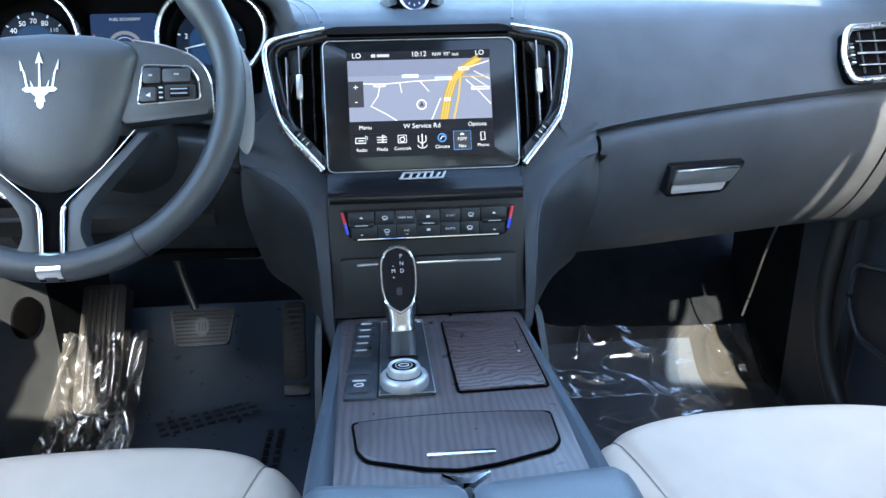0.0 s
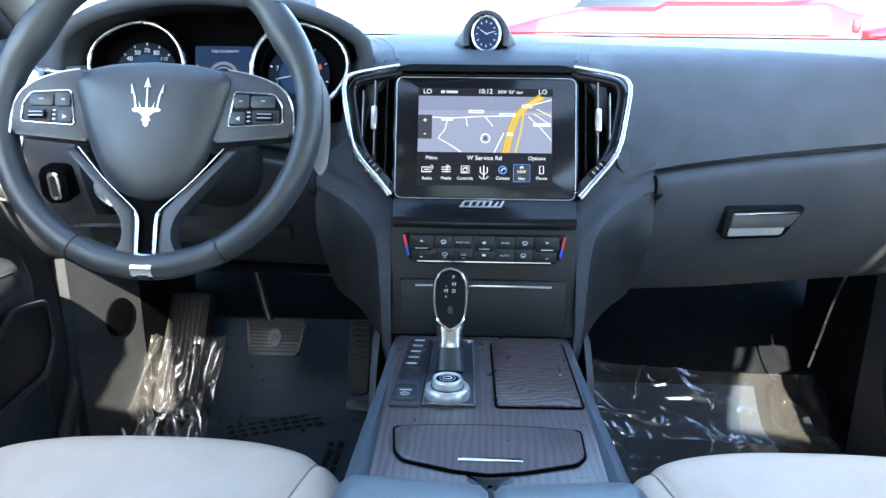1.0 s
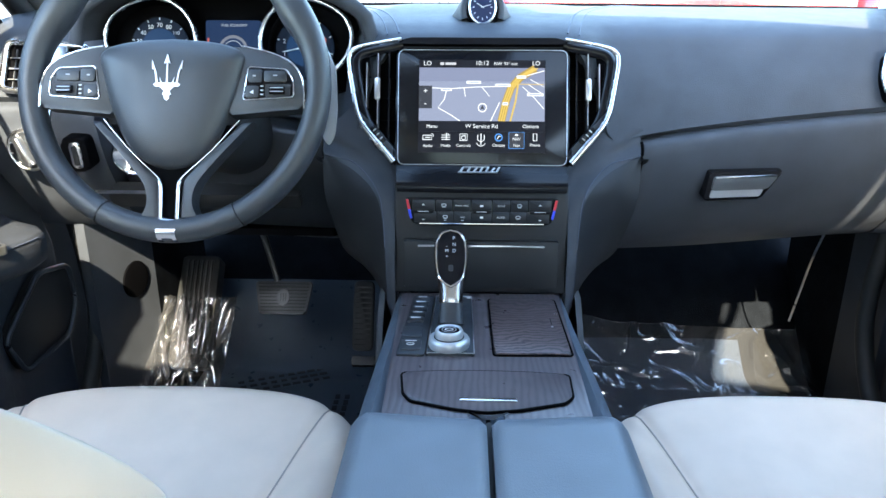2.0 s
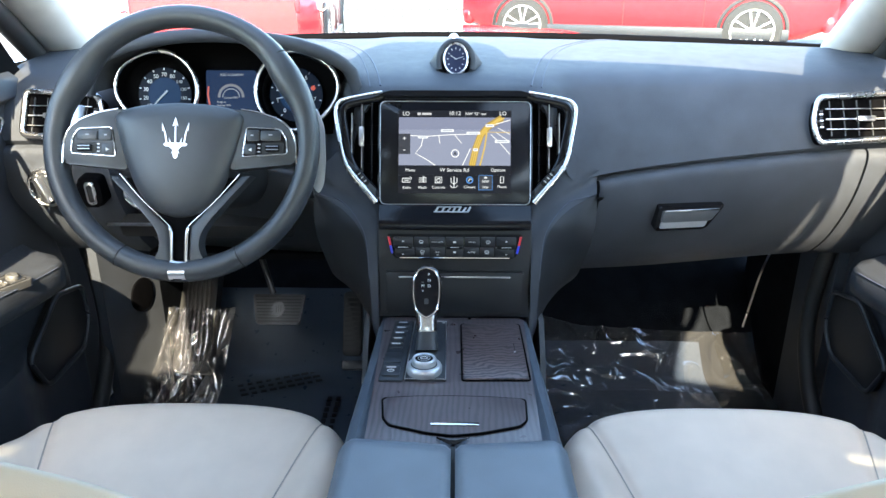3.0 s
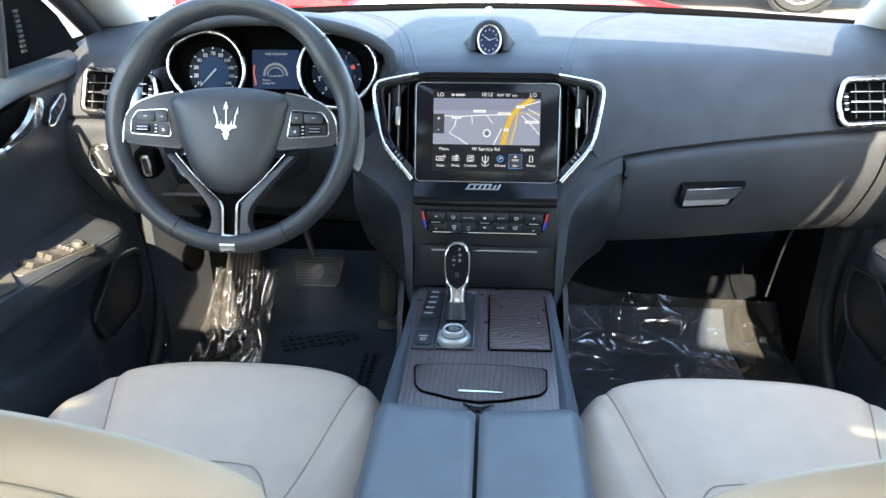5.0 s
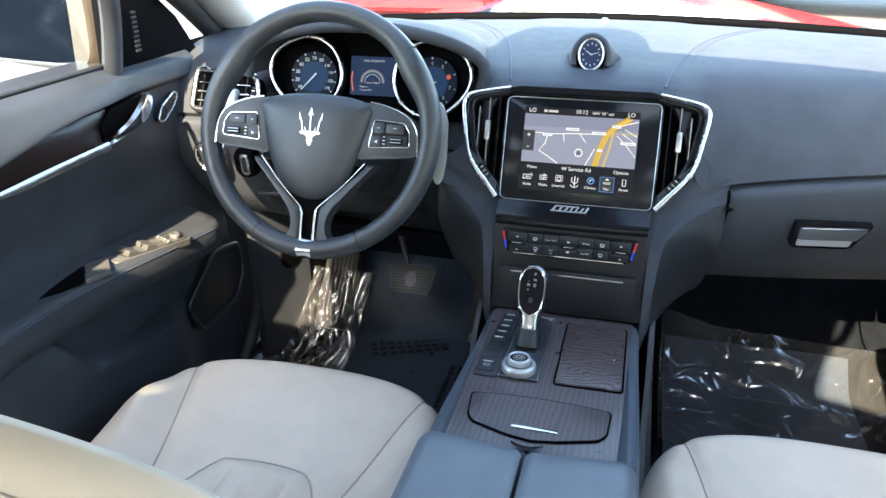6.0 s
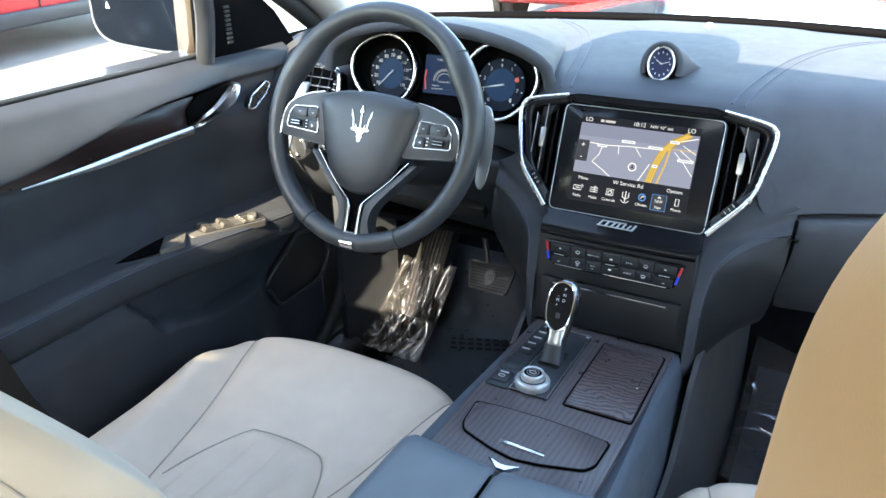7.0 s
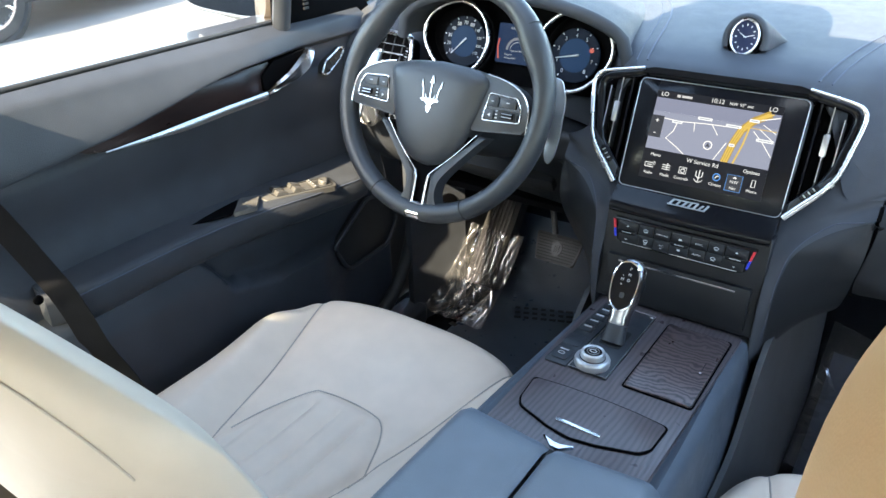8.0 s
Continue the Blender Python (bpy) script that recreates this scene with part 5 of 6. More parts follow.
for s in (-1, 1):
    sp = [(s * 0.066, 0.046), (s * 0.112, 0.0405), (s * 0.142, 0.0290), (s * 0.1575, 0.0100), (s * 0.1610, -0.0290), (s * 0.066, -0.0380)]
    part("spoke", slab(rounded(sp[::-1] if s > 0 else sp, 0.008, 4), shift(WC, 0, 0, 0.010), 0.026, 0.004, 2), PLASTIC, wheel, "black side spoke")
    frame_pts = [(s * 0.0925, 0.0205), (s * 0.138, 0.0180), (s * 0.1465, 0.0050), (s * 0.1475, -0.0155), (s * 0.0865, -0.0195)]
    part("pod_frame", tube([WC @ Vector((x, y, 0.0115)) for x, y in rounded(frame_pts, 0.004, 3)], 0.0008, True, 6), CHROME, wheel, "chrome line round the buttons")
    part("spoke_edge", tube([WC @ Vector((p.x, p.y, 0.0100)) for p in curve_through([(s * 0.084, 0.0455, 0), (s * 0.114, 0.0395, 0), (s * 0.143, 0.0265, 0), (s * 0.1575, 0.0050, 0), (s * 0.1600, -0.0285, 0)], 5)], 0.0011, False, 6), CHROME, wheel, "chrome spoke edge")
    pod = part("button_pod", slab(rounded([(x * 0.985, y * 0.95) for x, y in (frame_pts if s < 0 else frame_pts[::-1])], 0.004), shift(WC, 0, 0, 0.0108), 0.006), PIANO, wheel)
    for x, y, w, h in ((0.101, 0.0095, 0.017, 0.015), (0.125, 0.0090, 0.027, 0.013), (0.097, -0.0095, 0.016, 0.014)):
        b = part("button", slab(rect(w, h, 0.002, s * x, y), shift(WC, 0, 0, 0.0128), 0.004, 0.0008), PLASTIC, pod)
    part("roller_well", slab(rect(0.030, 0.0150, 0.002, s * 0.128, -0.0080), shift(WC, 0, 0, 0.0122), 0.003), SOFT_BLACK, pod)
    part("roller", tube([WC @ Vector((s * 0.128 - 0.009, -0.0080, 0.0125)), WC @ Vector((s * 0.128 + 0.009, -0.0080, 0.0125))], 0.0048, False, 12), PIANO, pod)
    for k in (-1, 1):
        part("roller_ridge", tube([WC @ Vector((s * 0.128 - 0.008, -0.0080 + 0.0022 * k, 0.0168)), WC @ Vector((s * 0.128 + 0.008, -0.0080 + 0.0022 * k, 0.0168))], 0.0006, False, 5), ALU, pod)
    for k in range(3):
        part("mark", slab(rect(0.0036, 0.0014, 0.0, s * 0.1095, -0.0130 + 0.005 * k), shift(WC, 0, 0, 0.0132), 0.0003), WHITE, pod, "", False)
    part("mark", slab(rect(0.0036, 0.0018, 0.0, s * 0.100, 0.0095), shift(WC, 0, 0, 0.0132), 0.0003), GREY, pod, "", False)
    part("mark", slab(rect(0.0050, 0.0014, 0.0, s * 0.125, 0.0100), shift(WC, 0, 0, 0.0132), 0.0003), GREY, pod, "", False)
    part("mark", slab([(s * 0.095, -0.0105), (s * 0.0995, -0.0125), (s * 0.0995, -0.0075)][::s], shift(WC, 0, 0, 0.0132), 0.0003), WHITE, pod, "", False)
    # lower split spoke
    out_ = curve_through([(0.0980, -0.0440, 0), (0.0610, -0.0840, 0), (0.0350, -0.1150, 0), (0.0278, -0.1330, 0), (0.0285, -0.1480, 0), (0.0360, -0.1605, 0), (0.0520, -0.1690, 0)], 5)
    leg = [(0.0840, -0.0440), (0.0500, -0.0800), (0.0140, -0.1130), (0.0105, -0.1790), (0.0500, -0.1750)] + [(p.x, p.y) for p in out_[::-1]]
    leg = [(s * x, y) for x, y in leg]
    part("lower_spoke", slab(leg if s < 0 else leg[::-1], shift(WC, 0, 0, 0.008), 0.026, 0.006, 3), RIM, wheel, "black lower spoke")
    edge = curve_through([(s * 0.0820, -0.0430, 0), (s * 0.0500, -0.0790, 0), (s * 0.0165, -0.1105, 0), (s * 0.0122, -0.1180, 0), (s * 0.0105, -0.1300, 0), (s * 0.0100, -0.179, 0)], 6)
    part("spoke_strip", tube([WC @ Vector((p.x, p.y, 0.0078)) for p in edge], [0.0010 + 0.0018 * sm(0.40, 0.62, i / (len(edge) - 1)) for i in range(len(edge))], False, 8), SHINE, wheel, "chrome strip")
    # shift paddle behind the wheel
    pd = [(s * 0.152, 0.060), (s * 0.178, 0.058), (s * 0.1895, 0.030), (s * 0.1920, -0.020), (s * 0.1895, -0.052), (s * 0.182, -0.066), (s * 0.174, -0.055), (s * 0.170, 0.0), (s * 0.156, 0.040)]
    part("shift_paddle", slab(rounded(pd if s < 0 else pd[::-1], 0.008, 4), shift(WC, 0, 0, -0.034), 0.004, 0.0012), PADDLE, wheel, "long brushed metal shift paddle")
part("spoke_channel", slab([(-0.0095, -0.178), (0.0095, -0.178), (0.0125, -0.117), (0.0490, -0.0795), (0.0760, -0.048), (-0.0760, -0.048), (-0.0490, -0.0795), (-0.0125, -0.117)], shift(WC, 0, 0, 0.0030), 0.02), VENT_BLACK, wheel, "gloss black channel between the strips")
part("spoke_foot", loft([[WC @ Vector((x, y, z)) for x, z in ((-0.0125, 0.0), (-0.0115, h), (0.0115, h), (0.0125, 0.0))] for y, h in ((-0.158, 0.006), (-0.164, 0.0125), (-0.172, 0.0170), (-0.178, 0.0185), (-0.184, 0.0155), (-0.1895, 0.006))]), SHINE, wheel, "polished foot of the lower spoke")

column = thing("steering_column", "black steering column shroud with a stalk", "steering column")
SC = facing((CLUSTER_X, -0.06, 0.890), 22)
part("shroud", loft([[SC @ Vector((w * math.cos(a), h * math.sin(a) - 0.006, z)) for a in (2 * math.pi * k / 24 for k in range(24))] for w, h, z in ((0.048, 0.048, 0.01), (0.062, 0.058, -0.03), (0.066, 0.060, -0.12), (0.060, 0.055, -0.2))]), SOFT_BLACK, column)
part("stalk", tube([SC @ Vector((-0.05, 0.015, -0.045)), SC @ Vector((-0.11, 0.035, -0.045)), SC @ Vector((-0.148, 0.050, -0.042))], [0.007, 0.009, 0.011], False, 10), PLASTIC, column, "black stalk")

# ---- pedals and floor ----
pedal = thing("brake_pedal", "ribbed metal brake pedal on a black arm", "pedal")
BP = facing((-0.385, 0.372, 0.438), 33)
part("pad", slab(rounded([(-0.048, -0.033), (0.046, -0.033), (0.057, 0.033), (-0.059, 0.033)], 0.006), BP, 0.010, 0.003), PEDAL, pedal)
for k in range(9):
    y = -0.027 + 0.0068 * k
    w = lerp(0.044, 0.052, k / 8)
    part("rib", slab(rect(2 * w, 0.0026, 0.0, 0, y), shift(BP, 0, 0, 0.0022), 0.003), RUBBER, pedal)
part("badge", slab([(0.013 * math.cos(2 * math.pi * k / 24), 0.017 * math.sin(2 * math.pi * k / 24)) for k in range(24)], shift(BP, 0, 0, 0.0034), 0.003), PEDAL, pedal)
for x in (-0.005, 0.0, 0.005):
    part("badge_mark", slab(rect(0.0018, 0.016, 0.0, x, 0), shift(BP, 0, 0, 0.0040), 0.001), RUBBER, pedal)
part("arm", tube([(-0.397, 0.385, 0.468), (-0.430, 0.42, 0.56), (-0.44, 0.50, 0.68)], 0.007, False, 8), PEDAL, pedal, "steel arm")
gas = thing("accelerator_pedal", "tall ribbed dark accelerator pedal", "pedal")
GP = facing((-0.236, 0.448, 0.365), 30)
part("pad", slab(rect(0.044, 0.150, 0.012), GP, 0.012, 0.003), RUBBER, gas)
for k in range(12):
    part("rib", slab(rect(0.036, 0.0035, 0.0, 0, -0.062 + 0.0112 * k), shift(GP, 0, 0, 0.002), 0.003), RUBBER, gas)
part("hinge", slab(rect(0.050, 0.02, 0.003), facing((-0.236, 0.42, 0.272), 40), 0.02, 0.003), PLASTIC, gas)
rest_ = thing("foot_rest", "ribbed black foot rest beside the pedals", "foot rest")
FR_ = facing((-0.606, 0.462, 0.365), 38)
part("pad", slab(rect(0.085, 0.25, 0.012), FR_, 0.04, 0.005), RUBBER, rest_)
for k in range(6):
    part("rib", slab(rect(0.004, 0.21, 0.001, -0.026 + 0.0104 * k, 0.01), shift(FR_, 0, 0, 0.003), 0.004), PEDAL, rest_)


def floor_mat(s, name, label):
    mat_ = thing(name, label, "floor mat", "floor mats")
    cx = s * 0.40
    def f(u, v):
        x = cx + lerp(-0.20, 0.20, u)
        y = lerp(-0.10, 0.62 if s < 0 else 0.535, v)
        z = 0.217 + (0.50 * (max(0, y - 0.46) / 0.40) ** 1.25) + 0.0025 * noise.noise(Vector((x * 9, y * 9, s)))
        return x, y, z
    part("cover", sheet(f, 24, 30, 0.006), MAT_FILM, mat_, "dark protective cover")
    return mat_


mat_l = floor_mat(-1, "floor_mat", "dark floor mat under a printed protective cover")
floor_mat(1, "floor_mat", "dark floor mat in the passenger footwell")
random.seed(4)
for row in range(3):
    for k in range(9):
        x, y = -0.50 + 0.020 * k + 0.01 * row, 0.405 - 0.019 * row + 0.008 * k
        part("print_bar", slab(rect(0.011 + 0.007 * random.random(), 0.0085), flat((x, y, 0.2225)) @ Matrix.Rotation(radians(22), 4, "Z"), 0.001), PRINT, mat_l, "", False)
for row in range(2):
    for k in range(8):
        part("print_bar", slab(rect(0.010, 0.010 + 0.009 * random.random()), flat((-0.262 - 0.020 * row, 0.20 + 0.022 * k, 0.2225)) @ Matrix.Rotation(radians(4), 4, "Z"), 0.001), PRINT, mat_l, "", False)
for k in range(5):
    part("print_bar", slab(rect(0.020, 0.013), flat((-0.597 + 0.006 * k, 0.255 + 0.026 * k, 0.2225)) @ Matrix.Rotation(radians(-12), 4, "Z"), 0.001), PRINT, mat_l, "", False)


def crumpled(name, label, f, nu, nv, amp, seed, freq=11.0, along=1.0):
    """A creased sheet of clear film: sharp folds laid over the surface f."""
    def g(u, v):
        p = Vector(f(u, v))
        bend = 0.6 * noise.noise(Vector((u * 2, v * 2, seed + 5)))
        q = Vector(((u + 0.12 * bend) * freq * along, (v + 0.1 * bend) * freq, seed))
        fold = (1 - abs(noise.noise(q))) ** 7 + 0.5 * (1 - abs(noise.noise(q * 1.9 + Vector((3, 1, 0))))) ** 9 + 0.9 * noise.noise(Vector((u * 2.5, v * 2.5, seed + 2)))
        fold *= 0.35 + 0.65 * sm(-0.25, 0.3, noise.noise(Vector((u * 4, v * 4, seed + 8))))
        return p + Vector((0.25 * noise.noise(q + Vector((9, 0, 0))), -0.55, 0.75)) * amp * fold
    t = thing(name, label, "plastic sheet")
    part("film", sheet(g, nu, nv, 0.0006), FILM, t)
    return t


crumpled("plastic_sheet", "crumpled clear protective film over the foot rest, glaring in the sun",
         lambda u, v: (lerp(-0.735, -0.515, u) + 0.02 * v, lerp(0.25, 0.425, v), 0.236 + 0.175 * v ** 1.3 + 0.05 * max(0, 0.25 - u)), 150, 120, 0.016, 3.0, 3.0, 2.0)
crumpled("plastic_sheet", "creased clear protective film over the passenger footwell",
         lambda u, v: (lerp(0.185, 0.72, u), lerp(0.16, 0.545, v) - 0.04 * u * v, 0.232 + 0.085 * max(0, (v - 0.60) / 0.40) ** 1.3 + 0.03 * (1 - u) * sm(0.0, 0.3, 0.3 - u)), 180, 150, 0.0090, 7.0, 4.2, 1.5)

# wire hanging in the passenger footwell
cable = thing("hanging_cable", "thin pale cable hanging below the glovebox", "cable")
part("wire", tube(curve_through([(0.640, 0.31, 0.62), (0.632, 0.33, 0.55), (0.638, 0.37, 0.46), (0.652, 0.42, 0.38)], 6), 0.0022, False, 6), ALU, cable)

# ---- front seats ----
def seat_thing(cx, name_label, head_y=-0.855, head_z=1.112):
    seat = thing("front_seat", name_label, "car seat", "front seats")
    HALF, LEN = 0.268, 0.50

    inset = 0.016 if cx < 0 else -0.016        # the pleated panel sits a little inboard

    def seam_x(t):
        return 0.204 - 0.120 * t

    def insert_half(t):
        return 0.056 + 0.115 * max(0.0, t - 0.475) ** 0.5

    def top(lx, t):
        a = abs(lx)
        z = 0.535 - 0.030 * sm(0.0, 0.55, t) + 0.010 * sm(0.7, 1.0, t)
        z += 0.038 * sm(seam_x(t) - 0.004, seam_x(t) + 0.056, a) * sm(0.02, 0.30, t)
        z += 0.006 * math.cos(lx / HALF * 1.5)
        z -= 0.0045 * math.exp(-((a - seam_x(t)) / 0.008) ** 2)
        inside = min(min(insert_half(t) - abs(lx - inset), seam_x(t) - a) * 0.9, (t - 0.475) * LEN)
        z -= 0.0045 * math.exp(-(inside / 0.008) ** 2)
        if inside > 0.0:
            z += 0.004 * min(1.0, inside / 0.02)
            z -= 0.0062 * sum(math.exp(-((lx - k) / 0.006) ** 2) for k in (-0.075, -0.030, 0.015, 0.060)) * sm(0.0, 0.04, inside)
        return z

    def cushion(u, v):
        p = math.sin((u - 0.5) * math.pi)
        tt = v ** 1.35
        lx = HALF * p * (0.940 + 0.075 * sm(0.0, 0.30, tt) - 0.015 * sm(0.5, 1.0, tt))
        y = -0.116 - 0.066 * abs(p) ** 3 - LEN * tt
        fr = max(0.0, 1 - tt / 0.115)
        body = max(0.0, 1 - abs(p) ** 9 - fr ** 3.2)
        return cx + lx, y, top(lx, tt) - 0.19 * (1 - body ** 0.32)

    part("cushion", sheet(cushion, 170, 150, -0.02), SEAT, seat, "pale leather cushion")
    for s in (-1, 1):
        line_ = []
        for i in range(28):
            t = 0.035 + 0.93 * i / 27
            lx = s * seam_x(t)
            p = lx / (HALF * (0.940 + 0.075 * sm(0.0, 0.30, t) - 0.015 * sm(0.5, 1.0, t)))
            line_.append((cx + lx, -0.116 - 0.066 * abs(p) ** 3 - LEN * t, top(lx, t) + 0.0008 - 0.19 * (1 - max(0.0, 1 - abs(p) ** 9 - max(0.0, 1 - t / 0.115) ** 3.2) ** 0.32)))
        part("seam", tube(line_, 0.0011, False, 6), SEAT_SEAM, seat)
    legs = [(0.1165, 0.740), (0.1085, 0.668), (0.0975, 0.600), (0.0830, 0.536), (0.0660, 0.494), (0.0340, 0.474)]
    arch = []
    for p in curve_through([(-x, t, 0) for x, t in legs] + [(x, t, 0) for x, t in legs[::-1]], 5):
        ax_ = p.x + inset
        arch.append((cx + ax_, -0.116 - 0.066 * abs(ax_ / HALF) ** 3 - LEN * p.y, top(ax_, p.y) + 0.0010))
    part("insert_seam", tube(arch, 0.0011, False, 6), SEAT_SEAM, seat)
    part("base", block(0.40, 0.40, 0.13, pose(cx, -0.40, 0.30), 0.02), PLASTIC, seat, "black plastic seat base")
    for s in (-1, 1):
        part("rail", block(0.03, 0.52, 0.04, pose(cx + s * 0.17, -0.40, 0.225), 0.006), SOFT_BLACK, seat)

    # backrest: a stuffed form leaning back, its shoulders rounded
    def back_point(r, t, side):
        c, sn = math.cos(t), math.sin(t)
        out_ = c * cx > 0                     # the outboard shoulder is squarer
        n = (3.0 if out_ else 1.8) if sn > 0 else 6.0
        p = math.copysign(abs(c) ** (2 / n), c)
        q = math.copysign(abs(sn) ** (2 / n), sn)
        x = (0.268 if out_ else 0.233) * p * r
        z = 0.820 + (0.137 if sn > 0 else 0.35) * q * r
        k = max(0.0, 1 - r ** 3.0) ** 0.5
        y = -0.727 - (z - 0.82) * (0.60 if z > 0.82 else 0.40)
        d = 0.018 * max(0.0, 1 - r ** 3) ** 0.5 if side > 0 else -(0.070 + 0.070 * (1 - sm(0.70, 0.93, z))) * max(0.0, 1 - r ** 3) ** 0.5
        return Vector((cx + x, y + 0.85 * d, z + 0.5 * d * (1 if side > 0 else 0.3)))

    part("backrest", pillow(back_point, 112, 30), SEAT_DIMMED, seat, "pale leather backrest, its dimmer light put into the colour")

    shoulder = [back_point(0.86, math.pi * (0.04 + 0.92 * k / 40), -1) + Vector((0, -0.0008, 0.0006)) for k in range(41)]
    part("shoulder_seam", tube(shoulder, 0.0012, False, 6), SEAT_SEAM, seat, "stitched seam below the shoulder")

    def head_point(r, t, side):
        p, q = squircle(r, t, 4.0)
        h = q * 0.130
        edge = max(0.0, 1 - r ** 4) ** 0.45
        rim = 0.032 * math.exp(-((r - 0.90) / 0.09) ** 2) - 0.006 * math.exp(-((r - 0.74) / 0.03) ** 2)
        d = side * (0.048 * edge + rim * edge)
        return Vector((cx + (0.1375 - 0.004 * q) * p, head_y - h * math.sin(radians(8)) + d, head_z + h * math.cos(radians(8)) - 0.02 * p * p * sm(0, 1, q)))

    part("headrest", pillow(head_point, 96, 40), SEAT_WARM_LIT, seat, "padded leather headrest, warm light put into its colour")
    part("headrest_seam", tube([head_point(0.74, 2 * math.pi * k / 64, -1) + Vector((0, -0.0010, 0)) for k in range(64)], 0.0018, True, 6), TAN_SEAM, seat)
    for s in (-1, 1):
        part("headrest_post", tube([(cx + s * 0.03, -0.80, 0.84), (cx + s * 0.03, head_y, head_z - 0.1)], 0.007, False, 10), CHROME, seat, "chrome post")
    return seat


seat_thing(-0.387, "driver's pale grey leather seat with pleated centre panel", -0.915, 1.095)
seat_thing(0.390, "passenger's pale grey leather seat beside the console")

belt = thing("seat_belt", "black seat belt hanging beside the driver's seat", "seat belt")
path = curve_through([(-0.715, -0.72, 1.08), (-0.702, -0.640, 0.90), (-0.692, -0.586, 0.755), (-0.690, -0.566, 0.69), (-0.688, -0.548, 0.606), (-0.680, -0.522, 0.524), (-0.655, -0.50, 0.40), (-0.63, -0.49, 0.27)], 6)
rows = []
for i, p in enumerate(path):
    rows.append([Vector((p.x + dx, p.y + dy, p.z + 0.3 * dy)) for dx, dy in ((-0.014, -0.0125), (-0.0125, -0.0135), (0.014, 0.0125), (0.0125, 0.0135))])
part("webbing", loft(rows), BELT, belt)
part("stop_button", lathe([(0.007, 0.0), (0.007, 0.003), (0.004, 0.005), (0.0, 0.005)], Matrix.Translation((-0.698, -0.604, 0.72)) @ Matrix.Rotation(radians(90), 4, "Y"), 14), VENT_BLACK, belt)
part("anchor", block(0.016, 0.045, 0.05, pose(-0.632, -0.49, 0.262), 0.006), SOFT_BLACK, belt, "black belt anchor at the sill")


# ---- doors ----
def door_thing(s):
    side = "driver's" if s < 0 else "passenger's"
    door = thing("front_door", f"closed {side} door with dark leather panel, veneer inlay and chrome pull", "car door", "front doors")
    X = 0.745
    FRONT, BACK = 0.235, -0.70

    def trim_z(y):
        """The lower edge of the upper trim."""
        return 0.889 + 0.12 * min(0.0, y + 0.48) + 0.046 * sm(-0.50, -0.14, y)

    def inner(y, z):
        """How far the door's trim stands in from the sheet at X."""
        zl = trim_z(y)
        d = sm(zl - 0.007, zl + 0.007, z) * (0.012 + 0.026 * (1 - sm(zl, 0.992, z))) * (1 - 0.6 * sm(-0.16, 0.0, y))
        d -= 0.016 * math.exp(-((z - 0.775) / 0.05) ** 2)
        d -= 0.012 * math.exp(-((z - (0.870 + 0.02 * sm(-0.45, 0.0, y))) / 0.010) ** 2) * 0.4
        d += 0.012 * sm(0.66, 0.60, z)
        zb = 0.656 - 0.086 * sm(-0.345, -0.265, y) - 0.028 * sm(-0.27, -0.15, y)
        d += 0.036 * sm(zb + 0.007, zb - 0.012, z) * (1 - sm(-0.08, 0.05, y))
        d -= 0.030 * sm(0.965, 1.0, z)
        d -= 0.05 * sm(FRONT - 0.05, FRONT, y) ** 2
        return d

    def panel(u, v):
        z = lerp(0.275, 0.985, v)
        front = FRONT - 0.075 * sm(0.70, 0.98, z) - 0.06 * sm(0.42, 0.27, z)
        y = lerp(BACK, front, u)
        zl = trim_z(y)
        z = lerp(0.275, zl - 0.008, v / 0.78) if v < 0.78 else lerp(zl - 0.008, zl + 0.008, (v - 0.78) / 0.07) if v < 0.85 else lerp(zl + 0.008, 0.985, (v - 0.85) / 0.15)
        return s * (X - inner(y, z)), y, z

    part("panel", sheet(panel if s < 0 else (lambda u, v: panel(1 - u, v)), 150, 120, 0.03), DOOR_LEATHER, door)
    part("belt_seal", tube([(s * (X + 0.012), lerp(BACK, 0.06, i / 10), 0.988) for i in range(11)], 0.0045, False, 8), RUBBER, door, "black window seal")
    part("outer_skin", sheet((lambda u, v: (s * (0.83 + 0.03 * math.sin(v * math.pi)), lerp(-0.72, 0.5, u), lerp(0.18, 0.975, v))) if s > 0 else (lambda u, v: (s * (0.83 + 0.03 * math.sin(v * math.pi)), lerp(0.5, -0.72, u), lerp(0.18, 0.975, v))), 10, 12, 0.01), PAINT, door, "dark bronze outer skin")
    part("belt_ledge", sheet((lambda u, v: (s * lerp(0.765, 0.84, v), lerp(-0.72, 0.20, u), 0.975)) if s > 0 else (lambda u, v: (s * lerp(0.765, 0.84, v), lerp(0.20, -0.72, u), 0.975)), 6, 2, 0.01), PAINT, door)
    # veneer inlay and chrome spear
    lo = [(-0.480, 0.8890), (-0.467, 0.8805), (-0.43, 0.8740), (-0.33, 0.8725), (-0.215, 0.8750), (-0.118, 0.8785)]
    hi = [(-0.105, 0.9315), (-0.20, 0.9310), (-0.262, 0.9245), (-0.318, 0.9165), (-0.42, 0.8985)]
    base_m = Matrix(((0, 0, s * -1.0, s * (X - 0.017)), (1, 0, 0, 0), (0, 1, 0, 0), (0, 0, 0, 1)))
    poly = lo + hi
    part("veneer_inlay", slab(poly if s < 0 else poly[::-1], base_m, 0.012, 0.001), DOOR_WOOD, door, "dark veneer inlay")
    spear = curve_through([(s * (X - 0.026), -0.442, 0.8775), (s * (X - 0.031), -0.33, 0.8765), (s * (X - 0.033), -0.22, 0.8795), (s * (X - 0.033), -0.132, 0.8805)], 6)
    n = len(spear)
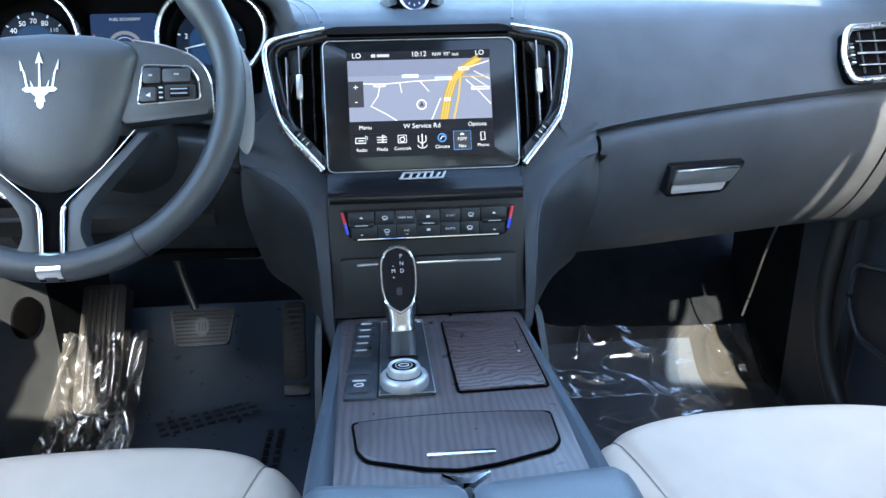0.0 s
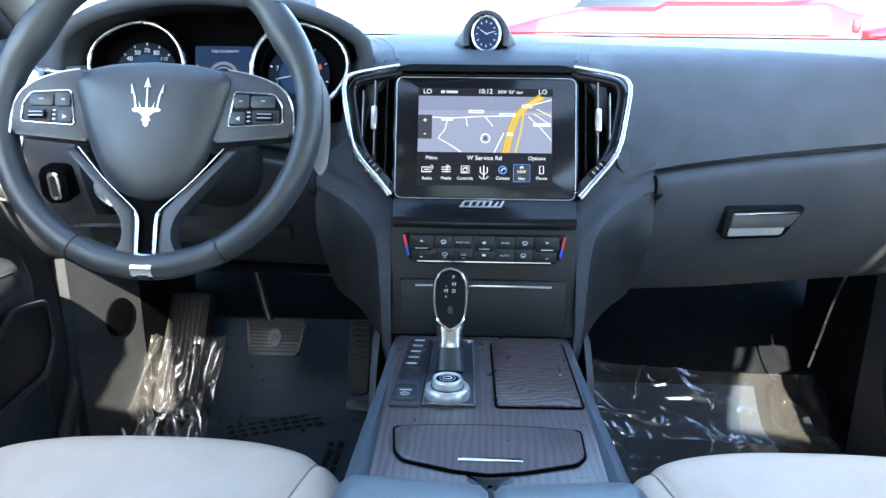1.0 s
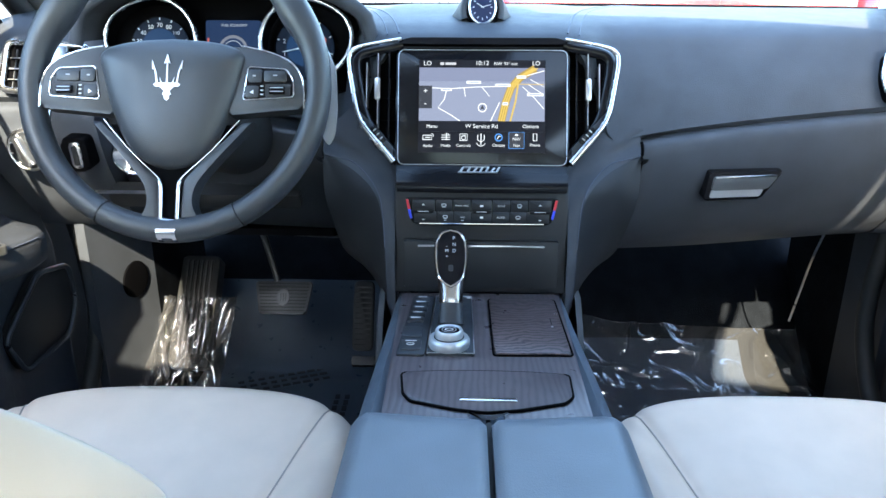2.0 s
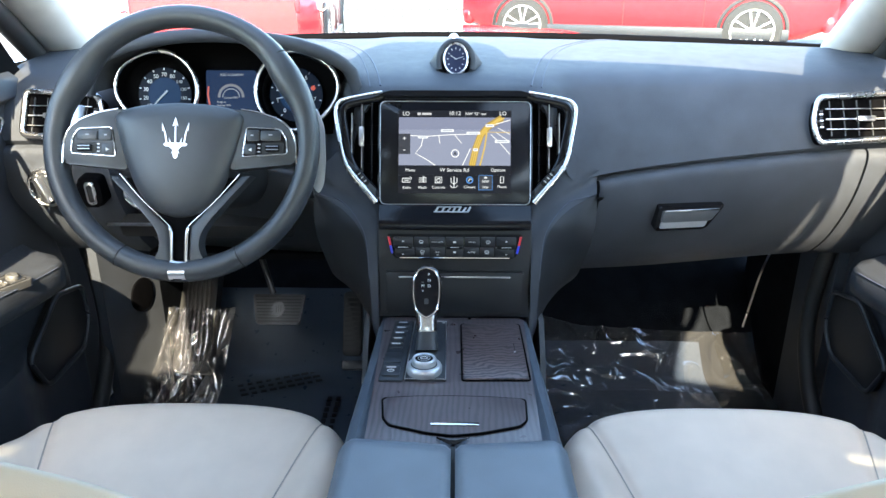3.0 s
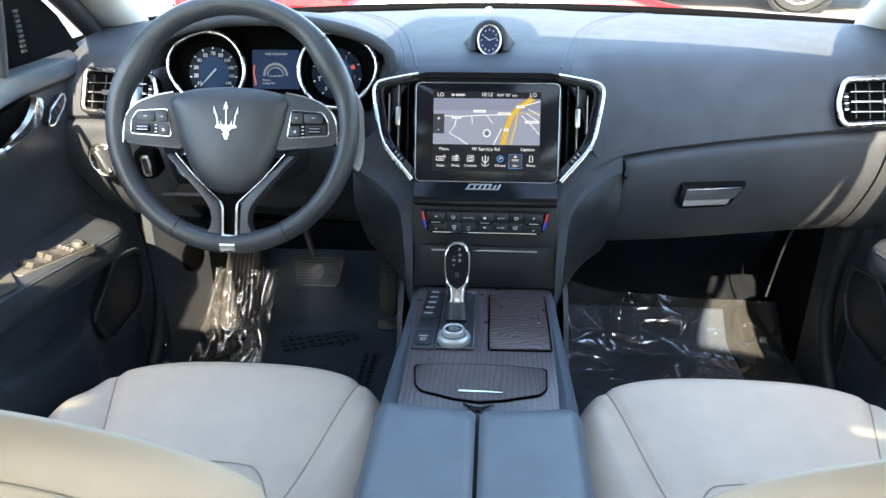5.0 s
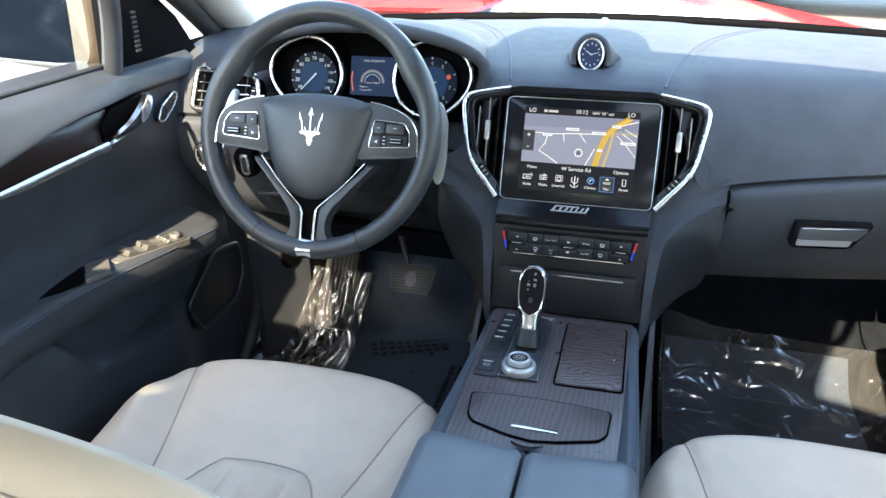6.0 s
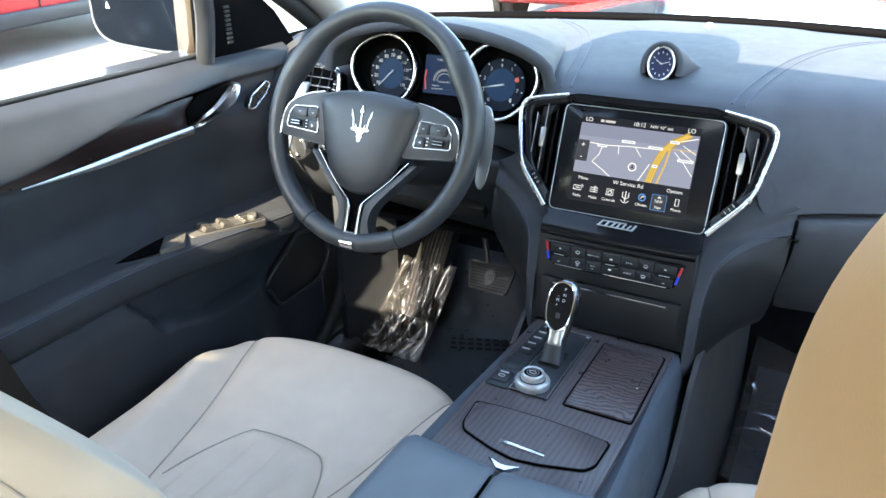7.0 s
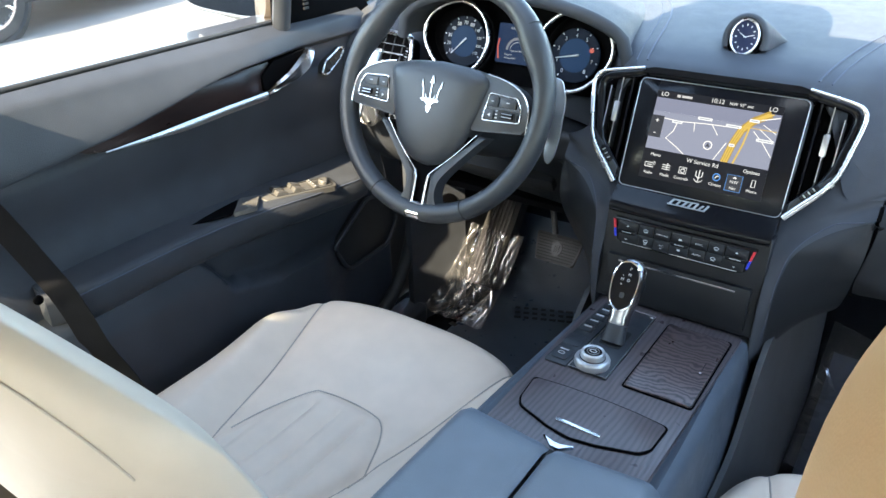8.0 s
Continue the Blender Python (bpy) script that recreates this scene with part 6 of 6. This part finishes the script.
    part("chrome_spear", tube(spear, [0.0012 + 0.0058 * sm(0.0, 0.45, i / n) for i in range(n)], False, 8, (1, 0, 0), 0.6), ALU, door, "long satin chrome spear")
    low_edge = curve_through([(-0.140, 0.8770, 0), (-0.092, 0.8890, 0), (-0.032, 0.9045, 0), (0.004, 0.9330, 0)], 8)
    top_edge = curve_through([(-0.136, 0.8850, 0), (-0.097, 0.9050, 0), (-0.057, 0.9260, 0), (-0.016, 0.9385, 0)], 8)
    rings = []
    for i, (a, b) in enumerate(zip(low_edge, top_edge)):
        t = i / (len(low_edge) - 1)
        xo = X - 0.022 - 0.022 * math.sin(math.pi * t) ** 0.9
        rings.append([Vector((s * (xo + dx), lerp(a.x, b.x, f), lerp(a.y, b.y, f))) for dx, f in ((0.002, 0.0), (-0.003, 0.15), (-0.0015, 0.5), (-0.004, 0.85), (0.002, 1.0), (0.006, 0.8), (0.007, 0.5), (0.006, 0.2))])
    part("door_handle", loft(rings), KNOB_METAL, door, "polished chrome door handle")
    cup = [(-0.127, 0.882), (-0.085, 0.888), (-0.030, 0.905), (0.004, 0.930), (-0.012, 0.9365), (-0.100, 0.9315), (-0.128, 0.912)]
    # flat near-black plate: the shade in the handle's recess as colour
    part("handle_recess", slab(rounded(cup if s < 0 else cup[::-1], 0.006), base_m @ Matrix.Translation((0, 0, 0.0050)), 0.012, 0.001), VENT_BLACK, door, "near-black plate for the shaded recess behind the handle")
    # small vent beside the dashboard
    slot = [(0.030, 0.876), (0.046, 0.872), (0.084, 0.894), (0.099, 0.911), (0.088, 0.917), (0.044, 0.898)]
    rs = rounded(slot if s < 0 else slot[::-1], 0.007, 4)
    part("door_vent", slab(rs, base_m @ Matrix.Translation((0, 0, -0.008)), 0.02), SOFT_BLACK, door)
    part("vent_rim", tube([base_m @ Vector((x, y, -0.007)) for x, y in rs], 0.0018, True, 6), CHROME, door, "chrome vent rim")
    for k in range(4):
        t = (k + 0.7) / 4.4
        part("vent_slat", slab(rect(0.010, 0.002), base_m @ Matrix.Translation((lerp(0.040, 0.092, t), lerp(0.881, 0.910, t), -0.0065)) @ Matrix.Rotation(radians(-50), 4, "Z"), 0.004), PLASTIC, door)
    # armrest: a shelf with a rounded lip, wider towards the front
    def arm_z(y):
        return 0.705 - 0.006 * sm(-0.40, -0.20, y) - 0.014 * sm(-0.20, 0.04, y)

    def arm_w(y):
        return 0.050 + 0.030 * sm(-0.30, -0.06, y) + 0.012 * sm(-0.08, 0.06, y)

    rings = []
    for i in range(37):
        y = lerp(-0.585, 0.090, min(1.0, i / 32)) if i < 33 else 0.090 + 0.0015 * (i - 32)
        zt = arm_z(y)
        w = arm_w(y) * (1 - 0.6 * sm(-0.53, -0.585, y)) * (1 - 0.9 * max(0.0, (y - 0.035) / 0.061) ** 2.4)
        pts = [(X + 0.01, zt + 0.014), (X - w * 0.30, zt + 0.006), (X - w * 0.65, zt + 0.002), (X - w * 0.92, zt - 0.001), (X - w * 0.985, zt - 0.005), (X - w * 1.01, zt - 0.014), (X - w * 1.01, zt - 0.030), (X - w * 0.97, zt - 0.046), (X - w * 0.80, zt - 0.058), (X - w * 0.45, zt - 0.066), (X + 0.01, zt - 0.070)]
        rings.append([Vector((s * px, y, pz)) for px, pz in pts])
    part("armrest", loft(rings), DOOR_LEATHER, door, "leather armrest")
    part("armrest_seam", tube([(s * (X - arm_w(y) * 0.99 - 0.0005), y, arm_z(y) - 0.0065) for y in (lerp(-0.56, 0.03, i / 24) for i in range(25))], 0.0010, False, 6), THREAD, door)
    cupm = flat((s * 0.731, -0.258, 0.7080))
    cup_ = [(-s * x, y) for x, y in ((0.004, -0.072), (0.030, 0.000), (-0.008, 0.048), (-0.022, 0.020), (-0.024, -0.014))]
    # no hollow here: the cup's inner shade is a near-black plate
    part("pull_cup", slab(rounded(cup_ if s < 0 else cup_[::-1], 0.007), cupm, 0.004), VENT_BLACK, door, "near-black plate for the shaded pull cup in the armrest")
    pad_ = [(-s * x, y) for x, y in ((-0.007, 0.050), (0.032, 0.002), (0.046, 0.042), (0.012, 0.080))]
    part("cup_pad", slab(rounded(pad_ if s < 0 else pad_[::-1], 0.003), cupm @ Matrix.Translation((0, 0, 0.0006)), 0.008, 0.002), GREY_BROWN, door, "padded end of the pull cup")
    if s < 0:
        SWM = flat((-0.699, -0.104, 0.6985), -4.5) @ Matrix.Rotation(radians(-17), 4, "Z") @ Matrix.Rotation(radians(6), 4, "Y") @ Matrix.Diagonal((1.0, 0.84, 1.0, 1.0))
        pod = part("switch_panel", slab(rounded([(-0.022, -0.096), (0.022, -0.090), (0.024, 0.088), (-0.020, 0.092)], 0.008), SWM, 0.012, 0.002), GREY_BROWN, door, "window switch panel")
        part("panel_line", tube([SWM @ Vector((x, y, 0.0006)) for x, y in rounded([(-0.018, -0.066), (0.018, -0.062), (0.020, 0.080), (-0.016, 0.082)], 0.008)], 0.0009, True, 6), SOFT_BLACK, pod)
        for k in range(2):
            for j in (-1, 1):
                part("window_switch", loft([[shift(SWM, 0.0088 * j, -0.044 + 0.042 * k) @ Vector((x, y, z)) for x in (-0.0068, 0.0068)] + [shift(SWM, 0.0088 * j, -0.044 + 0.042 * k) @ Vector((x, y, -0.001)) for x in (0.0068, -0.0068)] for y, z in ((-0.014, 0.002), (-0.010, 0.0075), (0.002, 0.0055), (0.012, 0.002))]), GREY_BROWN, pod, "rocker switch")
        part("mirror_knob", lathe([(0.0105, 0.0), (0.0105, 0.006), (0.008, 0.008), (0.0, 0.0065)], shift(SWM, 0.003, 0.064, 0.0), 24), GREY_BROWN, pod)
        for k in range(4):
            part("switch_button", block(0.0075, 0.010, 0.005, shift(SWM, -0.011 + 0.0085 * k, 0.0365, 0.002), 0.0015), GREY_BROWN, pod)
            part("switch_mark", slab(rect(0.0035, 0.0016), shift(SWM, -0.011 + 0.0085 * k, 0.0365, 0.0050), 0.0004), WHITE, pod, "", False)
    # speaker grille low at the front
    gm = Matrix(((0, 0, s * -1.0, s * (X - 0.026)), (1, 0, 0, 0), (0, 1, 0, 0), (0, 0, 0, 1)))
    spk = [(0.195, 0.572), (0.105, 0.592), (-0.010, 0.522), (0.028, 0.452), (0.163, 0.455), (0.200, 0.500)]
    ss = rounded(spk[::-1] if s < 0 else spk, 0.018, 5)
    part("speaker_grille", slab(ss, gm @ Matrix.Translation((0, 0, 0.004)), 0.012, 0.002), SOFT_BLACK, door, "black speaker grille")
    part("speaker_rim", tube([gm @ Vector((x, y, 0.006)) for x, y in ss], 0.0045, True, 8), PLASTIC, door)
    # seal round the door's front lower edge, and the kick panel beside it
    seal = curve_through([(s * 0.735, 0.155, 0.82), (s * 0.728, 0.240, 0.70), (s * 0.715, 0.262, 0.55), (s * 0.710, 0.245, 0.42), (s * 0.712, 0.15, 0.30), (s * 0.715, -0.02, 0.262), (s * 0.72, -0.5, 0.25)], 6)
    part("door_seal", tube(seal, 0.016, False, 10), RUBBER, door, "black rubber door seal")
    # sail panel with the tweeter behind the window
    sail = [(-0.050, 0.980), (0.210, 0.962), (0.150, 1.040), (0.030, 1.135), (-0.035, 1.150)]
    part("sail_panel", slab(sail if s < 0 else sail[::-1], Matrix(((0, 0.0, s * -1.0, s * 0.748), (1, 0, 0, 0), (0, 1, 0, 0), (0, 0, 0, 1))) , 0.02, 0.004), VENT_BLACK, door, "black corner panel")
    part("sail_frame", tube(curve_through([(s * 0.750, -0.046, 0.972), (s * 0.735, -0.044, 1.06), (s * 0.705, -0.075, 1.16)], 5), 0.013, False, 8, (0, 1, 0), 1.5), PLASTIC, door, "window frame upright")
    for k in range(9):
        part("tweeter_slot", block(0.003, 0.012, 0.004, pose(s * 0.7255 , -0.002, 1.005 + 0.0075 * k), 0.0), SOFT_BLACK, door)
    return door


door_thing(-1)
door_thing(1)

for s in (-1, 1):
    # kick panels beside the footwells
    def kick(u, v, s=s):
        y = lerp(0.225 if s < 0 else 0.245, 0.395, u if s < 0 else 1 - u)
        return s * (0.690 - 0.040 * (y - 0.225) / 0.17 if s < 0 else 0.738), y, lerp(0.205, 0.66, v)

    def side_carpet(u, v, s=s):
        y = lerp(0.395, 0.66, u if s < 0 else 1 - u)
        return s * (0.650 - 0.008 * (y - 0.395) / 0.265 if s < 0 else 0.738), y, lerp(0.205, 0.66, v)

    part("kick_panel", sheet(kick, 8, 12, 0.02), LEATHER, shell, "leather-grained kick panel")
    part("side_carpet", sheet(side_carpet, 8, 12, 0.02), CARPET, shell, "black carpet beside the footwell")
    part("sill_trim", block(0.07, 1.2, 0.06, pose(s * 0.70, -0.35, 0.235), 0.015), LEATHER, shell, "sill trim")
# near-black disc in place of a hole, its shade put into the colour
part("hood_release", lathe([(0.036, 0.0), (0.036, 0.0125), (0.031, 0.0135), (0.0, 0.0120)], Matrix.Translation((-0.6735, 0.335, 0.490)) @ Matrix.Rotation(radians(-13), 4, "Z") @ Matrix.Rotation(radians(90), 4, "Y"), 28), VENT_BLACK, shell, "near-black disc for the shaded round recess in the kick panel")

# ---- driver's side mirror ----
mirror = thing("side_mirror", "dark bronze side mirror, its dark reflection put into the glass colour", "side mirror")
MM = facing((-0.947, 0.010, 1.056), 4, -14)
rings = []
for f, z in ((0.98, 0.0), (1.03, -0.012), (1.05, -0.04), (0.98, -0.08), (0.75, -0.12), (0.35, -0.142), (0.05, -0.148)):
    rings.append([MM @ Vector((0.158 * f * math.copysign(abs(math.cos(a)) ** 0.48, math.cos(a)) - 0.01 * math.sin(a), 0.090 * f * math.copysign(abs(math.sin(a)) ** 0.48, math.sin(a)), z)) for a in (2 * math.pi * k / 36 for k in range(36))])
part("housing", loft(rings), PAINT, mirror)
gl = [(0.146 * math.copysign(abs(math.cos(a)) ** 0.48, math.cos(a)) - 0.01 * math.sin(a), 0.077 * math.copysign(abs(math.sin(a)) ** 0.48, math.sin(a))) for a in (2 * math.pi * k / 36 for k in range(36))]
GM = MM @ Matrix.Translation((0, 0, 0.012)) @ Matrix.Rotation(radians(8), 4, "Y")     # the glass is turned in towards the driver
part("mirror_glass", slab(gl, shift(GM, 0, 0, 0.004), 0.012), MIRROR, mirror, "mirror glass with its dark blue reflection in the colour")
part("glass_rim", tube([GM @ Vector((x * 1.02, y * 1.03, 0.003)) for x, y in gl], 0.0035, True, 6), PULL_GREY, mirror)
part("warning_mark", slab([(-0.098, -0.012), (-0.084, -0.012), (-0.091, 0.001)], shift(GM, 0, 0, 0.0045), 0.0003), WHITE, mirror, "white triangle mark", False)
part("foot", loft([[Vector((x, y + 0.02 * math.cos(a) * k, z + 0.022 * math.sin(a) * k)) for a in (2 * math.pi * j / 14 for j in range(14))] for x, y, z, k in ((-0.90, 0.06, 1.0, 1.3), (-0.83, 0.07, 0.992, 1.5), (-0.765, 0.075, 0.99, 1.7))]), PAINT, mirror, "mirror foot")

# ---- parked cars and fence ----
def parked_car(m, paint, label, length=4.7, tall=1.0):
    car = thing("parked_car", label, "car", "parked cars")
    car.matrix_world = m
    L = length / 2

    def side_ring(x):
        t = x / L
        nose = sm(1.0, 0.80, abs(t))
        half = 0.93 * (0.80 + 0.20 * nose)
        low = 0.27 + 0.12 * (1 - nose)
        belt_z = (0.98 + 0.05 * (t < 0) - 0.20 * sm(0.35, 0.95, t) - 0.10 * sm(-0.8, -1.0, t)) * tall
        pts = [(-half * 0.90, low), (-half, low + 0.10), (-half * 1.0, 0.62 * tall), (-half * 0.97, belt_z - 0.06), (-half * 0.88, belt_z), (half * 0.88, belt_z), (half * 0.97, belt_z - 0.06), (half, 0.62 * tall), (half, low + 0.10), (half * 0.90, low)]
        return [Vector((x, y, z)) for y, z in pts]

    bm = loft([side_ring(lerp(-L, L, i / 40)) for i in range(41)])
    body = part("body", bm, paint, car)
    rings = []
    for x, w, z in ((-0.80 * L, 0.78, 1.00), (-0.62 * L, 0.70, 1.50), (-0.1 * L, 0.68, 1.62), (0.12 * L, 0.66, 1.54), (0.48 * L, 0.76, 0.95)):
        rings.append([Vector((x, -0.82, 0.95 * tall)), Vector((x, -w * 0.95, z * tall - 0.06)), Vector((x, -w * 0.85, z * tall)), Vector((x, w * 0.85, z * tall)), Vector((x, w * 0.95, z * tall - 0.06)), Vector((x, 0.82, 0.95 * tall))])
    part("cabin", loft(rings), CAR_GLASS, car, "dark glazed cabin")
    part("roof", sheet(lambda u, v: (lerp(-0.62 * L, 0.13 * L, v), lerp(-0.62, 0.62, u), (1.52 + 0.11 * math.sin(math.pi * (v * 0.8 + 0.2))) * tall + 0.015), 8, 10, 0.03), paint, car)
    for sy in (-1, 1):
        part("sill_cladding", block(length * 0.78, 0.05, 0.14, pose(0, sy * 0.93, 0.33), 0.02), PLASTIC, car, "black sill cladding")
        part("door_line", block(0.008, 0.01, 0.55, pose(0.15, sy * 0.935, 0.66), 0.0), SOFT_BLACK, car)
        part("door_line", block(0.008, 0.01, 0.55, pose(-0.85, sy * 0.935, 0.66), 0.0), SOFT_BLACK, car)
        part("side_crease", tube([(lerp(-L * 0.85, L * 0.85, i / 8), sy * 0.935, 0.74 * tall) for i in range(9)], 0.012, False, 6), paint, car)
        part("tail_lamp", block(0.10, 0.22, 0.16, pose(-L * 0.97, sy * 0.66, 0.82 * tall), 0.03), RED, car)
        for wx in (-0.60 * L, 0.62 * L):
            arch = part("wheel_arch", lathe([(0.43, -0.05), (0.43, 0.02), (0.39, 0.03), (0.36, 0.0)], Matrix.Translation((wx, sy * 0.915, 0.37)) @ Matrix.Rotation(radians(-90 * sy), 4, "X"), 32), SOFT_BLACK, car)
            WM = Matrix.Translation((wx, sy * 0.86, 0.37)) @ Matrix.Rotation(radians(-90 * sy), 4, "X")
            w = new("wheel")
            w.parent = car
            part("tyre", lathe([(0.24, -0.10), (0.34, -0.11), (0.37, -0.08), (0.37, 0.06), (0.345, 0.10), (0.27, 0.105), (0.255, 0.08)], WM, 40), TYRE, w)
            rim_bm = lathe([(0.262, 0.06), (0.266, 0.102), (0.246, 0.102), (0.236, 0.05), (0.236, -0.06)], WM, 40)
            lathe([(0.0, 0.085), (0.055, 0.085), (0.065, 0.06), (0.0, 0.05)], WM, 20, rim_bm)
            for k in range(10):
                a = 2 * math.pi * k / 10 + (0.10 if k % 2 else -0.10)
                block(0.20, 0.026, 0.03, WM @ Matrix.Rotation(a, 4, "Z") @ Matrix.Translation((0.15, 0, 0.078)), 0.006, rim_bm)
            part("rim", rim_bm, CHROME, w, "bright alloy rim")
            part("hub_shade", lathe([(0.238, 0.02), (0.0, 0.02)], WM, 30), SOFT_BLACK, w)
    for sx in (-1, 1):
        part("bumper", block(0.16, 1.55, 0.22, pose(sx * L * 0.965, 0, 0.46), 0.06), paint, car)
    return car


def ground_pose(x, y, turn):
    return Matrix.Translation((x, y, GROUND)) @ Matrix.Rotation(radians(turn), 4, "Z")


parked_car(ground_pose(2.6, 9.9, 162), RED_PAINT, "red parked car with bright alloy wheels in the row ahead", 4.8, 1.35)
parked_car(ground_pose(7.0, 8.6, 158), RED_PAINT, "red parked car at the end of the row ahead", 4.8, 1.35)
parked_car(ground_pose(-2.4, 8.2, 95), RED_PAINT, "red parked car standing nose-on in glaring sun", 4.6, 1.0)
parked_car(ground_pose(-7.3, 3.12, 102), RED_PAINT, "red parked car beside the lane on the driver's side", 4.8, 1.12)

fence = thing("fence", "dark metal railing beyond the parked cars", "fence")
for k in range(41):
    part("bar", tube([(-4 + 0.2 * k, 16.0, GROUND), (-4 + 0.2 * k, 16.0, 1.15)], 0.02, False, 6), FENCE, fence)
for z in (0.15, 1.05):
    part("rail", tube([(-4.1, 16.0, z), (4.1, 16.0, z)], 0.03, False, 6), FENCE, fence)
